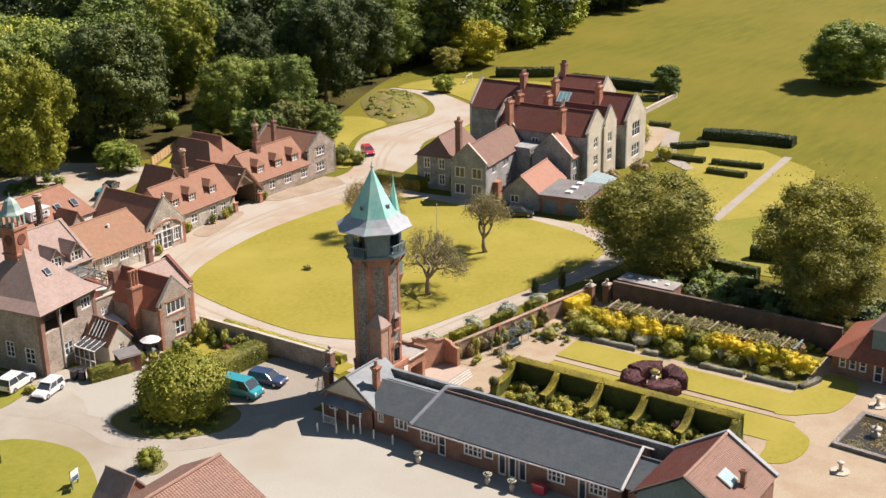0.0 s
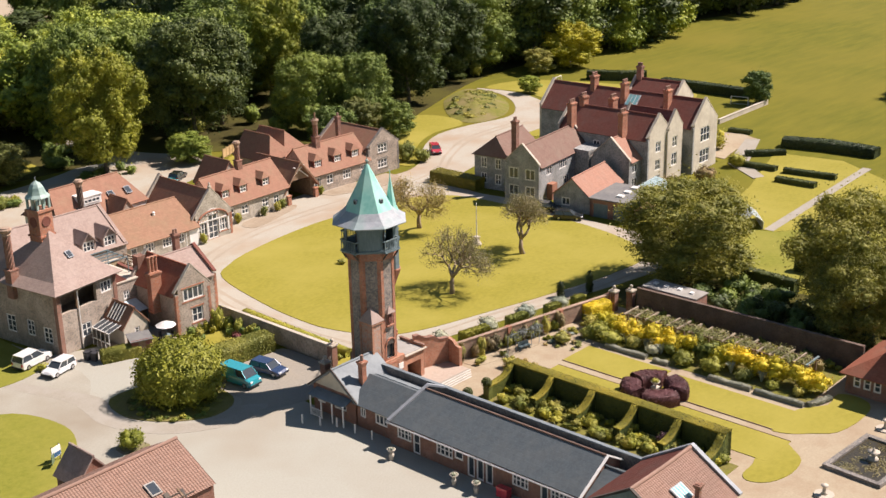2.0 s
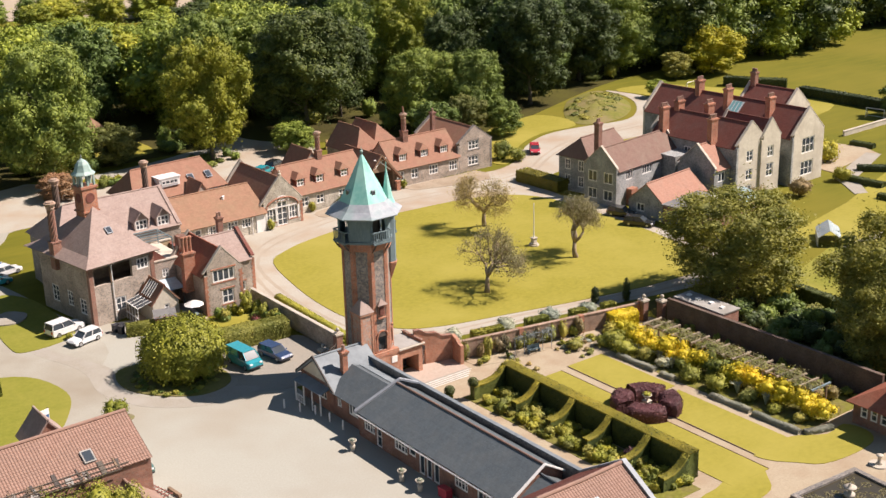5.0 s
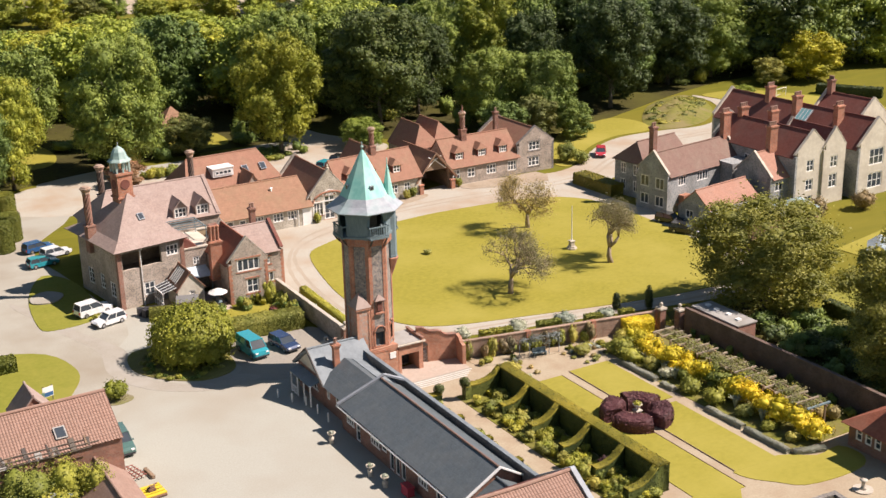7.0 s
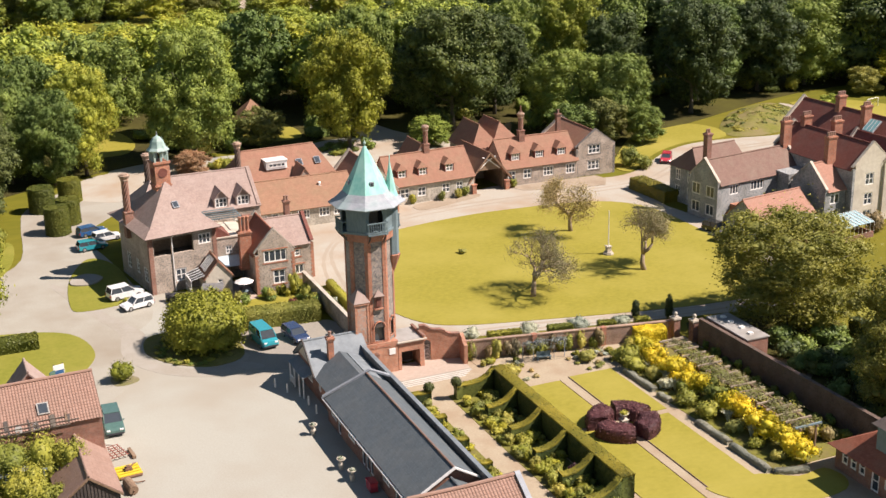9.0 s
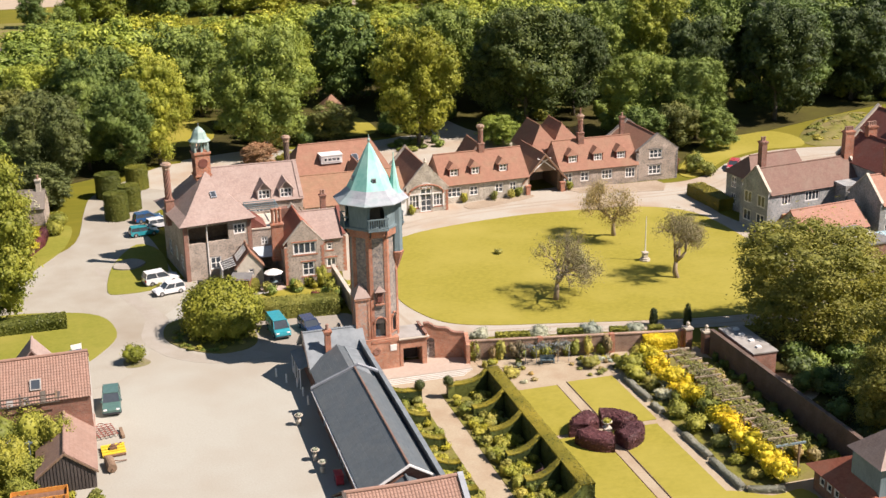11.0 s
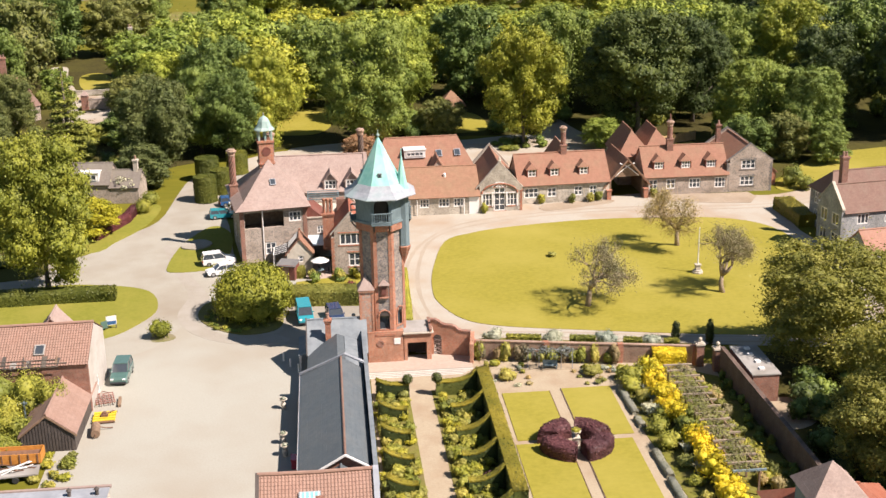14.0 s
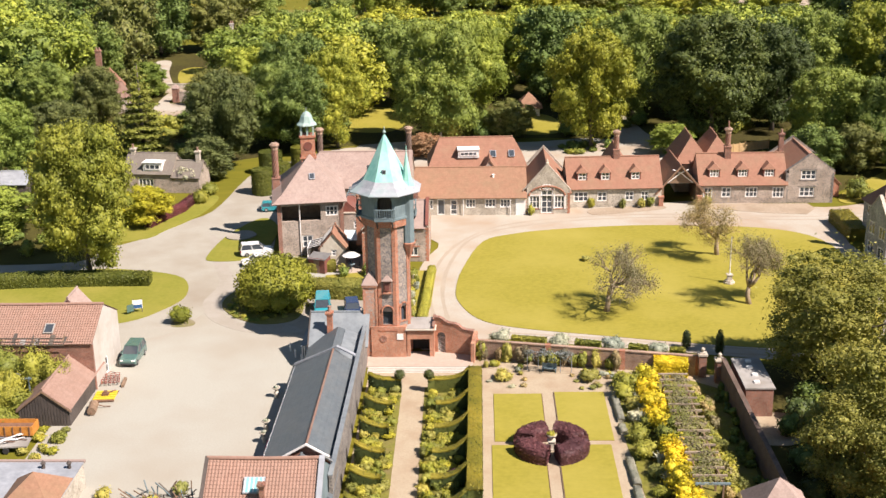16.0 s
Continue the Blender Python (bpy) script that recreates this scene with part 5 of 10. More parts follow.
ver = thing("veranda", "small white-posted veranda before the gatehouse", "veranda", -9.5, -0.2)
part("roof", Geo().slab([(-1.3, -2.6, 2.35), (-1.3, 2.6, 2.35), (0.0, 2.6, 2.75), (0.0, -2.6, 2.75)], 0.08), LEAD_GREY, ver)
for y in (-2.4, -0.8, 0.8, 2.4):
    part("post", Geo().box(-1.22, -1.1, y - 0.06, y + 0.06, 0, 2.36), WHITE, ver)
part("rail", Geo().box(-1.2, -1.12, 0.86, 2.34, 0.85, 0.93).box(-1.2, -1.12, 0.86, 2.34, 0.1, 0.16), WHITE, ver)
for y in np.linspace(1.0, 2.2, 7):
    part("baluster", Geo().box(-1.18, -1.14, y - 0.025, y + 0.025, 0.16, 0.85), WHITE, ver)

# ---- orange pantile roofs near the yard's foot ----
def pantile_roof(parent, L, W, eave, ridge, over=0.25, pitch=0.27, x0=-0.1, north=None):
    """Wavy pantile slopes in lapped courses, rolls running from ridge to eave."""
    n = int((L + 0.2) / pitch) * 4
    k = (ridge - eave) / (W / 2)
    for side in (-1, 1):
        g = Geo()
        run = W / 2 + over
        courses = int(run * math.sqrt(1 + k * k) / 0.34)
        for c in range(courses):
            f0, f1 = c / courses, (c + 1) / courses
            k0 = len(g.v)
            for i in range(n + 1):
                x = x0 + (L + 0.2) * i / n
                w = 0.034 * math.sin(2 * math.pi * i / 4 + 0.6)
                sag = -0.1 * math.sin(math.pi * min(1.0, max(0.0, i / n))) * f0
                g.v += [(x, W / 2 + side * run * (1 - f), eave - k * over + (ridge - eave + k * over) * f + w + z + sag) for f, z in ((f0, 0.045), (min(1.0, f1), 0.0))]
            g.f += [(k0 + 2 * i, k0 + 2 * i + 2, k0 + 2 * i + 3, k0 + 2 * i + 1) for i in range(n)]
            if c:
                b0 = k0 - 2 * (n + 1)
                g.f += [(b0 + 2 * i + 1, b0 + 2 * i + 3, k0 + 2 * i + 2, k0 + 2 * i) for i in range(n)]
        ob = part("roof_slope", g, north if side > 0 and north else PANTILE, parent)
    part("ridge_tiles", Geo().tube([(x0, W / 2, ridge + 0.05), (x0 + (L + 0.2) / 2, W / 2, ridge - 0.03), (x0 + L + 0.2, W / 2, ridge + 0.05)], 0.17, 8), PANTILE, ob)
    return ob


def barn(name, label, x, y, rz, L, W, eave, ridge, wallmat, sides=None, north=None, **wins):
    T = thing(name, label, "building", x, y, 0, rz)
    for side, a, b in (("front", (0, 0), (L, 0)), ("right", (L, 0), (L, W)), ("back", (L, W), (0, W)), ("left", (0, W), (0, 0))):
        g = Geo()
        ws = wins.get(side, [])
        span = (Vector(b) - Vector(a)).length
        top = [(0, eave - 0.1), (span / 2, ridge - 0.1), (span, eave - 0.1)] if side in ("left", "right") else eave - 0.1
        wall_into(g, a, b, 0.35, top, [(s, s + w, z, z + h) for s, z, w, h, *_ in ws], 0.0, 0.35)
        part("wall", g, wallmat if side in ("left", "right") or sides is None else sides, T)
        for s, z, w, h, nx, ny in ws:
            window_on(T, a, b, s, z, w, h, nx, ny)
    pantile_roof(T, L, W, eave, ridge, north=north)
    return T


def skylight(parent, c, w, h, ang):
    ob = part("skylight", Geo().obox((0, 0, 0.06), (w + 0.2, h + 0.2, 0.12)), LEAD, parent)
    ob.matrix_basis = Matrix.Translation(c) @ Matrix.Rotation(ang, 4, "X")
    part("pane", Geo().obox((0, 0, 0.13), (w, h, 0.02)), GLASS, ob)
    return ob


lodge = barn("cottage_barn", "whitewashed barn with a wavy orange pantile roof", -50, -8.9, 0, 18.3, 9.6, 5.4, 7.9, CREAM, BRICK_OLD, right=[(3.8, 0.1, 1.0, 2.0, 1, 2)])
part("skylight_frame", Geo().box(-0.52, 0.52, -0.68, 0.68, 0.0, 0.13), FELT_PALE, skylight(lodge, (13.4, 1.6, 6.3), 0.8, 1.1, math.atan2(2.5, 4.8)), "pale skylight frame")
TURQUOISE = solid("turquoise_glass", (0.22, 0.46, 0.47), 0.15)
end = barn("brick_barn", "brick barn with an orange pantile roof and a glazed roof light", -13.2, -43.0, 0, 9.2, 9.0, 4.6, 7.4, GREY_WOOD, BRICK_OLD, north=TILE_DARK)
sky_end = skylight(end, (4.0, 2.3, 6.1), 1.5, 1.3, math.atan2(2.8, 4.5))
sky_end.children[0].data.materials[0] = TURQUOISE
for i in range(5):
    part("glazing_bar", Geo().box(-0.75 + i * 0.35, -0.67 + i * 0.35, -0.65, 0.65, 0.13, 0.17), WHITE, sky_end)
chimney(end, 4.8, 1.2, 5.0, 7.0, 0.4, 0.4, 0, BRICK_OLD)
coping(end, [(9.25, -0.3, 4.5), (9.25, 4.5, 7.5), (9.25, 9.3, 4.5)], 0.45, 0.18, LEAD)
coping(end, [(-0.1, -0.3, 4.45), (-0.1, 4.5, 7.45), (-0.1, 9.3, 4.45)], 0.3, 0.16, DARK_WOOD, "bargeboard")
rr = random.Random(12)
ruin_eave = thing("broken_eave", "broken grey boards and battens along the barn's ruined eave", "timbers", 0, 0)
for i in range(44):
    x = -49.8 + rr.uniform(0, 15.4)
    y0 = -9.5 + rr.uniform(0, 0.5)
    y1 = y0 + rr.uniform(0.4, 1.2)
    w = rr.uniform(0.12, 0.5)
    z = lambda y: 5.4 + (y + 8.9) * 0.52 + 0.1
    part("board", Geo().slab([(x, y0, z(y0)), (x + w, y0, z(y0)), (x + w + rr.uniform(-0.2, 0.2), y1, z(y1)), (x + rr.uniform(-0.2, 0.2), y1, z(y1))], 0.05), rr.choice([BARK, FELT_PALE, OAK, DARK_WOOD, PANTILE]), ruin_eave)
for i in range(3):
    y = -9.4 + i * 0.42
    part("batten", Geo().box(-49.8, -34.6 + rr.uniform(-1, 1), y, y + 0.07, 5.4 + (y + 8.9) * 0.52 + 0.12, 5.4 + (y + 8.9) * 0.52 + 0.19), BARK, ruin_eave)
shed = wing("dark_shed", "low tarred weatherboard shed with a worn tile roof", -31.8, -17.5, 90, 11.6, 5.0, 2.0, 3.95, TILE_WORN, DARK_WOOD, category="shed", over=0.25)
for i in range(17):
    y = 0.15 + i * 0.293
    part("board", Geo().box(-0.05, 0.0, y, y + 0.2, 0.0, 1.85 + 1.9 * (1 - abs(y + 0.1 - 2.5) / 2.5)), DARK_WOOD, shed)
part("bargeboard", Geo().slab([(-0.2, -0.3, 1.66), (-0.08, -0.3, 1.66), (-0.08, 2.5, 3.86), (-0.2, 2.5, 3.86)], 0.16).slab([(-0.2, 5.3, 1.66), (-0.08, 5.3, 1.66), (-0.08, 2.5, 3.86), (-0.2, 2.5, 3.86)], 0.16), OAK, shed)
hut = wing("barn_porch", "small gabled tiled porch wing behind the barn", -35.4, 0.6, 90, 3.4, 3.4, 4.9, 6.9, TILE_PINK, BRICK_OLD, category="building")

# ---- stable court ranges along the north side of the lawn ----
west = wing("stable_range", "long tiled stable range with flint walls and white casements", -3.6, 55.0, 0, 19.6, 10.5, 3.1, 6.3, TILE_TAN, FLINT_PALE,
            front=[(3.9, 1.0, 1.5, 1.5, 3, 2), (6.0, 0.1, 1.2, 2.5, 1, 1), (8.0, 0.1, 1.1, 2.4, 1, 3), (10.4, 1.2, 1.5, 1.4, 3, 2), (13.3, 1.2, 1.7, 1.4, 3, 2), (15.6, 1.2, 1.6, 1.4, 3, 2)], over=0.45, category="house")
part("white_door", Geo().box(18.0, 19.5, -0.06, 0.0, 0, 2.7), WHITE, west, "white painted boarded doors")
part("vent", Geo().lathe([(0.18, 4.9), (0.18, 5.5), (0.25, 5.55), (0.05, 5.7)], (14.6, 3.4, 0), 8), WHITE, west)
for x in (2.2, 10.0, 17.2):
    part("post", Geo().tube([(x, -0.3, 0), (x, -0.3, 2.8)], 0.06, 6), WHITE, west)
entr = wing("entrance_wing", "gabled entrance wing with a broad arched white window", 22.7, 55.6, 90, 12.5, 7.0, 3.4, 7.4, TILE, FLINT_PALE,
            left=[(0.8, 0.9, 1.6, 2.0, 3, 2), (2.6, 0.1, 1.8, 3.7, 2, 4), (4.6, 0.9, 1.6, 2.0, 3, 2)], cope=STONE, raise_gable=0.35, quoin=BRICK, category="house")
g = Geo()
pts = [(-0.06, 3.5 + 2.75 * math.cos(a), 2.9 + 1.5 * math.sin(a)) for a in np.linspace(0, math.pi, 13)]
g.tube(pts, 0.16, 6)
part("brick_arch", g, BRICK, entr)
g = Geo()
for r0, r1 in ((1.0, 1.16), (0.48, 0.58)):
    for a0, a1 in zip(np.linspace(0, math.pi, 13), np.linspace(0, math.pi, 13)[1:]):
        g.add([(dx, 3.5 + r * math.cos(a), 3.85 + r * math.sin(a) * 0.75) for dx in (-0.1, -0.02) for r, a in ((r0, a0), (r1, a0), (r1, a1), (r0, a1))], [(0, 1, 2, 3), (7, 6, 5, 4), (1, 5, 6, 2), (0, 3, 7, 4)])
for a in np.linspace(0.4, math.pi - 0.4, 5):
    g.tube([(-0.06, 3.5, 3.85), (-0.06, 3.5 + 1.05 * math.cos(a), 3.85 + 0.79 * math.sin(a))], 0.05, 4)
for y in (0.75, 2.4, 4.6, 6.25):
    g.box(-0.09, -0.02, y - 0.1, y + 0.1, 0.8, 3.1 if 1 < y < 6 else 2.95)
g.box(-0.1, -0.02, 0.7, 6.3, 2.9, 3.06)
part("fan_window", g, WHITE, entr, "white arched fanlight bars")
part("fan_pane", Geo().prism([(0, 0)] + [(1.02 * math.cos(a), 0.77 * math.sin(a)) for a in np.linspace(0, math.pi, 13)], 0, 0.02), GLASS, entr).matrix_basis = Matrix(((0, 0, 1, -0.03), (1, 0, 0, 3.5), (0, 1, 0, 3.85), (0, 0, 0, 1)))
part("kneeler_urn", Geo().lathe([(0.25, 7.7), (0.3, 8.0), (0.12, 8.15), (0.2, 8.35), (0.05, 8.6)], (0.2, 3.5, 0), 8), STONE, entr)
mid = wing("cottage_range", "tiled cottage range with three dormers and climbing plants", 22.6, 58.6, 3, 14.6, 7.6, 3.5, 7.2, TILE, FLINT_PALE,
           front=[(0.9, 1.0, 2.3, 1.6, 3, 2), (4.6, 1.0, 1.5, 1.5, 2, 2), (8.9, 1.0, 1.4, 1.5, 2, 2), (11.4, 1.0, 1.2, 1.5, 2, 2)], over=0.45, category="house")
for x in (2.3, 5.9, 10.6):
    dormer(mid, x, 0.7, 4.1, 1.6, 1.35, 2.8, 0.85, TILE, TILE_DARK, hip=0.5)
twist_chimney(mid, 8.0, 3.9, 6.2, 11.3, 0.95, BRICK_OLD)
wing("rear_wing", "small tiled rear wing", 33.2, 65.5, 90, 6, 5, 4.2, 7.7, TILE, FLINT, category="house")
arch = thing("archway", "timber-framed carriage arch under a tiled gable", "archway", 43.3, 60.1, 0, 92)
g = Geo()
wall_into(g, (0, 6.4), (0, 0), 0.35, [(0, 2.6), (3.2, 6.2), (6.4, 2.6)], [(0.7, 5.7, 0, 3.5)])
wall_into(g, (9, 0), (9, 6.4), 0.35, [(0, 2.6), (3.2, 6.2), (6.4, 2.6)], [(0.7, 5.7, 0, 3.3)])
wall_into(g, (0, 0), (9, 0), 0.3, 2.6)
wall_into(g, (9, 6.4), (0, 6.4), 0.3, 2.6)
part("wall", g, OAK, arch)
gable_roof(arch, 9, 6.4, 2.7, 6.4, TILE, 0.7, ends=0.7)
coping(arch, [(-0.65, -0.75, 1.85), (-0.65, 3.2, 6.35), (-0.65, 7.15, 1.85)], 0.14, 0.25, OAK, "bargeboard")
part("brace", Geo().tube([(-0.1, 1.2, 3.6), (-0.1, 3.2, 5.2), (-0.1, 4.4, 5.7)], 0.1, 5).tube([(-0.12, 5.2, 3.6), (-0.12, 3.2, 5.2), (-0.12, 2.0, 5.7)], 0.1, 5), WHITE, arch, "pale crossed timber braces")
for y in (0.2, 6.2):
    part("arch_pier", Geo().box(-0.9, -0.3, y - 0.35, y + 0.35, 0, 1.5).box(-1.0, -0.2, y - 0.45, y + 0.45, 1.5, 1.65), BRICK, arch)
east = wing("east_range", "tiled east range with three dormers and flint walls", 43.2, 60.6, 0, 13.6, 7.8, 3.4, 7.2, TILE, FLINT,
            front=[(0.7, 1.0, 1.4, 1.6, 2, 2), (3.5, 1.0, 1.5, 1.6, 2, 2), (7.2, 1.0, 1.9, 1.6, 3, 2), (11.4, 0.9, 1.8, 1.7, 3, 2)], over=0.4, category="house")
for x in (2.4, 6.8, 10.9):
    dormer(east, x, 0.7, 4.0, 1.75, 1.35, 2.8, 0.9, TILE, TILE_DARK, nx=3, hip=0.5)
twist_chimney(east, 4.8, 3.6, 6.2, 11.3, 1.0, BRICK_OLD)
part("chimney_shaft", Geo().lathe([(0.2, 11.3), (0.14, 11.7), (0.1, 12.4)], (4.8, 3.6, 0), 8), BRICK_OLD, east)
egable = wing("gabled_house", "two-storey flint house with a stepped stone gable", 64.0, 60.7, 90, 12.4, 7.4, 4.8, 7.5, TILE, FLINT,
              left=[(2.3, 3.75, 2.3, 1.5, 3, 2), (2.2, 1.0, 2.3, 1.6, 3, 2)], cope=FLINT_DARK, raise_gable=0.3, quoin=FLINT_DARK, category="house")
chimney(egable, 8.0, 6.6, 5.0, 9.4, 0.7, 0.7, 1, BRICK_OLD)
wing("side_wing", "small low brick side wing", 65.9, 64.0, 90, 5, 1.9, 2.4, 3.3, TILE, BRICK, category="house")
for x, y, rid in ((45.9, 67.5, 8.6), (50.4, 69.0, 8.3)):
    wing("rear_hip_wing", "hipped tiled rear wing", x, y, 90, 9.0, 5.4, 5.2, rid, TILE, FLINT, hip0=2.6, category="house")
barnx = wing("hipped_barn", "white-walled hipped building with a white box dormer", 1.0, 66.8, 3, 15.2, 8.6, 4.8, 8.5, TILE, WHITE, hip0=1.6, hip1=1.6, category="house")
part("box_dormer", Geo().box(4.5, 7.9, 0.7, 3.2, 5.9, 7.15).box(4.4, 8.0, 0.55, 3.3, 7.15, 7.3), WHITE, barnx, "white boarded box dormer")
window_on(barnx, (4.5, 0.7), (7.9, 0.7), 0.3, 6.2, 2.8, 0.7, 4, 1, inset=-0.09)
skylight(barnx, (10.2, 1.5, 6.3), 0.8, 1.1, math.atan2(3.7, 4.3))
skylight(barnx, (13.2, 1.5, 6.3), 0.8, 1.1, math.atan2(3.7, 4.3))
wing("back_shed", "small tiled shed behind the stables", 12.0, 64.0, 90, 4, 3, 4.4, 6.6, TILE, FLINT, category="shed")

# ---- coach house with pyramid roof and clock tower ----
coach = thing("coach_house", "flint and brick house with a broad pyramid roof and clock tower", "house", -18.92, 35.37, 0, 9)
W2, D2, E2 = 9.0, 11.5, 7.75
for a, b, wins in (((0, 0), (W2, 0), [(3.2, 1.2, 1.5, 1.7, 2, 2), (6.6, 5.6, 1.7, 1.4, 3, 2)]),
                   ((W2, 0), (W2, D2), []), ((W2, D2), (0, D2), []), ((0, D2), (0, 0), [(2.2, 1.4, 1.6, 2.2, 2, 3), (5.8, 1.6, 1.3, 2.0, 2, 3), (8.6, 1.2, 1.5, 2.0, 2, 3)])):
    g = Geo()
    wall_into(g, a, b, 0.45, E2, [(s, s + w, z, z + h) for s, z, w, h, *_ in wins] + ([(0.6, 5.9, 5.0, 7.2)] if a == (0, 0) else []), 0.0, 0.45)
    part("wall", g, FLINT, coach)
    for s, z, w, h, nx, ny in wins:
        window_on(coach, a, b, s, z, w, h, nx, ny)
for cx in (0, W2):
    part("brick_dressing", Geo().box(cx - 0.5 if cx else -0.06, cx + 0.06 if cx else 0.5, -0.06, 0.5, 0, E2 - 0.2), BRICK_OLD, coach)
g = Geo()
ap = (4.9, 5.9, 13.1)
cs = [(-0.7, -0.8, E2), (W2 + 0.6, -0.8, E2), (W2 + 0.6, D2 + 2.4, E2), (-0.7, D2 + 2.4, E2)]
for i in range(4):
    p, q = cs[i], cs[(i + 1) % 4]
    pm, qm = [tuple(v[a] + (ap[a] - v[a]) * (0.17 if a == 2 else 0.25) for a in range(3)) for v in (p, q)]
    g.slab([p, q, qm, pm], 0.15)
    g.slab([pm, qm, ap], 0.15)
part("roof", g, TILE_PINK, coach)
part("balcony_floor", Geo().box(0.45, W2 - 0.45, 0.45, 3.0, 4.6, 4.75), OAK, coach)
part("balcony_back", Geo().box(0.45, W2 - 0.45, 3.0, 3.15, 4.75, 7.4), OAK, coach, "dark timber wall behind the open balcony")
part("balcony_post", Geo().box(2.9, 3.1, 0.05, 0.3, 5.0, 7.2), OAK, coach)
part("drainpipe", Geo().tube([(3.0, -0.7, E2 - 0.1), (3.0, -0.12, E2 - 0.6), (3.0, -0.12, 0)], 0.07, 6), WHITE, coach)
skylight(coach, (5.0, 2.9, 10.55), 0.6, 0.8, math.atan2(4.44, 4.95))
clock = part("clock_tower", Geo().box(3.7, 5.7, 5.8, 7.8, 9.5, 15.6).box(3.55, 5.85, 5.65, 7.95, 15.4, 15.7).box(3.55, 5.85, 5.65, 7.95, 12.4, 12.6), BRICK, coach)
for dx, dy, ang in ((0, -1.02, 90), (-1.02, 0, 0)):
    face = part("clock_face", Geo().lathe([(0.62, 0), (0.62, 0.05), (0.5, 0.05), (0.5, 0.03)], n=20), TILE_DARK, clock, "dark red clock dial")
    face.matrix_basis = Matrix.Translation((4.7 + dx, 6.8 + dy, 14.2)) @ (Matrix.Rotation(radians(90), 4, "X") if ang else Matrix.Rotation(radians(-90), 4, "Y"))
part("cupola_sill", Geo().box(3.7, 5.7, 5.8, 7.8, 17.0, 17.12), COPPER_DULL, clock)
for dx in (-0.85, 0, 0.85):
    for dy in (-0.85, 0, 0.85):
        if dx or dy:
            part("cupola_post", Geo().box(4.7 + dx - 0.12, 4.7 + dx + 0.12, 6.8 + dy - 0.12, 6.8 + dy + 0.12, 15.7, 17.0), COPPER_DULL, clock)
dome = part("cupola_roof", Geo().lathe([(1.5, 17.1), (1.46, 17.2), (1.12, 17.5), (0.95, 17.9), (0.82, 18.3), (0.55, 18.7), (0.2, 18.95), (0.08, 19.05)], (4.7, 6.8, 0), 8, math.pi / 8), COPPER_DULL, clock, "dull green bell-shaped copper dome")
part("cupola_spike", Geo().tube([(4.7, 6.8, 19.0), (4.7, 6.8, 19.5)], 0.05, 6), LEAD, dome)
twist_chimney(coach, 0.0, 7.2, 6.0, 14.5, 1.1, BRICK_OLD)
main = wing("coach_range", "tiled range behind the coach house with gabled dormers", -18.0, 47.3, 0, 16.8, 10.5, 6.8, 10.8, TILE_PINK, FLINT, hip0=3.0, cope=TILE_PINK, category="house",
            front=[(10, 4.2, 1.2, 1.3, 2, 2)], left=[(2.5, 1.5, 1.4, 2, 2, 3), (6, 1.5, 1.4, 2, 2, 3)])
for x in (11.4, 14.5):
    dormer(main, x, 0.1, 6.75, 2.0, 1.5, 3.0, 1.15, TILE_PINK, TILE_PINK, nx=3)
twist_chimney(main, 2.9, 6.9, 7.0, 14.0, 1.05)
twist_chimney(main, 16.2, 8.7, 7.0, 13.7, 1.0)
cott = wing("cottage", "gabled flint cottage with white mullioned windows", -1.7, 29.6, 90, 9.0, 5.1, 5.3, 8.2, TILE_RED, FLINT,
            left=[(1.1, 4.1, 3.0, 1.6, 4, 1), (2.2, 1.1, 1.6, 1.9, 2, 2)], cope=STONE, raise_gable=0.25, quoin=BRICK, category="house")
stack = chimney(cott, 3.6, 5.4, 2.5, 7.6, 0.9, 1.5, 0, BRICK)
for dy in (-0.48, 0, 0.48):
    part("flue", Geo().lathe([(0.22, 7.6), (0.2, 7.8), (0.2, 9.2), (0.26, 9.3), (0.28, 9.5), (0.2, 9.55)], (3.6, 5.4 + dy, 0), 8), BRICK, stack, "orange brick chimney flue")
cott2 = wing("cottage_wing", "pink-tiled cottage wing with a coped end gable", -4.5, 33.0, 0, 6.4, 7.6, 5.0, 7.7, TILE_PINK, FLINT, cope=TILE_DARK, raise_gable=0.25, quoin=BRICK,
             right=[(1.2, 3.4, 0.9, 1.2, 2, 2), (3.6, 3.4, 0.9, 1.2, 2, 2), (1.0, 1.0, 1.2, 1.3, 2, 2)], front=[(3.8, 3.2, 0.8, 1.0, 1, 2), (3.7, 0.8, 1.3, 1.3, 2, 1)], category="house")
chimney(cott2, 4.5, 5.1, 6.4, 9.5, 0.7, 0.7, 2, BRICK_OLD)
link = thing("cottage_link", "flint link with a pale flat roof terrace", "house", -10.3, 37.5)
g = Geo()
wall_into(g, (0, 0), (5.0, 0), 0.4, 5.6, [(1.6, 2.5, 3.4, 4.5)])
part("wall", g, FLINT, link)
part("back_wall", Geo().box(0, 5.0, 8.1, 8.5, 0, 5.6), FLINT, link)
window_on(link, (0, 0), (5, 0), 1.6, 3.4, 0.9, 1.1, 2, 2)
part("roof_terrace", Geo().box(0, 5.0, 0.4, 8.1, 5.2, 5.35), RENDER, link)
part("parapet_cap", Geo().box(-0.1, 5.1, -0.1, 0.5, 5.6, 5.75), STONE, link)
for k in range(5):
    part("terrace_beam", Geo().box(0.4, 4.8, 3.2 + k * 1.05, 3.3 + k * 1.05, 7.3, 7.42), GREY_WOOD, link)
for px in (0.4, 4.7):
    part("terrace_rail", Geo().box(px, px + 0.1, 3.1, 7.6, 7.18, 7.3), GREY_WOOD, link)
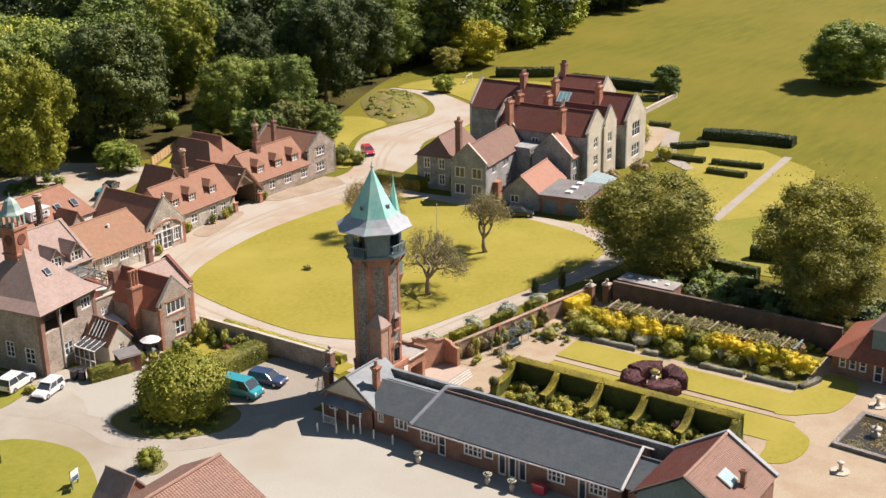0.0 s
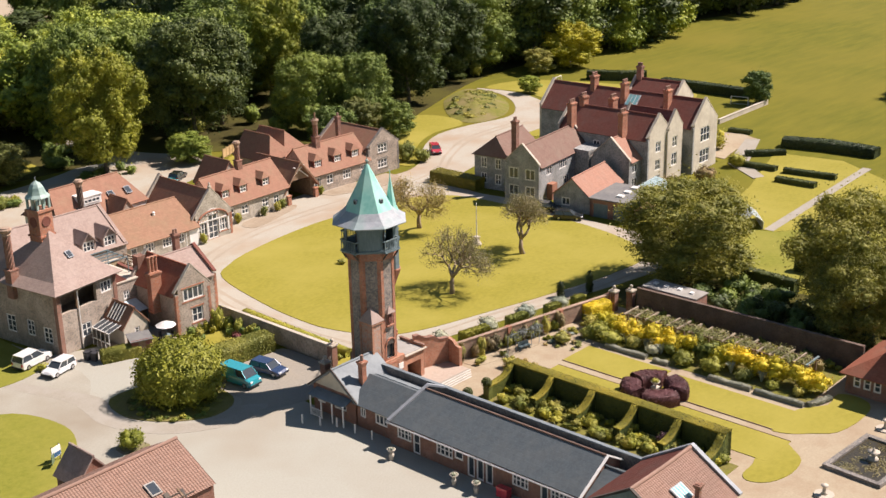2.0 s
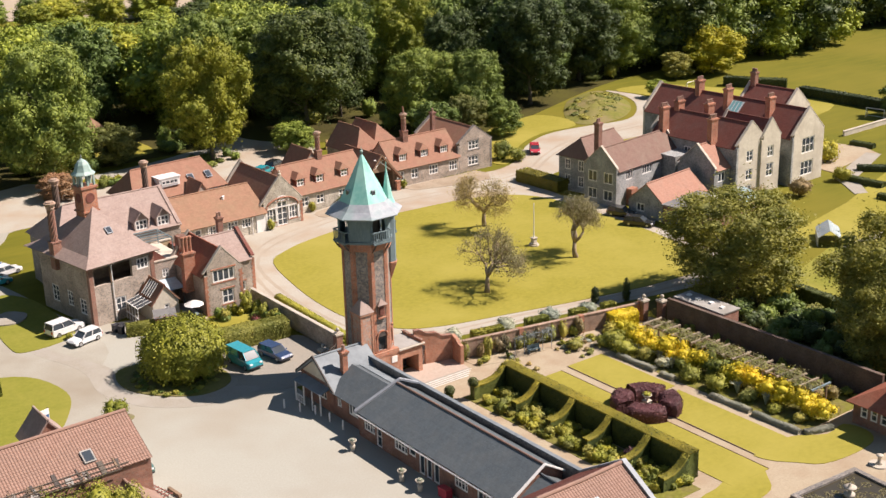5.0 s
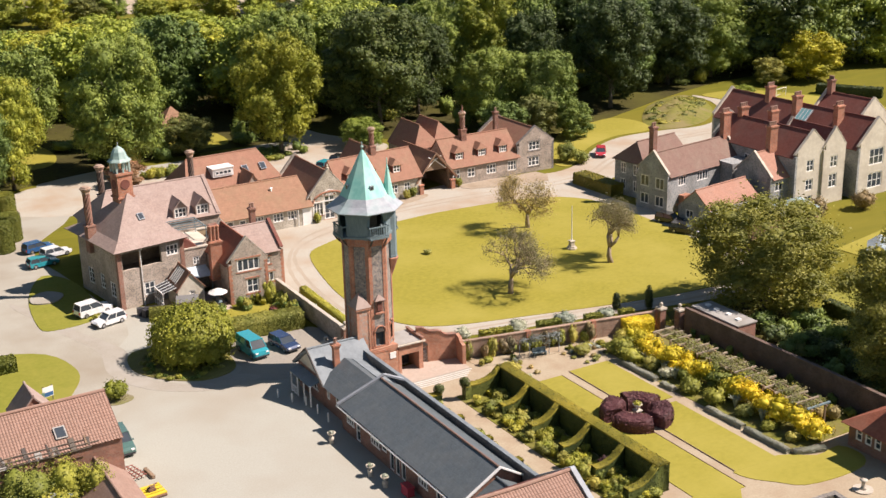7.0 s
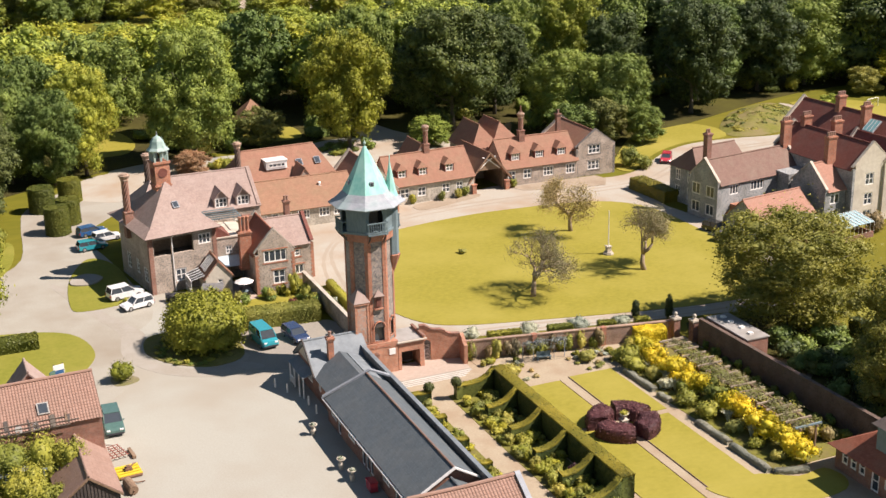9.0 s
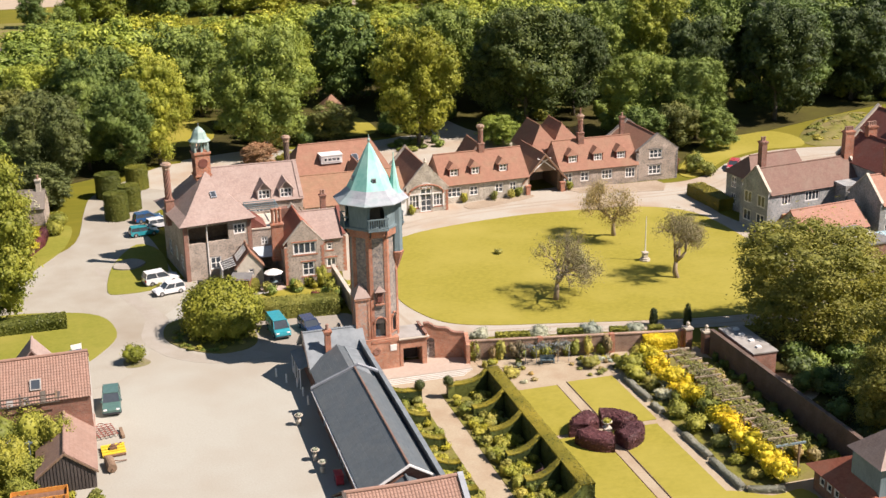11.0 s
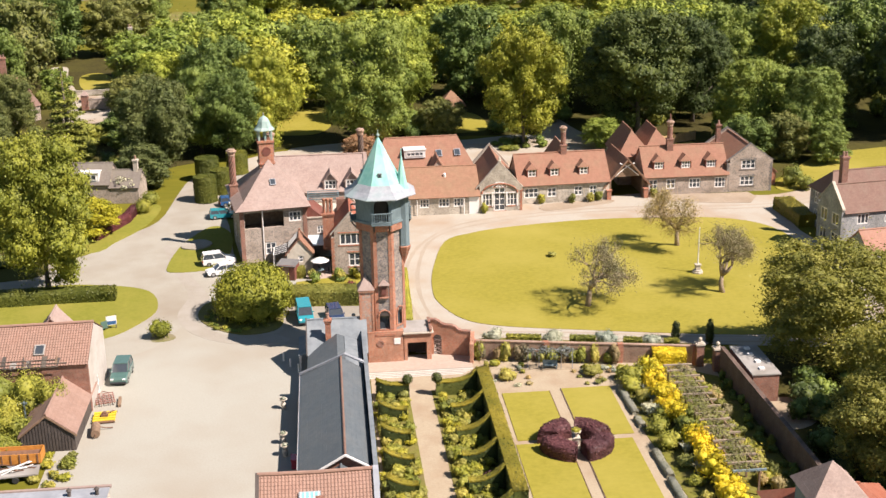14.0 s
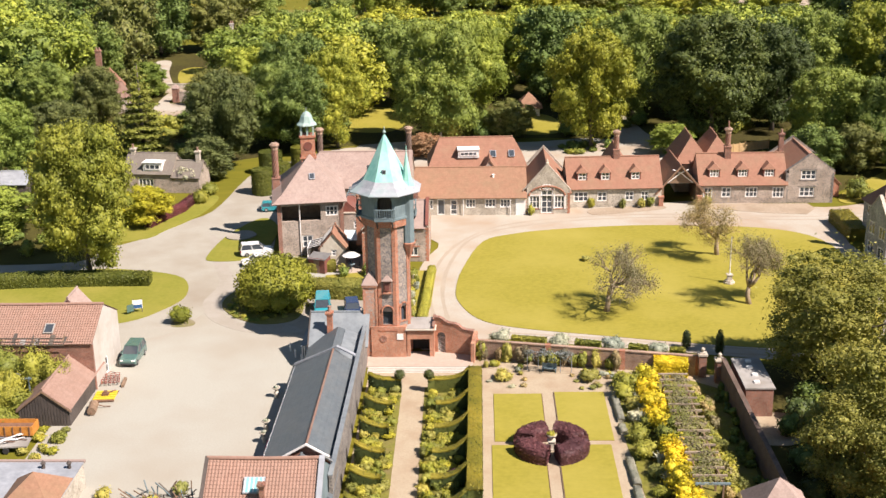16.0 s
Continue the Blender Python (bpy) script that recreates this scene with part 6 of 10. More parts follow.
for px in (0.4, 4.7):
    for py in (3.1, 7.5):
        part("terrace_post", Geo().box(px, px + 0.1, py, py + 0.1, 5.35, 7.2), GREY_WOOD, link)
part("terrace_lean_to", Geo().slab([(0.3, -2.6, 2.5), (3.2, -2.6, 2.5), (3.2, -0.05, 3.2), (0.3, -0.05, 3.2)], 0.06), solid("pale_blue_sheet", (0.45, 0.55, 0.6), 0.35), link, "pale blue sheeted porch roof")
for px in (0.35, 3.05):
    part("lean_to_post", Geo().box(px, px + 0.1, -2.55, -2.45, 0, 2.5), GREY_WOOD, link)
part("link_gable", Geo().add([(-0.05, 0.2, 5.6), (2.6, 0.2, 5.6), (0.6, 0.2, 7.3), (-0.05, 5.0, 5.6), (2.6, 5.0, 5.6), (0.6, 5.0, 7.3)], [(0, 1, 2), (5, 4, 3), (0, 3, 4, 1), (1, 4, 5, 2), (2, 5, 3, 0)]), TILE_DARK, link)
part("chimney_breast", Geo().box(4.4, 5.6, 0.5, 1.6, 0, 8.0), BRICK_OLD, link)
lean = wing("lean_to", "tiled lean-to with a glazed roof strip and porch", -9.4, 31.9, 90, 4.1, 3.4, 2.6, 4.6, TILE, RENDER, left=[(1.5, 1.2, 0.7, 0.9, 1, 2)], category="shed")
part("glazing", Geo().slab([(1.2, 3.2, 2.95), (3.4, 3.2, 2.95), (3.4, 1.95, 4.42), (1.2, 1.95, 4.42)], 0.05), GLASS, lean)
for x in (1.2, 1.75, 2.3, 2.85, 3.4):
    part("glazing_bar", Geo().tube([(x, 3.25, 2.97), (x, 1.95, 4.5)], 0.055, 4), WHITE, lean)
part("porch_roof", Geo().slab([(0.4, 5.2, 2.2), (3.8, 5.2, 2.2), (3.8, 3.4, 2.7), (0.4, 3.4, 2.7)], 0.04), GLASS, lean)
for x in (0.4, 1.25, 2.1, 2.95, 3.8):
    part("porch_bar", Geo().tube([(x, 5.2, 0), (x, 5.2, 2.22), (x, 3.4, 2.74)], 0.05, 4), WHITE, lean)
for z in (0.9, 2.18):
    part("porch_rail", Geo().box(0.35, 3.85, 5.15, 5.25, z, z + 0.1), WHITE, lean)
log = thing("loggia_wall", "ochre stone courtyard wall with round arches", "wall", 0, 0)
g = Geo()
wall_into(g, (-9.0, 46.5), (-3.2, 46.5), 0.4, 5.0, [(0.8, 2.2, 0, 2.6), (3.4, 4.8, 0, 2.6)])
part("wall", g, OCHRE, log)
for s in (1.5, 4.1):
    part("arch_head", Geo().tube([(-9.0 + s + 0.75 * math.cos(a), 46.48, 2.6 + 0.75 * math.sin(a)) for a in np.linspace(0, math.pi, 11)], 0.14, 6), BRICK, log)
    part("arch_void", Geo().prism([(0.68 * math.cos(a), 0.68 * math.sin(a)) for a in np.linspace(0, math.pi, 11)], 0, 0.03), DARK_WOOD, log).matrix_basis = Matrix(((1, 0, 0, -9.0 + s), (0, 0, -1, 46.49), (0, 1, 0, 2.6), (0, 0, 0, 1)))
part("coping", Geo().box(-9.1, -3.1, 46.42, 46.98, 5.0, 5.15), STONE, log)
brick_wall("courtyard_wall", "brick courtyard wall of the coach house", (-3.0, 41.0), (-3.0, 54.8), 4.2, FLINT, 0.4, capm=TILE_DARK, h1=5.0)

frm = thing("pergola", "bare weathered timber pergola over a narrow yard", "pergola", -1.7, 48.5)
for y in (-4.2, -2.1, 0.0, 2.1, 4.2):
    part("truss", Geo().tube([(-1.5, y, 3.5), (0, y, 5.2), (1.5, y, 3.5)], 0.09, 4).tube([(-1.5, y, 3.5), (1.5, y, 3.5)], 0.08, 4), OAK, frm)
    for x in (-1.5, 1.5):
        part("post", Geo().tube([(x, y, 0), (x, y, 3.55)], 0.09, 5), OAK, frm)
for x, z in ((-1.5, 3.55), (0, 5.25), (1.5, 3.55), (-0.75, 4.4), (0.75, 4.4)):
    part("purlin", Geo().tube([(x, -4.5, z), (x, 4.5, z)], 0.08, 4), OAK, frm)

# ---- manor house ----
front = wing("manor_block", "two-storey flint manor block with white mullioned windows", 62.2, 28.6, 8, 17.0, 6.2, 5.9, 8.9, TILE_BROWN, FLINT_SHADE_BLUE,
             left=[(0.7, 3.5, 1.8, 1.8, 2, 1), (3.7, 3.5, 1.8, 1.8, 2, 1), (0.7, 0.8, 1.8, 1.7, 2, 1), (3.7, 0.8, 1.8, 1.7, 2, 1)],
             front=[(2.4, 3.9, 1.8, 1.5, 3, 1), (6.6, 3.9, 2.6, 1.5, 4, 1), (8.0, 1.0, 2.0, 1.6, 3, 1), (3.4, 1.0, 1.2, 1.4, 2, 1)], cope=STONE, raise_gable=0.3, category="house")
part("oil_tank", Geo().box(2.6, 4.2, -1.0, 0.0, 0, 2.6), BRICK, front)
back = wing("manor_hipped_wing", "tiled manor wing with a hipped end", 64.2, 36.4, 8, 10.0, 6.4, 5.9, 8.6, TILE_BROWN, FLINT_SHADE_BLUE, hip0=1.5, category="house",
            left=[(1.2, 3.5, 1.2, 1.8, 2, 2), (3.9, 3.5, 1.2, 1.8, 2, 2), (1.2, 0.9, 1.2, 1.8, 2, 2), (3.9, 0.9, 1.2, 1.8, 2, 2)])
chimney(back, 0.6, -1.0, 6.0, 11.9, 0.9, 0.9, 2, BRICK_OLD)
low = wing("manor_kitchen", "single-storey tiled kitchen wing with ivy", 62.3, 18.8, 8, 11.0, 6.4, 2.7, 5.4, TILE_ORANGE, FLINT_SHADE_BLUE, left=[(1.4, 0.9, 1.5, 1.3, 2, 1)], category="house")
wing("manor_stair_wing", "gabled flint wing with a tiled roof", 74.8, 20.2, 5, 5.0, 7.0, 5.4, 8.7, TILE_ORANGE, FLINT_SHADE_BLUE, cope=STONE, raise_gable=0.2, front=[(1.0, 3.2, 1.8, 1.5, 2, 1), (1.0, 0.9, 1.8, 1.5, 2, 1)], category="house")
flat = thing("garage_block", "low brick garage block with a dark flat roof", "building", 62.8, 11.2, 0, 8)
g = Geo()
wall_into(g, (0, 0), (9, 0), 0.3, 2.8)
wall_into(g, (9, 0), (9, 7.4), 0.3, 2.8)
wall_into(g, (9, 7.4), (0, 7.4), 0.3, 2.8)
wall_into(g, (0, 7.4), (0, 0), 0.3, 2.8, [(0.6, 3.0, 0, 2.2), (3.9, 6.3, 0, 2.2)])
for y in (1.1, 4.4):
    part("garage_door", Geo().box(0.12, 0.18, y, y + 2.4, 0, 2.2), GREY_WOOD, flat, "grey boarded garage door")
part("wall", g, BRICK_OLD, flat)
part("roof", Geo().box(-0.2, 9.2, -0.2, 7.6, 2.8, 3.0), FELT, flat)
for x in (2, 4.5, 7):
    part("roof_light", Geo().box(x, x + 1.0, 3.0, 4.0, 3.0, 3.25), WHITE, flat)
part("link_block", Geo().box(74.0, 80.0, 27.5, 33.0, 0, 6.2), FLINT_SHADE_BLUE, thing("manor_link", "flat-roofed flint link with mullioned windows", "building"))
# here and on the main range, blue flint paints shade onto the west wall
big1 = wing("manor_west_range", "three-storey manor range with twin rendered gables", 86.0, 19.6, 92, 17.5, 7.2, 8.3, 11.6, TILE_DARK, RENDER, cope=STONE, raise_gable=0.3, category="house", backmat=FLINT_SHADE_BLUE,
            left=[(2.4, 5.6, 1.6, 1.8, 2, 2), (2.4, 2.6, 1.6, 1.8, 2, 2), (2.4, 0.3, 1.6, 1.5, 2, 1)],
            back=[(3.0, 5.2, 1.4, 1.7, 2, 2), (7.0, 5.2, 1.4, 1.7, 2, 2), (13.0, 5.2, 1.4, 1.7, 2, 2), (13.0, 1.8, 1.4, 1.7, 2, 2)])
wing("manor_bay_gable", "narrow rendered manor gable", 89.3, 19.4, 92, 9.0, 4.8, 8.6, 11.5, TILE_DARK, RENDER, cope=STONE, raise_gable=0.3, category="house",
             left=[(1.5, 5.6, 1.6, 1.8, 2, 2), (1.4, 2.4, 1.8, 2.2, 2, 2)])
big2 = wing("manor_main_range", "tall manor range with a long red-tiled roof", 99.6, 18.8, 93, 31.0, 8.6, 8.0, 12.0, TILE_DARK, RENDER, cope=STONE, raise_gable=0.35, category="house", backmat=FLINT_SHADE_BLUE,
            left=[(2.6, 4.9, 3.4, 2.6, 3, 2), (2.6, 1.2, 3.4, 2.4, 3, 2)], back=[(26, 5.5, 1.4, 1.8, 2, 2), (22, 5.5, 1.4, 1.8, 2, 2)], front=[(3, 5, 1.6, 2, 2, 2), (8, 5, 1.6, 2, 2, 2), (13, 5, 1.6, 2, 2, 2)])
big_light = skylight(big2, (13.0, 6.4, 10.75), 2.2, 2.2, -math.atan2(4.1, 4.5))
big_light.children[0].data.materials[0] = TURQUOISE
for i in range(4):
    part("glazing_bar", Geo().box(-1.1 + i * 0.7, -1.02 + i * 0.7, -1.1, 1.1, 0.13, 0.18), WHITE, big_light)
far = wing("manor_far_wing", "tiled manor wing beyond the main roof", 112, 31.0, 95, 10.0, 8.0, 8.0, 11.4, TILE_DARK, RENDER, cope=STONE, raise_gable=0.3, category="house")
chimney(far, 9.0, 4.0, 9, 13.6, 1.0, 1.0, 3, BRICK_OLD)
for wg, pts in ((big1, ((14.6, 7.4, 12.7), (4.6, 7.6, 12.4), (10.5, 1.2, 12.9), (15.0, 3.2, 13.0))), (big2, ((15.0, 5.8, 13.6), (22.0, 4.5, 13.9), (6.5, 5.9, 13.4)))):
    for x, y, z in pts:
        chimney(wg, x, y, 6.5, z, 0.9, 1.5, 4, BRICK)

# ---- hedges and clipped shapes ----
def hedge_mesh(name, pts, width, material, size=0.09, dense=55, rnd=0.18, closed_ends=True, rng=None):
    """A clipped hedge swept along pts of (x, y, height): a solid core under a skin of small leaves."""
    rng = rng or LEAVES
    pts = [Vector(p) for p in pts]
    secs = []
    for i, p in enumerate(pts):
        d = pts[min(i + 1, len(pts) - 1)] - pts[max(i - 1, 0)]
        d = Vector((d.x, d.y, 0)).normalized()
        s = Vector((-d.y, d.x, 0))
        w, h, r = width / 2, p.z, min(rnd, width * 0.4, p.z * 0.4)
        prof = [(-w, 0), (-w * 1.02, h * 0.5), (-w, h - r), (-w + 0.3 * r, h - 0.3 * r), (-w + r, h), (w - r, h), (w - 0.3 * r, h - 0.3 * r), (w, h - r), (w * 1.02, h * 0.5), (w, 0)]
        secs.append([np.array((p.x + s.x * u, p.y + s.y * u, v)) for u, v in prof])
    S = np.array(secs)
    n, k = S.shape[:2]
    quads = []
    for i in range(n - 1):
        for j in range(k - 1):
            quads.append((S[i, j], S[i + 1, j], S[i + 1, j + 1], S[i, j + 1]))
    if closed_ends:
        for q, sgn in ((S[0], 1), (S[-1], -1)):
            for j in range(4):
                quads.append((q[j], q[j + 1], q[k - 2 - j], q[k - 1 - j]))
    Q = np.array(quads)
    area = np.linalg.norm(np.cross(Q[:, 1] - Q[:, 0], Q[:, 3] - Q[:, 0]), axis=1) + 1e-4
    cnt = max(40, int(area.sum() * dense))
    pk = rng.choice(len(Q), cnt, p=area / area.sum())
    u, v = rng.random((cnt, 1)), rng.random((cnt, 1))
    q = Q[pk]
    pos = q[:, 0] * (1 - u) * (1 - v) + q[:, 1] * u * (1 - v) + q[:, 2] * u * v + q[:, 3] * (1 - u) * v
    nn = np.cross(q[:, 1] - q[:, 0], q[:, 3] - q[:, 0])
    nn /= np.linalg.norm(nn, axis=1)[:, None] + 1e-9
    ctr = S.reshape(-1, 3).mean(0)
    pos = pos + nn * rng.normal(0, 0.035, (cnt, 1))
    nn = nn + rng.normal(0, 0.3, (cnt, 3))
    nn /= np.linalg.norm(nn, axis=1)[:, None]
    a = np.cross(nn, rng.normal(size=(cnt, 3)))
    a /= np.linalg.norm(a, axis=1)[:, None]
    b = np.cross(nn, a)
    s = size * rng.uniform(0.6, 1.4, (cnt, 1))
    V = np.stack([pos - a * s, pos - b * s * 0.6, pos + a * s, pos + b * s * 0.6], 1).reshape(-1, 3)
    F = np.arange(4 * cnt).reshape(-1, 4)
    ax = S[:, [0, -1]].mean(1, keepdims=True)
    C = (S - ax) * np.array([0.97, 0.97, 0.985]) + ax
    base = len(V)
    CV = C.reshape(-1, 3)
    cf = [(base + i * k + j, base + (i + 1) * k + j, base + (i + 1) * k + j + 1, base + i * k + j + 1) for i in range(n - 1) for j in range(k - 1)]
    for i in (0, n - 1):
        cf += [(base + i * k + j, base + i * k + j + 1, base + i * k + k - 2 - j, base + i * k + k - 1 - j) for j in range(4)]
    allF = np.concatenate([F, np.array(cf)])
    me = bpy.data.meshes.new(name)
    allV = np.concatenate([V, CV])
    me.vertices.add(len(allV))
    me.vertices.foreach_set("co", allV.astype(np.float32).ravel())
    me.loops.add(allF.size)
    me.loops.foreach_set("vertex_index", allF.astype(np.int32).ravel())
    me.polygons.add(len(allF))
    me.polygons.foreach_set("loop_start", (np.arange(len(allF)) * 4).astype(np.int32))
    me.update(calc_edges=True)
    me.validate()
    me.materials.append(material)
    return me


def hedge(label, pts, width, material, size=0.1, dense=45, name="hedge", group="", rnd=0.18):
    return single(name, hedge_mesh(name, pts, width, material, size, dense, rnd), material, label, "hedge", group=group)


def shrub(name, label, blobs, count, size, material, category="shrub", core=0.85, spread=0.1, x=0, y=0, group=""):
    return single(name, leaf_mesh(name, blobs, count, size, material, core, 0.2, spread=spread), material, label, category, pose(x, y, 0), group=group)


R = random.Random(3)


def clump(x, y, r, h, label, material, count=260, size=0.14, name="shrub", lobes=6, category="shrub"):
    """An uneven bush: lobes of unlike size over a low heart, with shoots that stand out of it."""
    rng = random.Random(round(x * 91.7 + y * 37.3, 3))
    bl = [(0, 0, h * 0.42, r * 0.66, r * 0.66, h * 0.46)]
    for i in range(lobes + 3):
        a, q = i * 2.4 + rng.uniform(-0.5, 0.5), r * rng.uniform(0.2, 0.5)
        k = rng.uniform(0.26, 0.5)
        bl.append((q * math.cos(a), q * math.sin(a), h * rng.uniform(0.32, 0.68), r * k, r * k * rng.uniform(0.8, 1.2), h * rng.uniform(0.18, 0.34)))
    return shrub(name, label, bl, int(count * 1.5), size * 0.85, material, category, 0.88, 0.17, x, y)


# tall clipped hedge with swept buttresses between the garden walks: shade painted dark into the yew sides, sunlight
# golden into the clipped tops
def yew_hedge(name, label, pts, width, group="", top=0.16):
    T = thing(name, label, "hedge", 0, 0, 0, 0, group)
    part("body", hedge_mesh("body", pts, width, HEDGE_DARK, 0.085, 45, 0.04), HEDGE_DARK, T, "yew sides with shade put into their dark leaf colour")
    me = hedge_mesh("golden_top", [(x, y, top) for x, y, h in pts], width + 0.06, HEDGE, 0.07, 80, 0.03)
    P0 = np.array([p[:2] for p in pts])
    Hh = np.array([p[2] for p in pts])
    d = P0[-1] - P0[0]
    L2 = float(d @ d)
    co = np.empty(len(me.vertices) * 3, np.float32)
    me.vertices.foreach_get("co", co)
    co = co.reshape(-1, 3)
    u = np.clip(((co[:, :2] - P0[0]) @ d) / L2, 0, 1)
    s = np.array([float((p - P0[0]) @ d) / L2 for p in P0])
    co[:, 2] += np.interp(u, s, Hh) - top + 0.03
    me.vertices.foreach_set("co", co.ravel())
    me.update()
    part("golden_top", me, HEDGE, T, "clipped top with sunlight put into its golden leaf colour")
    return T


yew_hedge("tall_hedge", "tall clipped yew hedge with a top in sunlit gold", [(8.3, y, 2.75) for y in np.linspace(-9.3, -35.3, 10)], 1.3)
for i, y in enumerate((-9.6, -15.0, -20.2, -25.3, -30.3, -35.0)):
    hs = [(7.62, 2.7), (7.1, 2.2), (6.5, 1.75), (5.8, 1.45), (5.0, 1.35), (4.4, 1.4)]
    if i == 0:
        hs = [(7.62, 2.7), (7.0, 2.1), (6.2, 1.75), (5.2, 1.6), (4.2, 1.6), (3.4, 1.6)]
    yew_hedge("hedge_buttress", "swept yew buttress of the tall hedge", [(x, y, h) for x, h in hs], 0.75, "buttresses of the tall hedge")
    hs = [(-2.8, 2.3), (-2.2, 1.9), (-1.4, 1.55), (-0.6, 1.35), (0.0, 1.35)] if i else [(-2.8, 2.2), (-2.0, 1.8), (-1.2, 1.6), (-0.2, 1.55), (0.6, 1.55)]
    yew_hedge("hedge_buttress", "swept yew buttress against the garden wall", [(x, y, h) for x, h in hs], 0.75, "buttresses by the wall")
for x, y in ((0.45, -9.6), (3.5, -9.6)):
    shrub("topiary_ball", "clipped round yew ball on the hedge end", [(0, 0, 1.95, 0.55, 0.55, 0.52)], 420, 0.08, HEDGE_DARK, "topiary", 0.95, 0.03, x, y)
for q in range(4):
    a0 = q * math.pi / 2 + 0.16
    ring = [(15.5 + 2.55 * math.cos(a), -22.6 + 2.55 * math.sin(a), 1.45) for a in np.linspace(a0, a0 + math.pi / 2 - 0.32, 8)]
    hedge("clipped purple-leaved hedge forming a ring", ring, 2.1, LEAF_PURPLE, 0.1, 75, "purple_hedge", "purple ring hedges", 0.45)
urn = thing("stone_urn", "pale stone urn on a pedestal inside the purple ring", "urn", 15.5, -22.7)
part("pedestal", Geo().box(-0.4, 0.4, -0.4, 0.4, 0, 0.2).box(-0.3, 0.3, -0.3, 0.3, 0.2, 0.9).box(-0.38, 0.38, -0.38, 0.38, 0.9, 1.0), STONE, urn)
part("bowl", Geo().lathe([(0.12, 1.0), (0.1, 1.15), (0.42, 1.45), (0.5, 1.6), (0.46, 1.62), (0.3, 1.5)], n=14), STONE, urn, smooth=True)
part("plant", leaf_mesh("plant", [(0, 0, 1.65, 0.4, 0.4, 0.2)], 90, 0.12, LEAF_LIGHT), LEAF_LIGHT, urn)

for i in range(26):
    x, y = R.uniform(9.6, 26), R.uniform(-8.6, -5.0)
    if 14.2 < x < 18.2:
        continue
    clump(x, y - (x - 9) * 0.06, R.uniform(0.25, 0.6), R.uniform(0.2, 0.7), "low dry plant in the gravel border", R.choice([LEAF_TAN, LEAF_GREY, LEAF_OLIVE, LEAF_BROWN]), 90, 0.09, "border_plant", 4)
# golden shrubs, lavender and pergola on the east side
for i, y in enumerate(np.linspace(-9.5, -35.0, 13)):
    x = 26.0 + 0.05 * i + R.uniform(-0.25, 0.25)
    bl = [(R.uniform(-0.7, 0.7), R.uniform(-1.3, 1.3), R.uniform(0.7, 2.2), R.uniform(0.55, 0.9), R.uniform(0.55, 0.9), R.uniform(0.45, 0.7)) for _ in range(11)]
    shrub("golden_shrub", "golden-yellow flowering shrub in the border", bl, 1300, 0.12, LEAF_YELLOW if i not in (6,) else LEAF_MID, "shrub", 0.8, 0.15, x, float(y), "golden shrub row")
hedge("clipped golden hedge block", [(27.4, -5.2, 2.0), (29.0, -5.45, 2.1), (30.9, -5.7, 2.0)], 2.2, LEAF_YELLOW, 0.12, 60, "golden_hedge", rnd=0.4)
for i, (y0, y1) in enumerate(((-11.5, -17), (-18, -19.8), (-25, -30), (-30.5, -36))):
    hedge("low grey lavender edging", [(22.55 + 0.03 * k, y0 + (y1 - y0) * k / 5, 0.5 + 0.08 * math.sin(k * 2.1)) for k in range(6)], 0.75, LEAF_LAV, 0.08, 60, "lavender", "lavender edging", 0.2)
hedge("low grey lavender edging", [(23, -36.3, 0.5), (24.5, -36.9, 0.55), (26, -37.3, 0.5)], 0.75, LEAF_LAV, 0.08, 60, "lavender", "lavender edging", 0.2)
for x, y, r, h, m in ((23.9, -21.0, 1.5, 1.9, LEAF_LIGHT), (24.0, -24.3, 1.6, 2.0, LEAF_LIGHT), (23.6, -11.5, 1.7, 2.0, LEAF_MID), (24.3, -9.2, 1.9, 2.2, LEAF_MID), (23.4, -8.4, 1.2, 1.4, LEAF_MID), (24.2, -14.2, 1.2, 1.5, LEAF_OLIVE), (24.2, -16.8, 1.1, 1.3, LEAF_GREY), (24.6, -28.0, 1.1, 1.3, LEAF_OLIVE), (24.6, -31.5, 1.0, 1.0, LEAF_MID), (24.8, -34.4, 0.9, 1.0, LEAF_OLIVE), (25.2, -18.6, 1.2, 1.7, LEAF_MID), (26.0, -7.2, 1.5, 1.8, LEAF_OLIVE)):
    clump(x, y, r, h, "rounded leafy border shrub", m, int(420 * r), 0.13, "border_shrub")
PERGOLA_WOOD = plain("weathered_timber", (0.24, 0.19, 0.13), (0.36, 0.29, 0.21), 3.0, 0.5)
for x, y in ((24.9, -12.8), (25.0, -15.4), (24.7, -17.6), (25.2, -26.2), (25.3, -29.8)):
    T = thing("spiky_plant", "clump of long pale green sword leaves", "plant", x, y, 0.06, 0, "spiky plants in the border")
    for k in range(26):
        a, q = k * 2.4, R.uniform(0.5, 1.0)
        c, d = math.cos(a), math.sin(a)
        part("leaf", Geo().add([(c * 0.05 - d * 0.05, d * 0.05 + c * 0.05, 0), (c * 0.05 + d * 0.05, d * 0.05 - c * 0.05, 0), (c * 0.5 * q + d * 0.05, d * 0.5 * q - c * 0.05, 1.0), (c * 0.5 * q - d * 0.05, d * 0.5 * q + c * 0.05, 1.0), (c * 1.0 * q, d * 1.0 * q, 1.25)], [(0, 1, 2, 3), (3, 2, 4)]), LEAF_GREY, T)
perg = thing("pergola", "long flat pergola matted with brown and green climbers", "pergola", 0, 0)
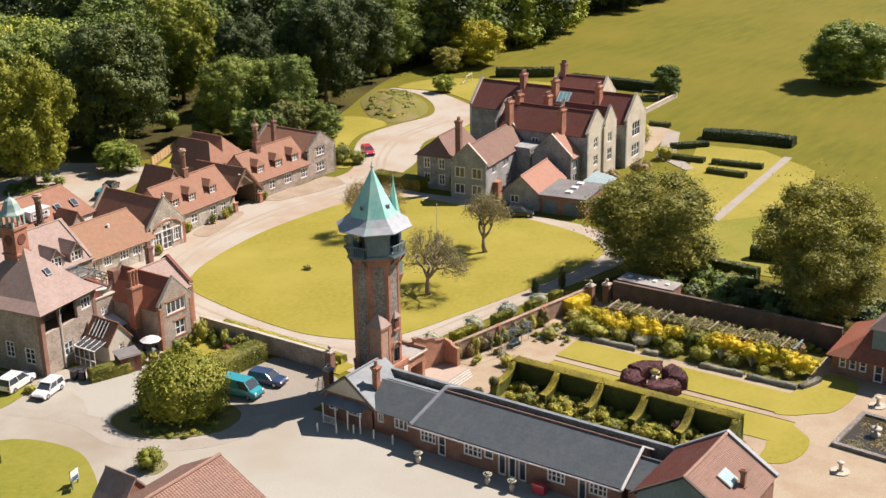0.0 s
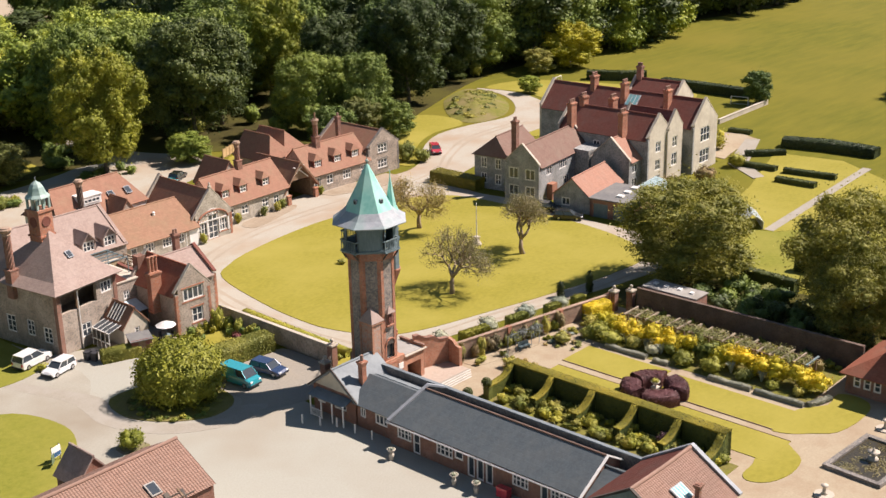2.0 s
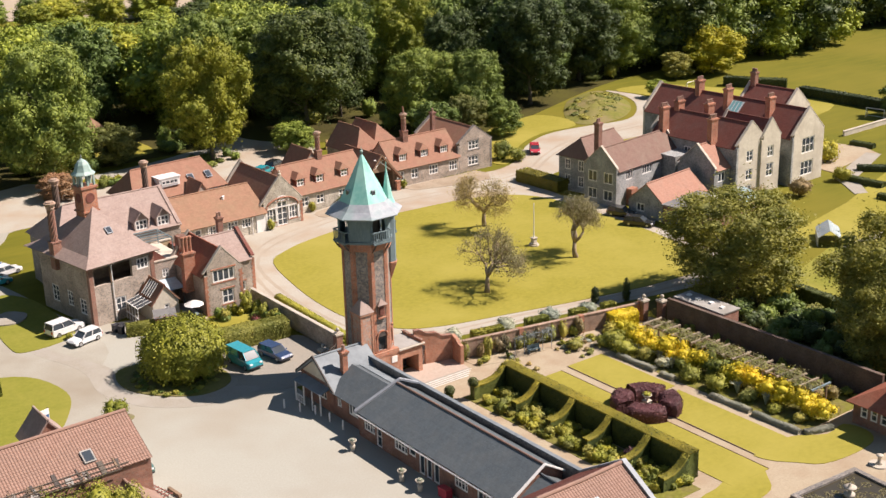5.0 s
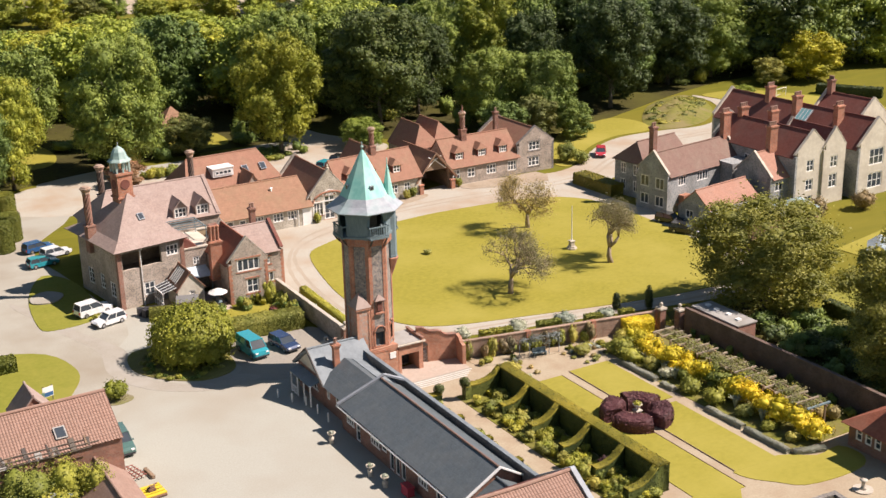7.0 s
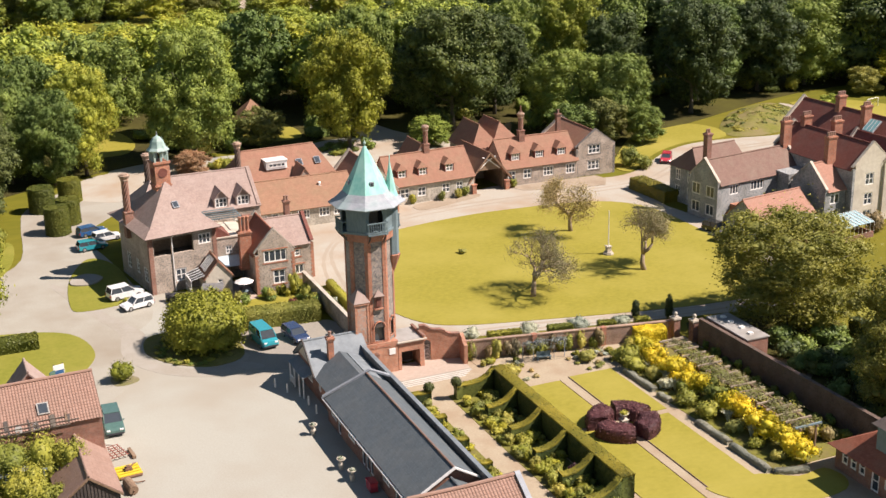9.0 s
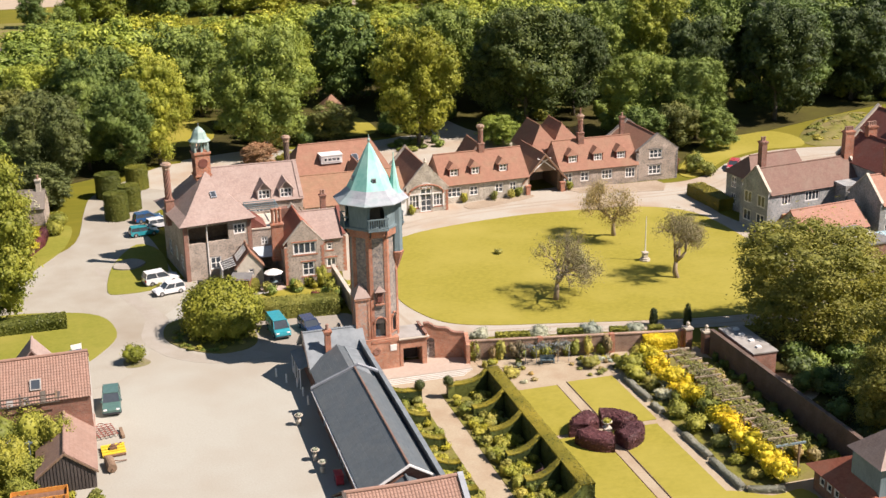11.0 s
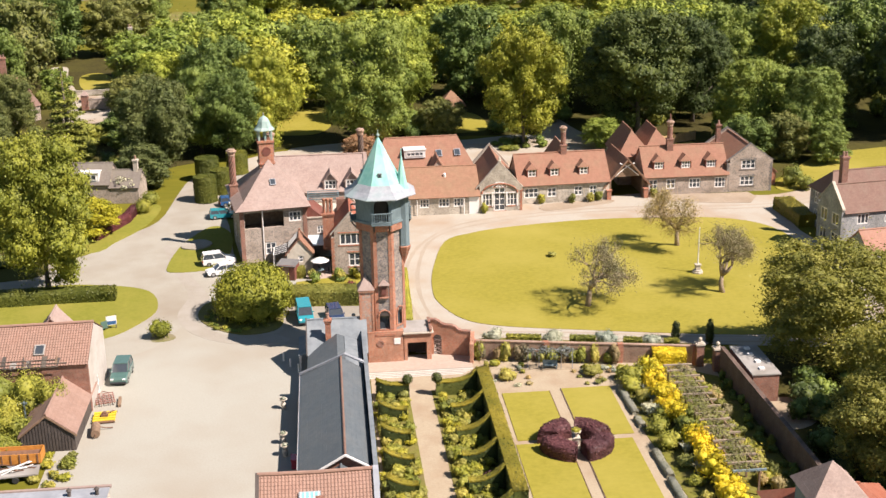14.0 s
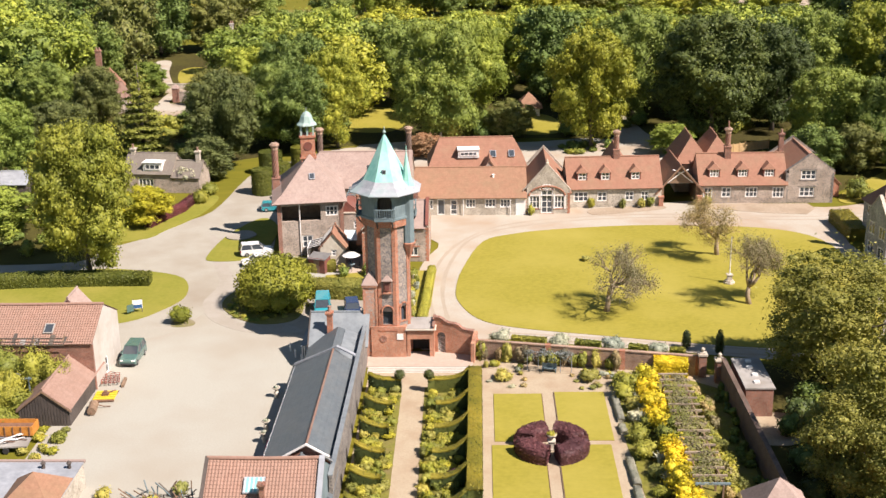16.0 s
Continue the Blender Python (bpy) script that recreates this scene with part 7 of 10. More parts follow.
for x in (27.5, 29.4):
    for i, y in enumerate(np.linspace(-11.2, -33.9, 8)):
        part("post", Geo().box(x - 0.08, x + 0.08, y - 0.08, y + 0.08, 0, 2.3), OAK, perg)
    part("rail", Geo().box(x - 0.07, x + 0.07, -34.2, -10.8, 2.3, 2.45), OAK, perg)
for y in np.linspace(-11.0, -33.9, 17):
    part("beam", Geo().box(27.0, 30.0, y - 0.09, y + 0.09, 2.45, 2.62), GREY_WOOD if y < -33 else PERGOLA_WOOD, perg)
for m, n, c, lab in ((LEAF_TAN, 60, 4200, "matted dry brown climbing stems"), (LEAF_OLIVE, 34, 3000, "olive-green climber growth")):
    part("climber", leaf_mesh("climber", [(R.uniform(27.4, 29.5), R.uniform(-33.6, -11.2), R.uniform(2.45, 2.7), R.uniform(0.4, 0.9), R.uniform(0.4, 0.9), R.uniform(0.12, 0.3)) for _ in range(n)], c, 0.1, m, 0.0, 0.8, spread=0.35), m, perg, lab)
for i in range(26):
    clump(R.uniform(32.8, 33.9), R.uniform(-35, -10), R.uniform(0.4, 0.7), R.uniform(0.5, 1.4), "shaded plant at the foot of the garden wall", R.choice([LEAF_MID, LEAF_DARK]), 200, 0.13, "border_plant", 5)
for i in range(44):
    clump(R.uniform(29.9, 31.6), R.uniform(-34, -11), R.uniform(0.6, 1.1), R.uniform(1.0, 2.0), "olive-green shrub beside the pergola", R.choice([LEAF_LIGHT, LEAF_OLIVE, LEAF_TAN, LEAF_OLIVE]), 200, 0.12, "border_plant", 5)
# mixed planting in the two long borders
for x0, x1, n, nm in ((-2.8, 0.1, 130, "border plants by the wall"), (3.6, 7.3, 150, "border plants by the hedge")):
    for i in range(n):
        f = i / n
        x, y = R.uniform(x0, x1), -10.4 - 25.5 * f + R.uniform(-0.6, 0.6)
        m = R.choice([LEAF_LIGHT, LEAF_OLIVE, LEAF_LIME, LEAF_LIGHT, LEAF_OLIVE, LEAF_LIME, LEAF_MID, LEAF_DULL])
        o = clump(x, y, R.uniform(0.5, 0.95), R.uniform(0.5, 1.3), "leafy herbaceous border plant", m, 210, 0.105, "border_plant", 5)
        tagged(o, group=nm)
clump(6.4, -29.5, 1.0, 1.7, "bare purplish shrub in the border", LEAF_PURPLE, 500, 0.1, "purple_shrub")
# shrubs along the north wall
for x, y, r, h in ((11.2, 3.9, 1.5, 1.7), (17.8, 2.1, 1.6, 1.9), (23.6, 0.8, 1.6, 1.9), (28.4, -0.4, 1.5, 1.8)):
    clump(x, y, r, h, "pale grey-flowered shrub beside the drive", LEAF_GREY, 900, 0.11, "grey_shrub", 8)
for x0, y0, x1, y1 in ((12.4, 1.7, 16.2, 0.9), (19.4, 0.4, 22.2, -0.2), (25.2, -0.9, 27.2, -1.4), (29.6, -1.8, 31.2, -2.2)):
    hedge("low clipped box hedge along the wall", [(x0, y0, 1.7), (x1, y1, 1.7)], 1.1, LEAF_LIGHT, 0.1, 50, "low_hedge", "low hedges on the wall")
for i in range(40):
    x = R.uniform(8.6, 31.5)
    y = -0.9 - (x - 8.3) * 0.2026 - R.uniform(0.15, 0.4)
    if 17 < x < 27 and i % 4:
        continue
    h = R.uniform(1.2, 2.7)
    clump(x, y, R.uniform(0.5, 0.9), h, "climbing shrub against the brick wall", R.choice([LEAF_OLIVE, LEAF_MID, LEAF_LIGHT, LEAF_BROWN]), 230, 0.12, "wall_shrub", 6)
for i in range(34):
    x = R.uniform(9.2, 29)
    y = -1.4 - (x - 8.3) * 0.2026 - R.uniform(0.8, 2.6)
    if 13.5 < x < 18.5:
        continue
    clump(x, y, R.uniform(0.3, 0.8), R.uniform(0.3, 1.0), "small border plant before the wall", R.choice([LEAF_OLIVE, LEAF_MID, LEAF_LIGHT, LEAF_GREY]), 120, 0.1, "border_plant", 4)
clump(11.3, -6.6, 1.3, 1.3, "low spreading garden shrub", LEAF_OLIVE, 420, 0.12, "garden_shrub")
clump(20.4, -6.9, 1.4, 1.4, "low spreading garden shrub", LEAF_OLIVE, 420, 0.12, "garden_shrub")
seat = thing("arbour", "thin metal rose arbour with a bench", "arbour", 16.2, -5.0, 0, -10)
g = Geo()
for x in (-2.4, -1.2, 1.2, 2.4):
    g.tube([(x, 0.5, 0), (x, 0.5, 2.1), (x * 0.8, 0.2, 2.5), (x * 0.5, -0.6, 2.6)], 0.04, 5)
g.tube([(-2.4, 0.5, 2.1), (0, 0.8, 2.2), (2.4, 0.5, 2.1)], 0.04, 5)
part("frame", g, LEAD, seat)
part("climber", leaf_mesh("climber", [(R.uniform(-2.4, 2.4), R.uniform(-0.5, 0.8), R.uniform(1.9, 2.6), 0.45, 0.35, 0.25) for _ in range(24)], 1500, 0.08, LEAF_LAV, 0.0, 0.4, spread=0.5), LEAF_LAV, seat, "pale lilac climber")
part("bench", Geo().box(-0.8, 0.8, 0.2, 0.6, 0.4, 0.47).box(-0.8, 0.8, 0.6, 0.66, 0.47, 0.95).box(-0.75, -0.65, 0.2, 0.6, 0, 0.4).box(0.65, 0.75, 0.2, 0.6, 0, 0.4), GREY_WOOD, seat)
for x, y, h in ((32.0, 1.9, 2.2), (35.3, -0.2, 3.1)):
    shrub("yew_column", "narrow clipped columnar yew", [(0, 0, h * 0.3, 0.5, 0.5, h * 0.3), (0, 0, h * 0.6, 0.46, 0.46, h * 0.38)], 700, 0.09, HEDGE_DARK, "topiary", 0.95, 0.04, x, y)
for i in range(16):
    clump(R.uniform(-0.1, 0.8), 10 + i * 1.15, R.uniform(0.4, 0.75), R.uniform(0.6, 1.5), "mixed shrub against the flint wall", R.choice([LEAF_OLIVE, LEAF_MID, LEAF_GREY, LEAF_LIGHT]), 220, 0.12, "wall_shrub", 5)
for i in range(12):
    clump(R.uniform(-2.6, -1.5), 19.5 + i * 0.8, R.uniform(0.5, 1.0), R.uniform(1.0, 2.4), "tall shrub against the flint wall", R.choice([LEAF_MID, LEAF_DARK, LEAF_LIGHT]), 260, 0.12, "wall_shrub", 6)
# hedge strips by the flint wall and cars
hedge("clipped hedge along the drive", [(1.9 + (y - 9.5) * 0.03, y, 1.0) for y in np.linspace(28.5, 9.5, 8)], 1.1, LEAF_LIGHT, 0.1, 50, "low_hedge", rnd=0.3)
hedge("clipped garden hedge behind the parked cars", [(-12.8, 19.6, 2.2), (-8, 19.2, 2.3), (-2.2, 18.6, 2.2)], 2.6, LEAF_DULL, 0.12, 50, "garden_hedge", rnd=0.5)
for i in range(22):
    clump(R.uniform(-10, -1.8), (R.uniform(20.6, 22.2) if i % 2 else R.uniform(26.6, 28.6)), R.uniform(0.5, 1.1), R.uniform(0.6, 1.8), "leafy cottage garden shrub", R.choice([LEAF_MID, LEAF_LIGHT, LEAF_OLIVE, LEAF_DARK]), 240, 0.13, "garden_shrub")
clump(-4.4, 21.5, 0.9, 2.3, "orange-leaved shrub in the cottage garden", LEAF_RED, 300, 0.12, "orange_shrub")
clump(-2.6, 27.5, 1.0, 3.4, "ivy climbing the cottage corner", LEAF_LIGHT, 500, 0.12, "ivy")
bl = [(4.0 * math.cos(i * 2.4) * math.sqrt((i + 0.5) / 16) * 0.75, 4.0 * math.sin(i * 2.4) * math.sqrt((i + 0.5) / 16) * 0.75, 3.4 + 1.5 * (1 - (i + 0.5) / 16), 1.9, 1.9, 1.7) for i in range(16)]
bl += [(3.2 * math.cos(a), 3.2 * math.sin(a), z, 1.6, 1.6, 1.6) for a in np.linspace(0, 5.6, 10) for z in (1.7, 3.2)]
bush = thing("round_bush", "great rounded evergreen bush on the grass island", "bush", -16.6, 16.2)
part("stem", trunk_geo(random.Random(9), 3.0, 0.35, 6, 2.2, 0.3), BARK, bush)
part("foliage", leaf_mesh("foliage", bl, 21000, 0.165, LEAF_LIME, 0.86, 0.1, spread=0.15), LEAF_LIME, bush, "yellow-green leaves")
for i in range(40):
    a = i * 2.39996
    q = R.uniform(0.72, 0.95)
    clump(-18.0 + 4.6 * q * math.cos(a), 15.6 + 5.2 * q * math.sin(a), R.uniform(0.35, 0.75), R.uniform(0.25, 0.6), "low ground-cover plant on the grass island", R.choice([LEAF_DARK, LEAF_OLIVE, LEAF_LIGHT, HEDGE_GREEN]), 150, 0.1, "ground_cover", 4)
clump(-27.0, 10.3, 1.7, 2.4, "small rounded bush at the yard's edge", LEAF_LIME, 900, 0.13, "small_bush", 8)
clump(-22.5, 33.8, 0.9, 1.0, "low bush by the wall", LEAF_LIGHT, 250, 0.12, "small_bush")
hedge("clipped hedge by the house", [(-17, 30.5, 1.5), (-13, 29.0, 1.6), (-10.5, 29.5, 1.5)], 1.6, LEAF_DULL, 0.1, 50, "garden_hedge", rnd=0.4)
def drum_mesh(r, h, count, size):
    """A clipped yew drum: leaves over an upright cylinder with a softened rim, round a solid core."""
    rng = np.random.default_rng(17)
    g = Geo().lathe([(r * 0.97, 0), (r * 0.99, h * 0.5), (r * 0.97, h * 0.9), (r * 0.88, h * 0.985), (0.05, h)], n=18)
    for _ in range(count):
        an = rng.uniform(0, 2 * math.pi)
        if rng.random() < 0.74:
            n, p = Vector((math.cos(an), math.sin(an), 0)), Vector((r * math.cos(an), r * math.sin(an), rng.uniform(0, h * 0.96)))
        else:
            q = r * math.sqrt(rng.random())
            n, p = Vector((0, 0, 1)), Vector((q * math.cos(an), q * math.sin(an), h - 0.3 * max(0, q / r - 0.8)))
        n = (n + Vector(rng.normal(0, 0.3, 3))).normalized()
        a = n.orthogonal().normalized()
        a = Matrix.Rotation(rng.uniform(0, 6.28), 3, n) @ a
        b, s = n.cross(a), size * rng.uniform(0.6, 1.4)
        p = p + n * rng.normal(0.02, 0.04)
        g.add([p - a * s, p + a * s * 0.7 - b * s * 0.7, p + a * s * 0.7 + b * s * 0.7], [(0, 1, 2)])
    me = bpy.data.meshes.new("topiary_drum")
    me.from_pydata(g.v, [], g.f)
    me.materials.append(HEDGE_GREEN)
    return me


DRUM = drum_mesh(1.8, 4.2, 3200, 0.13)
for x, y, s, sz in ((-26.6, 68.3, 1.0, 1.0), (-24.4, 73.0, 0.95, 0.95), (-27.4, 81.5, 1.1, 0.95), (-22.6, 85.5, 1.0, 0.9)):
    o = single("topiary_drum", DRUM, HEDGE_GREEN, "clipped cylindrical yew beside the track", "topiary", pose(x, y, 0), "clipped yew drums")
    o.scale = (s, s, sz)
hedge("field hedge behind the round lawn", [(-56, 23.0, 1.7), (-50, 23.8, 1.9), (-41, 24.3, 1.8), (-34.3, 24.4, 1.6)], 2.2, HEDGE_GREEN, 0.14, 40, "field_hedge", rnd=0.5)
hedge("clipped hedge beside the drive", [(62.2, 50.5, 1.9), (62.6, 40.8, 1.9)], 3.0, HEDGE, 0.12, 40, "drive_hedge", rnd=0.3)
hedge("long dark clipped hedge at the field's edge", [(146, 79, 2.0), (150, 72, 2.0), (153.0, 67.5, 2.0)], 2.4, HEDGE_DARK, 0.18, 22, "long_hedge")
hedge("long dark clipped hedge at the field's edge", [(149, 60.5, 2.0), (149.3, 50, 2.0), (149.2, 39, 2.0)], 2.4, HEDGE_DARK, 0.18, 22, "long_hedge")
hedge("rounded hedge row beside the field", [(117.5, 15.2, 1.7), (119.5, 7, 1.9), (120.0, -1.4, 1.7)], 3.2, HEDGE_DARK, 0.16, 26, "field_hedge", rnd=0.8)
for pts in ([(95.9, 5.3, 0.9), (96.2, -1.5, 0.9)], [(100.9, 15.3, 0.9), (101.3, 8.1, 0.9)], [(101.4, 6.7, 0.9), (102.6, -2.0, 0.9)], [(121.0, 28.2, 0.8), (121.7, 23.9, 0.8)], [(52.2, -12.6, 1.7), (51.6, -20.6, 1.7)], [(59.2, -16.6, 1.8), (60.4, -23, 1.8)], [(107, 17, 1.0), (112, 12, 1.0)]):
    hedge("low dark hedge in the manor garden", [(*pts[0][:2], pts[0][2]), ((pts[0][0] + pts[1][0]) / 2, (pts[0][1] + pts[1][1]) / 2, pts[0][2]), (*pts[1][:2], pts[1][2])], 1.4, HEDGE_DARK, 0.14, 30, "manor_hedge", "manor garden hedges")
for x, y, r, h, m in ((108, 24, 3.0, 4.0, LEAF_LIME), (100, 15, 2.0, 2.6, LEAF_LIGHT), (88, 14, 2.2, 3.0, LEAF_BROWN), (80, 15.5, 2.0, 3.2, LEAF_BROWN), (63, 50.5, 1.5, 2.0, LEAF_MID), (64.3, 36.5, 0.8, 3.2, LEAF_MID), (68.3, 63, 2.4, 3.8, LEAF_MID), (69.5, 60.2, 1.8, 2.4, LEAF_LIGHT), (66, 18.0, 1.2, 2.6, LEAF_MID)):
    clump(x, y, r, h, "garden shrub beside the manor", m, int(420 * r), 0.18, "garden_shrub", 8)
for x, y, m in ((26.2, 58.6, LEAF_LIGHT), (35.4, 58.9, LEAF_LIGHT), (16.8, 54.9, LEAF_MID), (44.5, 59.8, LEAF_MID), (34.0, 58.4, LEAF_OLIVE), (31.0, 58.3, LEAF_OLIVE)):
    clump(x, y, 0.8, 1.7, "climbing plant by the cottage wall", m, 320, 0.13, "wall_plant")

# ---- trees ----
def crown_lobes(rng, Rr, H, z0, n, lobe, top, gaps=0.12, twigs=7):
    """An egg-shaped crown, widest below its middle: boughs over it, some left out, each broken into small uneven clumps, round a solid heart."""
    out = [(0, 0, z0 + H * 0.46, Rr * 0.55, Rr * 0.55, H * 0.36)]
    for k in range(n):
        u = -0.9 + 1.86 * (k + 0.5) / n
        if rng.random() < gaps and u < 0.7:
            continue
        ring = math.sqrt(max(0.0, 1 - min(1.0, abs(u)) ** (2.4 if u < 0 else 2.0 / top)))
        an = k * 2.39996 + rng.uniform(-0.35, 0.35)
        far = rng.uniform(0.6, 0.86)
        s = Rr * lobe * rng.uniform(0.75, 1.3) * (0.65 + 0.35 * ring)
        c = Vector((Rr * ring * far * math.cos(an), Rr * ring * far * math.sin(an), z0 + H * (0.46 + 0.45 * u * rng.uniform(0.9, 1.05))))
        out.append((*c, s * 0.86, s * 0.86, s * 0.7))
        away = Vector((math.cos(an) * (0.3 + ring), math.sin(an) * (0.3 + ring), 0.45 + 0.5 * u))
        for _ in range(twigs):
            d = (Vector((rng.gauss(0, 1), rng.gauss(0, 1), rng.gauss(0, 0.8))) + away * 0.9).normalized() * s * rng.uniform(0.7, 1.12)
            q = s * rng.uniform(0.2, 0.46)
            out.append((c.x + d.x, c.y + d.y, c.z + d.z * 0.8, q, q, q * rng.uniform(0.55, 0.85)))
    return out


def crown_mesh(blobs, count, size, material, nrng, spread=0.1, core=0.86, ragged=0.32):
    """Leaves over the outward faces of the lobes alone, each turned mostly outwards, so that every lobe has a lit and a shaded side."""
    B = np.array(blobs, float)
    area = B[:, 3] * B[:, 4] + B[:, 3] * B[:, 5] + B[:, 4] * B[:, 5]
    tries = int(count * 2.2)
    pick = nrng.choice(len(B), tries, p=area / area.sum())
    n = nrng.normal(size=(tries, 3))
    n /= np.linalg.norm(n, axis=1)[:, None]
    pos = B[pick, :3] + n * B[pick, 3:] * (1 + nrng.normal(0, spread, (tries, 1)))
    free = np.ones(tries, bool)
    for q in B:
        free &= (((pos - q[:3]) / (q[3:] * 0.8)) ** 2).sum(1) > 1
    pos, n, pick = pos[free][:count], n[free][:count], pick[free][:count]
    c = len(pos)
    nn = n / B[pick, 3:] * B[pick, 3:].mean(1)[:, None] + nrng.normal(0, ragged, (c, 3)) + np.array([0, 0, 0.12])
    nn /= np.linalg.norm(nn, axis=1)[:, None]
    a = np.cross(nn, nrng.normal(size=(c, 3)))
    a /= np.linalg.norm(a, axis=1)[:, None]
    b = np.cross(nn, a)
    s = size * nrng.uniform(0.55, 1.4, (c, 1))
    leaf = np.stack([pos - a * s, pos + a * s * 0.7 - b * s * 0.8 + nn * s * 0.15, pos + a * s * 0.7 + b * s * 0.8], 1).reshape(-1, 3)
    bm = bmesh.new()
    bmesh.ops.create_icosphere(bm, subdivisions=1, radius=1)
    sv = np.array([v.co for v in bm.verts])
    sf = np.array([[v.index for v in f.verts] for f in bm.faces])
    bm.free()
    V = np.concatenate([leaf] + [q[:3] + sv * q[3:] * core for q in B])
    F = np.concatenate([np.arange(3 * c).reshape(-1, 3)] + [sf + 3 * c + i * len(sv) for i in range(len(B))]).astype(np.int32)
    me = bpy.data.meshes.new("crown")
    me.vertices.add(len(V))
    me.vertices.foreach_set("co", V.astype(np.float32).ravel())
    me.loops.add(F.size)
    me.loops.foreach_set("vertex_index", F.ravel())
    me.polygons.add(len(F))
    me.polygons.foreach_set("loop_start", (np.arange(len(F)) * 3).astype(np.int32))
    me.update(calc_edges=True)
    me.materials.append(material)
    return me


def make_tree(name, seed, Rr, H, z0, material, lobes, leaves, size, trunk=0.45, top=0.75, spread=0.1, lobe=0.24, gaps=0.12, core=0.8, ragged=0.44, twigs=8):
    rng = random.Random(seed)
    nrng = np.random.default_rng(seed)
    trunk_me = trunk_geo(rng, z0 + H * 0.55, trunk, 7, Rr * 0.8, 0.35).mesh("trunk", BARK, True)
    return trunk_me, crown_mesh(crown_lobes(rng, Rr, H, z0, lobes, lobe, top, gaps, twigs), leaves, size, material, nrng, spread, core, ragged)


def plant(name, label, meshes, x, y, s=1.0, sz=1.0, rot=0.0, group="", material=None, category="tree"):
    T = thing(name, label, category, x, y, 0, rot, group)
    T.scale = (s, s, s * sz)
    for n, me in zip(("trunk", "crown"), meshes):
        ob = new(n, me)
        ob.parent = T
        if n == "crown" and material:
            ob.material_slots[0].link = "OBJECT"
            ob.material_slots[0].material = material
    return T


HERO_KINDS = [make_tree("tree", 21 + i, 8.0, 18.8, 2.0, TREE_MID, (34, 38, 30, 36)[i], 32000, 0.185, gaps=0.2, top=(0.8, 0.65, 0.95, 0.6)[i], lobe=(0.36, 0.32, 0.4, 0.34)[i], spread=0.32) for i in range(4)]
LOW_KIND = make_tree("tree", 33, 8.0, 21.6, -0.6, TREE_MID, 40, 32000, 0.2, top=0.9, gaps=0.05, lobe=0.36, spread=0.3)
WOOD_KINDS = [make_tree("tree", 41 + i, 8.0, 20.0, 0.8, TREE_MID, 26, 14000, 0.25, top=(0.8, 0.65, 0.95)[i], gaps=0.06, lobe=0.36, spread=0.32) for i in range(3)]
FAR_KINDS = [make_tree("tree", 61 + i, 8.0, 19.8, 0.8, TREE_MID, 26, 7000, 0.34, top=(0.8, 0.6, 0.95, 0.7)[i], lobe=0.36, spread=0.32, twigs=4) for i in range(4)]
OLIVE_KINDS = [make_tree("tree", 81 + i, 8.0, 20.0, 1.2, LEAF_OLIVE, 40, 42000, 0.15, spread=0.4, lobe=0.3, top=(0.8, 0.95)[i], core=0.6, gaps=0.15, ragged=0.6, twigs=8) for i in range(2)]
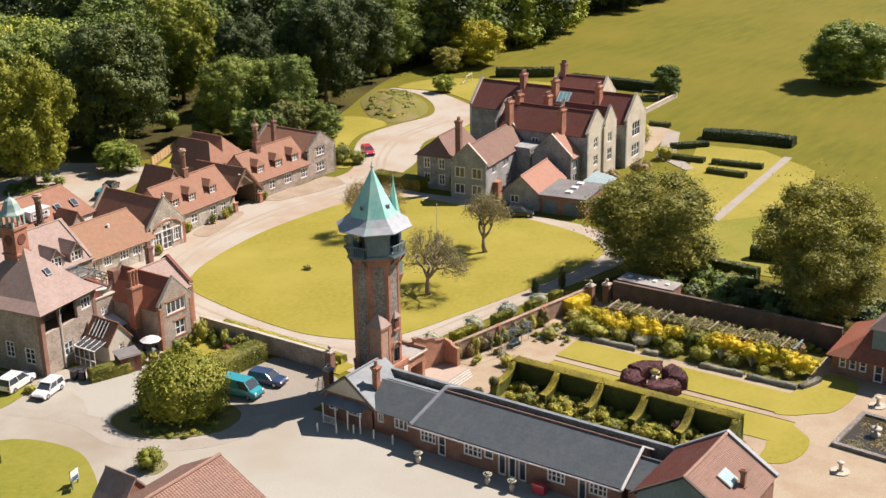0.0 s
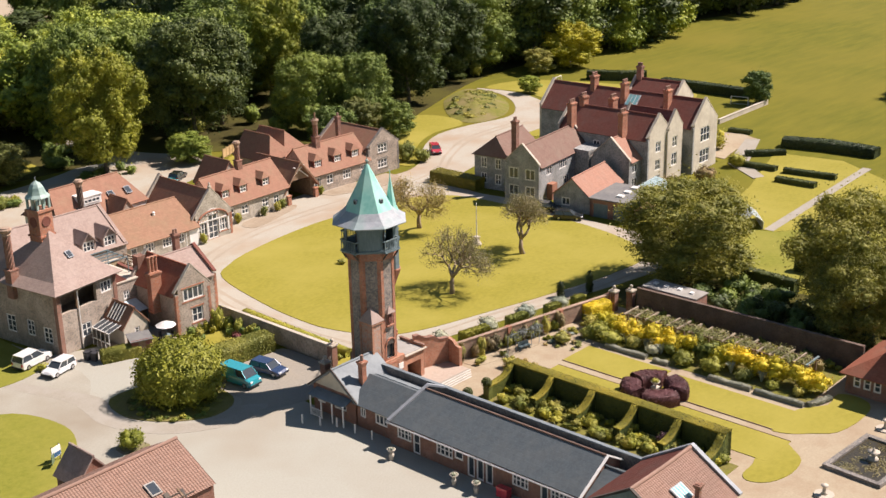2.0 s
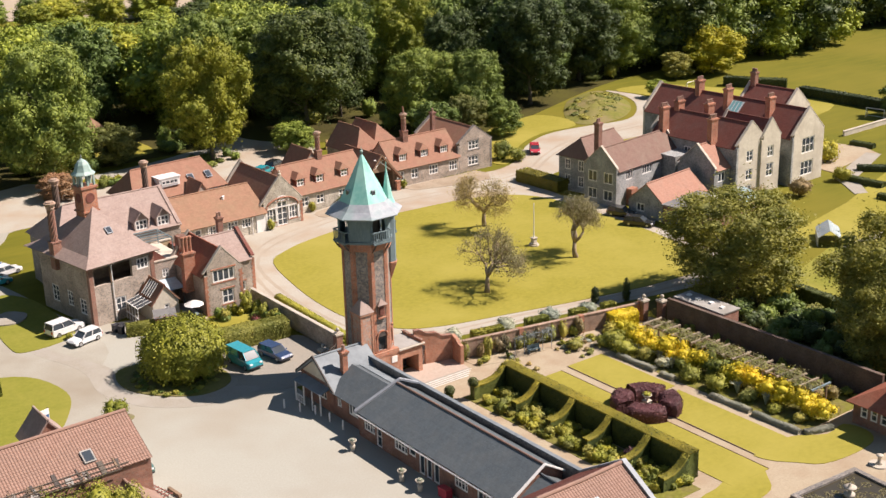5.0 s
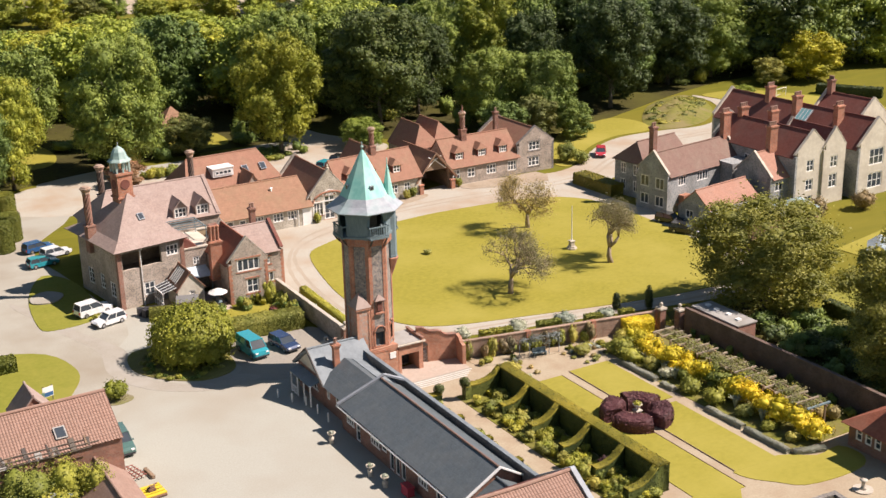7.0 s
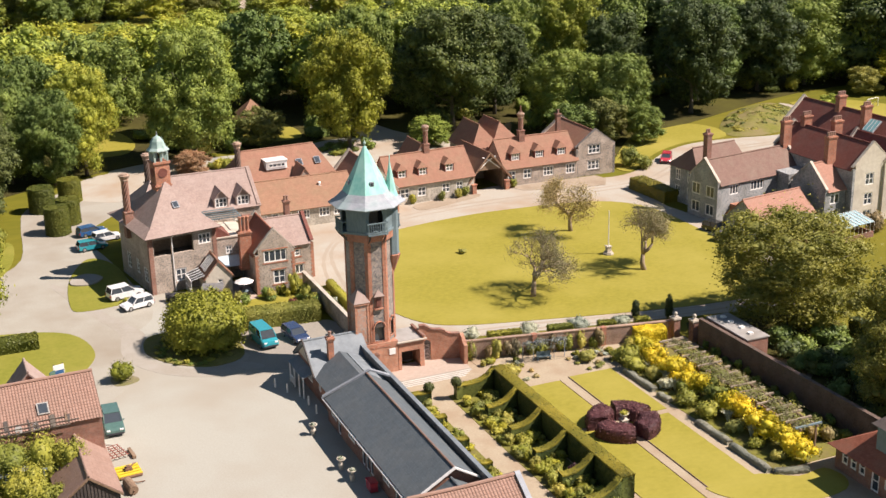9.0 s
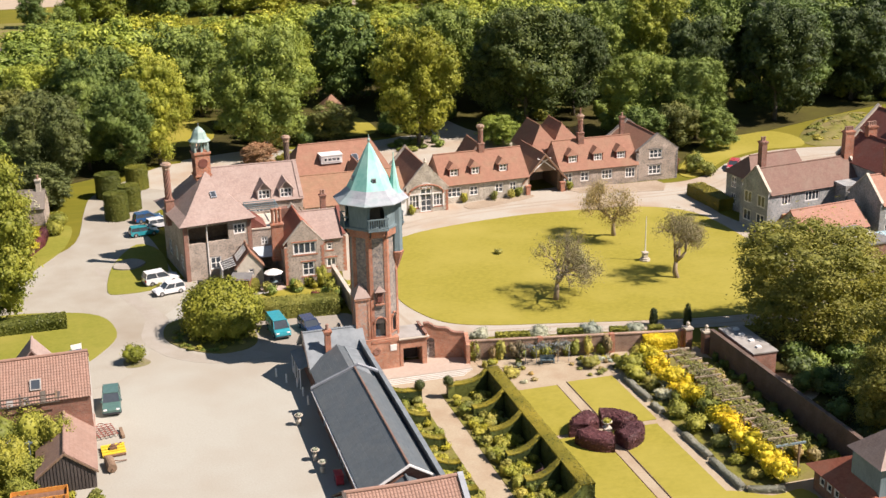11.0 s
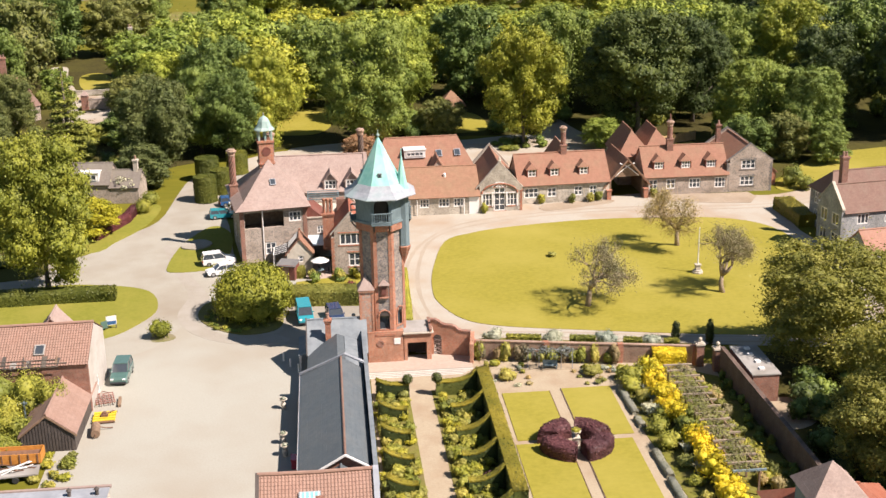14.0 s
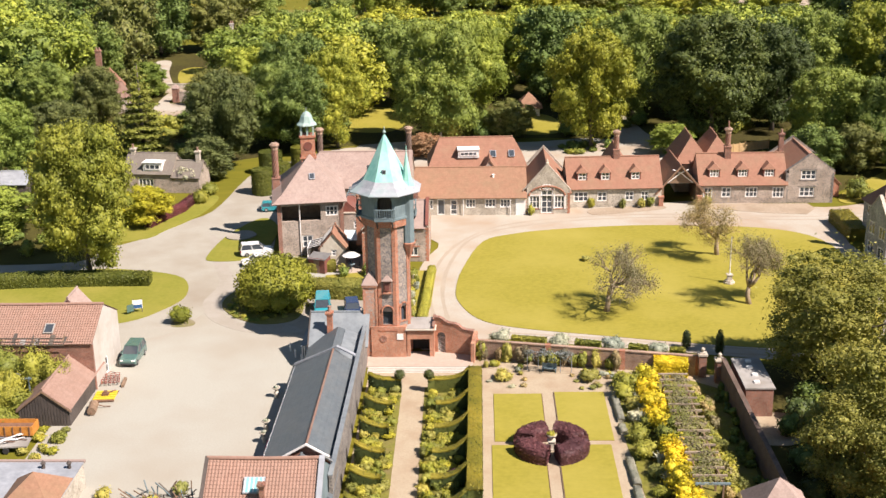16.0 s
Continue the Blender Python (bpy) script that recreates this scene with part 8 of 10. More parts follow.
NAMED = [
    (-43.2, 27.5, 6.5, 23.5, LEAF_FRESH, "tall fresh green tree beside the grass island"),
    (-36.0, 87.5, 6.4, 19.0, LEAF_SAGE, "dull olive tree at the track"),
    (-30, 101, 5.6, 17.5, LEAF_DARK, "dark tree by the track"),
    (-23.5, 97, 5.2, 17.5, LEAF_DARK, "dark tree beside the track"),
    (-17.8, 101, 5.8, 21.5, TREE_LIGHT, "bright green woodland tree"),
    (-26, 112, 7.5, 22.0, LEAF_DARK, "leafy woodland tree beyond the track"),
    (1.6, 102, 7.9, 25.5, LEAF_DARK, "broad billowing green tree"),
    (-6.5, 139, 6.0, 20.0, LEAF_DARK, "bright green woodland tree"),
    (8.0, 121, 6.2, 24.0, TREE_MID, "broad green woodland tree"),
    (29.6, 98.5, 7.4, 24.5, TREE_GOLD, "broad bright yellow-green tree"),
    (24.5, 143, 8.0, 23.0, LEAF_DARK, "tall leafy tree in the wood"),
    (40, 121, 7.5, 25.0, LEAF_DARK, "tall leafy woodland tree"),
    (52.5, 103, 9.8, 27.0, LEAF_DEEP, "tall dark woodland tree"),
    (57, 127, 8.0, 23.5, LEAF_DARK, "tall dark woodland tree"),
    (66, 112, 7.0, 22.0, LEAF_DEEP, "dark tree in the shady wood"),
    (71.5, 90.5, 7.0, 17.5, LEAF_DARK, "rounded dark green tree behind the gabled house"),
    (79.5, 84.5, 5.6, 17.5, LEAF_DARK, "dark green tree behind the gabled house"),
    (73, 79.5, 3.8, 9.5, LEAF_SAGE, "low bushy tree behind the gabled house"),
    (66.5, 80, 4.5, 9.0, LEAF_DARK, "low dark tree behind the gabled house"),
    (79.5, 76.5, 3.6, 8.0, LEAF_DARK, "low leafy tree beside the grass"),
    (88, 122, 8.0, 26.5, TREE_LIGHT, "tall yellow-green woodland tree"),
    (76, 124, 7.0, 24.0, LEAF_DARK, "tall dark woodland tree"),
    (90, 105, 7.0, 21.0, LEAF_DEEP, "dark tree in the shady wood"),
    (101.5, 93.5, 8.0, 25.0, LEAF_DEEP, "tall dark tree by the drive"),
    (110, 104, 8.5, 25.0, LEAF_DARK, "tall leafy tree by the drive"),
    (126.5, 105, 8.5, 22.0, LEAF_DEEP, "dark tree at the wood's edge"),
    (140, 106, 8.0, 20.0, LEAF_DARK, "dark tree at the wood's edge"),
    (155.0, 90.5, 7.0, 12.4, LEAF_GOLD, "yellow-green rounded tree at the field's edge"),
    (144.5, 92, 3.6, 6.6, LEAF_OLIVE, "small dull tree at the field's edge"),
    (161, 103, 8.5, 17.0, LEAF_DARK, "dark tree at the field's edge"),
    (180, 100, 9.0, 15.0, TREE_MID, "leafy tree at the field's edge"),
    (178, 6, 8.8, 15.0, LEAF_DARK, "lone dark oak in the pasture"),
    (146, 36, 3.2, 7.8, LEAF_DARK, "small round tree by the hedge"),
    (126, 80, 2.3, 4.5, TREE_MID, "small tree by the drive"),
    (43.5, 93.0, 3.6, 6.4, TREE_MID, "rounded bush behind the stables"),
    (-1.2, 92.5, 3.3, 4.8, LEAF_RUST, "copper-leaved bush behind the stables"),
    (14.8, 107, 4.4, 8.5, LEAF_SAGE, "low tree behind the stables"),
    (-42, 52, 4.2, 6.2, LEAF_GOLD, "yellow-green lilac bush by the stone house"),
    (-37.5, 77.5, 4.2, 8.6, LEAF_SAGE, "grey-green tree by the stone house"),
    (-66, 88, 5.5, 13.0, LEAF_SAGE, "olive tree by the stone house"),
    (-72, 74, 6.5, 17.0, TREE_MID, "leafy tree by the stone house"),
    (-62, 44, 5.5, 9.0, TREE_MID, "leafy tree beyond the field hedge"),
    (-75, 60, 7.0, 11.0, TREE_MID, "leafy tree beyond the field hedge"),
    (-46.5, 150, 5.6, 14.0, LEAF_SAGE, "grey-olive tree behind the lane"),
    (-40, 133, 6.0, 16.0, TREE_MID, "leafy tree behind the lane"),
    (-43.5, 117, 5.6, 14.0, LEAF_SAGE, "olive tree by the lane"),
    (-49.5, 168, 5.6, 14.0, LEAF_DARK, "dark tree behind the lane wall"),
    (-44, 104, 4.2, 9.5, LEAF_DARK, "low dark tree behind the stone house"),
    (-67.5, 116, 4.6, 15.0, LEAF_SAGE, "dark olive tree before the village house"),
    (-80, 122, 5.5, 15.0, LEAF_DARK, "dark tree in a village garden"),
    (-89, 138, 6.0, 17.0, LEAF_SAGE, "dull olive tree in a village garden"),
    (-80, 158, 6.5, 19.0, LEAF_DARK, "tall dark tree behind the village house"),
    (-66, 152, 3.6, 9.0, TREE_MID, "small leafy tree beside the village house"),
    (-82, 180, 7.0, 20.0, TREE_MID, "leafy tree beside the lane"),
    (-55, 182, 5.0, 13.0, TREE_MID, "leafy tree beside the lane"),
    (-64, 218, 7.0, 18.0, LEAF_SAGE, "dull olive tree behind the far house"),
    (-38, 188, 7.0, 17.0, LEAF_DARK, "dark tree beside the far house"),
    (-34, 212, 6.5, 14.0, TREE_MID, "leafy tree beside the far house"),
    (47, -8, 8.8, 15.2, LEAF_DULL, "broad olive-green tree by the drive"),
    (48, -29.5, 8.0, 17.5, LEAF_DULL, "tall olive-green tree over the garden wall"),
    (42, -32.5, 5.6, 12.0, LEAF_DULL, "low spreading olive-green tree by the garden wall"),
]
for i, (x, y, r, h, m, lab) in enumerate(NAMED):
    s = r / 8.7
    plant("tree", lab, LOW_KIND if x > 170 and y < 50 else OLIVE_KINDS[i % 2] if 36 < x < 60 and y < 0 else WOOD_KINDS[i % 3] if h < 12.5 or y > 138 else HERO_KINDS[i % 4], x, y, s, (h / 22.2) / s, i * 77.0, material=m)
for i in range(64):
    x, y = R.uniform(36, 50), R.uniform(-46, -18) if i % 3 else R.uniform(-20, -12)
    if x < 40 and y > -19:
        continue
    clump(x, y, R.uniform(1.2, 2.4), R.uniform(1.2, 3.0), "tangled shrub in the shady orchard", R.choice([LEAF_SAGE, LEAF_DARK, LEAF_DEEP, LEAF_DARK]), 340, 0.19, "orchard_shrub", 7)
for i in range(46):
    x, y = R.uniform(-86, -48), R.uniform(34.5, 60)
    clump(x, y, R.uniform(1.0, 2.2), R.uniform(1.0, 3.2), "leafy shrub in a shaded garden plot", R.choice([LEAF_DARK, LEAF_SAGE, LEAF_DARK, LEAF_MID]), 420, 0.18, "plot_shrub", 7)
for i in range(12):
    clump(29.4 + R.uniform(-5.5, 4.5), 96.5 + R.uniform(-2.5, 3.0), R.uniform(0.9, 1.7), R.uniform(0.8, 1.7), "low dark bush under the broad tree", R.choice([LEAF_DARK, LEAF_DARK, LEAF_MID]), 320, 0.16, "low_bush", 6)
for i in range(10):
    clump(2.6 + i * 0.85 + R.uniform(-0.4, 0.4), 95.2 + R.uniform(-1.2, 1.4), R.uniform(0.9, 1.5), R.uniform(1.2, 2.4), "leafy bush beside the rear court", R.choice([LEAF_MID, LEAF_LIGHT, LEAF_DARK]), 380, 0.15, "low_bush", 6)
# drooping conifer beside the village lane
def conifer(seed, h=17.0, r=4.4):
    rng = random.Random(seed)
    bl = []
    for k in range(15):
        f = k / 14
        z, rr = 1.2 + (h - 1.6) * f, r * (1 - f) ** 0.8 + 0.35
        n = max(3, int(9 * (1 - f)) + 3)
        for j in range(n):
            a = j * 2 * math.pi / n + k * 0.7 + rng.uniform(-0.2, 0.2)
            q = rr * rng.uniform(0.5, 0.85)
            bl.append((q * math.cos(a), q * math.sin(a), z - 0.25 * q + rng.uniform(-0.2, 0.2), rr * 0.3 + 0.15, rr * 0.3 + 0.15, 0.28))
    return Geo().tube([(0, 0, -0.1), (0.1, 0, h * 0.5), (0, 0, h)], [0.4, 0.25, 0.05], 7).mesh("trunk", BARK, True), leaf_mesh("crown", bl, 16000, 0.2, LEAF_MID, 0.6, 0.2, np.random.default_rng(seed), 0.25, 3)


plant("conifer", "tiered drooping conifer beside the lane", conifer(3), -51.5, 89.0, 1.12, 1.0, 0, material=LEAF_MID)
# woodland behind, further trees placed on a jittered grid
for row, yy in enumerate((130, 146, 164, 186, 212, 244)):
    step = 14 + row * 1.2
    n = int((400 + row * 22) / step)
    for k in range(n):
        x = -130 - row * 14 + k * step + R.uniform(-5, 5)
        y = yy + R.uniform(-6, 6)
        if x > 280 or (x < -62 and y < 135 and R.random() < 0.3):
            continue
        if (-84 < x < -46 and y < 160) or (-64 - (y - 150) * 0.25 < x < -54 - (y - 150) * 0.2 and y < 205) or (-64 < x < -42 and 180 < y < 216) or (-17 < x < -4 and y < 142) or (10 < x < 29 and y < 152):
            continue
        tall = 22.5 - 0.13 * max(0.0, y - 140) if -60 < x < 110 else 24.0
        if tall < 9 or (y > 222 and -62 < x < -34):
            continue
        m = R.choice([LEAF_DARK, TREE_MID, TREE_MID, TREE_LIGHT, LEAF_DARK, TREE_MID])
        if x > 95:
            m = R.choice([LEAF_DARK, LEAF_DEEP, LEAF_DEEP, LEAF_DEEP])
        elif x < -48:
            m = R.choice([LEAF_DARK, TREE_MID, LEAF_DARK, LEAF_SAGE])
        wide = R.uniform(0.85, 1.15) * (1.0 if tall > 16 else 0.8)
        plant("tree", "mixed woodland tree in full leaf", FAR_KINDS[R.randrange(4)], x, y, wide, tall * R.uniform(0.82, 1.02) / 21.0 / wide, R.uniform(0, 360), "woodland trees", m)
for i in range(16):
    x, y = R.uniform(-110, -48), R.uniform(95, 190)
    if -86 < x < -44 and y < 185:
        continue
    plant("tree", "leafy tree among the village houses", FAR_KINDS[i % 4], x, y, R.uniform(0.6, 0.95), R.uniform(0.8, 1.0), R.uniform(0, 360), "village trees", R.choice([TREE_MID, LEAF_SAGE, LEAF_DARK, LEAF_DARK]))
for x, y, s, z in ((-58, 262, 0.6, 1.2), (-43, 292, 0.5, 1.1), (-34, 268, 0.5, 0.9), (-62, 300, 0.7, 1.1)):
    plant("tree", "lone tree in the far meadow", FAR_KINDS[0], x, y, s, z, x, "meadow trees", LEAF_DARK)
for i in range(34):
    x = -30 + i * 5.2 + R.uniform(-2, 2)
    y = (300 if x < 60 else 280) + R.uniform(-14, 10)
    plant("tree", "rounded tree along the far field's edge", FAR_KINDS[i % 4], x, y, R.uniform(0.55, 0.75), R.uniform(0.9, 1.15) * (0.72 if 20 < x < 100 else 1.0), R.uniform(0, 360), "trees along the far field", R.choice([LEAF_DARK, TREE_MID, TREE_LIGHT, LEAF_SAGE]))
for x, y in ((263, 101), (274, 98), (286, 100), (250, 98)):
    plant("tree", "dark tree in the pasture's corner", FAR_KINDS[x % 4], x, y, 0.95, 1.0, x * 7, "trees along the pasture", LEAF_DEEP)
for i in range(20):
    x = 150 + i * 6.2 + R.uniform(-2, 2)
    plant("tree", "dark tree along the pasture's edge", FAR_KINDS[i % 4], x, (97 if 172 < x < 208 else 109 if x > 208 else 102) + R.uniform(-1.5, 6), R.uniform(1.0, 1.25), R.uniform(0.9, 1.1), R.uniform(0, 360), "trees along the pasture", R.choice([LEAF_DARK, LEAF_DEEP, LEAF_DARK, TREE_MID]))
for i in range(84):
    x = R.uniform(-60, 135)
    y = 101 + R.uniform(0, 22) + max(0, -x) * 0.05 - (12 if 66 < x < 92 else 0)
    if (-32 < x < 64 and y < 108) or -17 < x < -4 or 11 < x < 26:
        continue
    clump(x, y, R.uniform(1.8, 3.2), R.uniform(1.6, 4.4), "shady undergrowth at the wood's edge", R.choice([LEAF_DARK, LEAF_MID, LEAF_DARK, LEAF_LIGHT]), 360, 0.24, "undergrowth", 7)
for i in range(30):
    x, y = R.uniform(-16, 27), R.uniform(105, 116)
    if -17 < x < 0 or 11 < x < 26:
        continue
    clump(x, y, R.uniform(1.8, 3.2), R.uniform(2.2, 5.5), "tall shady bush at the wood's edge", R.choice([LEAF_DARK, LEAF_MID, LEAF_DARK, LEAF_OLIVE]), 700, 0.22, "undergrowth", 8)
for i in range(90):
    x, y = R.uniform(-104, -40), R.uniform(80, 160)
    if (-62 < x < -50 and y > 108) or (-84 < x < -63 and 124 < y < 148):
        continue
    clump(x, y, R.uniform(1.5, 3.4), R.uniform(1.6, 5.0), "leafy garden bush in the village", R.choice([LEAF_MID, LEAF_SAGE, LEAF_DARK, LEAF_DARK]), 560, 0.22, "village_bush", 8)
for i in range(90):
    a, q = R.uniform(0, 6.28), math.sqrt(R.random())
    clump(109.5 + 10.5 * q * math.cos(a) + 3.5 * q * math.sin(a), 82 + 7.5 * q * math.sin(a) + 4 * q * math.cos(a), R.uniform(0.9, 1.7), R.uniform(1.0, 1.6) * (1.15 - 0.5 * q), "dry grass tuft on the mound", R.choice([LEAF_OLIVE, LEAF_SAGE, LEAF_DULL, LEAF_MID]), 150, 0.18, "grass_tuft", 4)
# orchard trees on the lawn, almost bare
LEAF_BUD = leafy("leaf_pale_bud", (0.3, 0.235, 0.12), (0.42, 0.335, 0.18), (0.52, 0.42, 0.24), trans=0.3)
TWIG = plain("twig_bark", (0.22, 0.165, 0.105), (0.33, 0.255, 0.17), 4.0, 0.6, bump=0.4)


def bare_tree(seed, h=8.4, r=4.0):
    rng = random.Random(seed)
    g = Geo()
    tips = []

    def grow(p, d, L, rad, depth):
        q = p + d * L
        g.tube([p, p.lerp(q, 0.5) + Vector((rng.uniform(-1, 1), rng.uniform(-1, 1), rng.uniform(-0.5, 0.5))) * L * 0.1, q], [rad, rad * 0.8, rad * 0.6], 6 if depth < 2 else 3)
        if depth >= 3:
            tips.append(q)
        if depth >= 6:
            return
        for _ in range((4, 3, 3, 3, 3, 2)[depth]):
            a, b = rng.uniform(0, 6.28), rng.uniform(0.35, 0.95) * (1.15 if depth == 0 else 1)
            side = d.orthogonal().normalized()
            side = Matrix.Rotation(a, 3, d) @ side
            nd = (d * math.cos(b) + side * math.sin(b) + Vector((0, 0, 0.08))).normalized()
            nd.z = max(nd.z, -0.25)
            grow(q, nd, L * rng.uniform(0.68, 0.86), rad * 0.6, depth + 1)
    grow(Vector((0, 0, -0.1)), Vector((0.1, 0.05, 1)).normalized(), h * 0.2, 0.31, 0)
    bl = [(*t, 0.45, 0.45, 0.45) for t in tips]
    return g.mesh("trunk", TWIG, True), leaf_mesh("crown", bl, 12000, 0.055, LEAF_BUD, 0, 0.2, np.random.default_rng(seed), 0.8, 3)


for i, (x, y) in enumerate(((24.2, 13.4), (41.9, 15.8), (41.4, 35.0))):
    plant("orchard_tree", "almost bare old fruit tree on the lawn", bare_tree(5 + i), x, y, 1.3, 1.12, i * 100, "fruit trees on the lawn")
clump(23.2, 32.8, 1.0, 0.8, "sparse little shrub on the lawn", LEAF_OLIVE, 90, 0.1, "lawn_shrub", 4)

# ---- vehicles ----
def paint(name, col):
    return solid(name, col, 0.25, 0.1, 0.6)


P_WHITE, P_TEAL, P_NAVY, P_GREEN, P_RED, P_BLACK, P_BLUE = (paint(n, c) for n, c in (("white_car_paint", (0.75, 0.75, 0.74)), ("teal_van_paint", (0.035, 0.29, 0.34)), ("navy_paint", (0.03, 0.05, 0.11)), ("green_car_paint", (0.08, 0.15, 0.13)), ("red_car_paint", (0.5, 0.05, 0.07)), ("black_car_paint", (0.02, 0.022, 0.025)), ("blue_car_paint", (0.03, 0.10, 0.25))))
TYRE, CHROME = solid("tyre", (0.02, 0.02, 0.02), 0.8), solid("rim", (0.5, 0.5, 0.52), 0.3, 0.8)
LAMP, TAIL = solid("headlamp", (0.8, 0.8, 0.78), 0.15), solid("tail_lamp", (0.45, 0.02, 0.02), 0.2)
PLASTIC = solid("dark_plastic", (0.03, 0.03, 0.035), 0.6)


def car(label, x, y, rz, col, L=4.3, W=1.78, H=1.5, kind="hatch", group="parked vehicles"):
    """A parked vehicle whose front points to local +x."""
    T = thing("van" if kind == "van" else "car", label, "van" if kind == "van" else "car", x, y, 0.03, rz, group)
    h, w = L / 2, W / 2
    z0, zb = 0.28, H * 0.6
    side = [(-h, 0.45), (-h + 0.05, zb * 0.95), (-h + 0.15, zb), (h * 0.42, zb), (h * 0.9, zb * 0.86), (h, zb * 0.66), (h, 0.4), (h - 0.12, z0), (-h + 0.12, z0)]
    if kind == "van":
        side = [(-h, 0.45), (-h, zb), (h * 0.62, zb), (h * 0.95, zb * 0.8), (h, zb * 0.55), (h, 0.4), (h - 0.12, z0), (-h + 0.12, z0)]
    g = Geo()
    n = len(side)
    rows = [(-w, 0.96), (-w * 0.86, 1.0), (w * 0.86, 1.0), (w, 0.96)]
    vs = [(px * s, yy, pz if s == 1 else z0 + (pz - z0) * 0.93) for yy, s in rows for px, pz in side]
    fs = [(r * n + i, r * n + (i + 1) % n, (r + 1) * n + (i + 1) % n, (r + 1) * n + i) for r in range(3) for i in range(n)]
    fs += [tuple(range(n)), tuple(range(4 * n - 1, 3 * n - 1, -1))]
    body = part("body", g.add(vs, fs), col, T)
    a0, a1, b0, b1 = (-h + 0.08, h * 0.46, -h + 0.32, h * 0.12) if kind != "van" else (-h + 0.03, h * 0.72, -h + 0.12, h * 0.42)
    if kind == "pickup":
        a0, b0 = -h * 0.1, -h * 0.02
    wt = w * 0.8
    base = [(a0, -w * 0.94), (a1, -w * 0.94), (a1, w * 0.94), (a0, w * 0.94)]
    top = [(b0, -wt), (b1, -wt), (b1, wt), (b0, wt)]
    part("glasshouse", Geo().add([(*p, zb - 0.02) for p in base] + [(*p, H - 0.05) for p in top], [(3, 2, 1, 0), (4, 5, 6, 7), (0, 1, 5, 4), (1, 2, 6, 5), (2, 3, 7, 6), (3, 0, 4, 7)]), GLASS, T)
    part("roof_panel", Geo().hexa([(b0 - 0.06, -wt - 0.03), (b1 + 0.06, -wt - 0.03), (b1 + 0.06, wt + 0.03), (b0 - 0.06, wt + 0.03)], [H - 0.06] * 4, [H] * 4), col, T)
    fr = (0.0, 0.5, 1.0) if kind != "van" else (0.0, 0.25, 0.66, 1.0)
    for sgn in (-1, 1):
        for f in fr:
            p = Vector((a0 + (a1 - a0) * f, sgn * w * 0.95, zb - 0.02))
            q = Vector((b0 + (b1 - b0) * f, sgn * (wt + 0.02), H - 0.03))
            part("pillar", Geo().tube([p, q], 0.05, 4), col, T)
        if kind == "van":
            p = [(a0, sgn * w * 0.955), (a0 + (a1 - a0) * 0.64, sgn * w * 0.955)]
            q = [(b0, sgn * (wt + 0.02)), (b0 + (b1 - b0) * 0.64, sgn * (wt + 0.02))]
            part("side_panel", Geo().add([(*p[0], zb), (*p[1], zb), (*q[1], H - 0.04), (*q[0], H - 0.04)], [(0, 1, 2, 3)]), col, T)
        for f in (-0.62, 0.62):
            wh = part("wheel", Geo().lathe([(0.3, -0.1), (0.33, -0.06), (0.33, 0.06), (0.3, 0.1)], n=14), TYRE, T)
            wh.matrix_basis = Matrix.Translation((f * h, sgn * (w - 0.08), 0.33)) @ Matrix.Rotation(math.pi / 2, 4, "X")
            part("rim", Geo().lathe([(0.19, -0.115), (0.19, 0.115)], n=10), CHROME, wh)
        part("headlight", Geo().obox((h - 0.06, sgn * w * 0.68, zb * 0.7), (0.12, 0.32, 0.16)), LAMP, body)
        part("tail_light", Geo().obox((-h + 0.04, sgn * w * 0.8, zb * 0.75), (0.08, 0.18, 0.3)), TAIL, body)
        part("mirror", Geo().obox((h * 0.4, sgn * (w + 0.08), zb + 0.08), (0.1, 0.16, 0.12)), col, body)
    part("bumper", Geo().box(h - 0.08, h + 0.04, -w * 0.9, w * 0.9, 0.32, 0.5), PLASTIC, T)
    part("rear_bumper", Geo().box(-h - 0.04, -h + 0.08, -w * 0.9, w * 0.9, 0.32, 0.5), PLASTIC, T)
    return T


car("white hatchback parked beside the house", -21.6, 31.9, 196, P_WHITE, 4.0, 1.72, 1.48)
car("white people carrier parked beside the house", -22.3, 36.3, 14, P_WHITE, 4.6, 1.82, 1.78)
car("bright turquoise van parked by the hedge", -10.4, 13.8, -84, P_TEAL, 4.7, 1.9, 2.0, "van")
car("navy blue car parked in the tower's shade", -6.7, 13.4, -80, P_NAVY, 4.3, 1.78, 1.46)
car("dark green off-road car in the yard", -29.9, -0.9, -92, P_GREEN, 4.5, 1.85, 1.85)
car("red car on the curved drive", 75.6, 62.6, -128, P_RED, 4.2, 1.75, 1.5)
car("black car parked by the manor", 58.6, 20.2, -60, P_BLACK, 4.4, 1.8, 1.45)
car("black car parked by the manor wall", 60.0, 25.2, -70, P_BLACK, 4.3, 1.78, 1.45)
car("blue car parked behind the coach house", -22.2, 65.5, 15, P_BLUE, 4.3, 1.78, 1.5)
car("white car parked behind the coach house", -20.6, 61.8, 15, P_WHITE, 4.2, 1.76, 1.48)
car("teal blue car parked behind the coach house", -23.2, 58.4, 8, P_TEAL, 4.2, 1.76, 1.48)
car("dark car parked behind the stables", 35.5, 86.0, 30, P_BLACK, 4.3, 1.78, 1.46)
car("teal car parked behind the stables", 31.8, 83.6, 30, P_TEAL, 4.3, 1.78, 1.46)
car("dark blue car parked beside the hipped barn", -4.5, 74.0, 60, P_BLUE, 4.3, 1.78, 1.5)

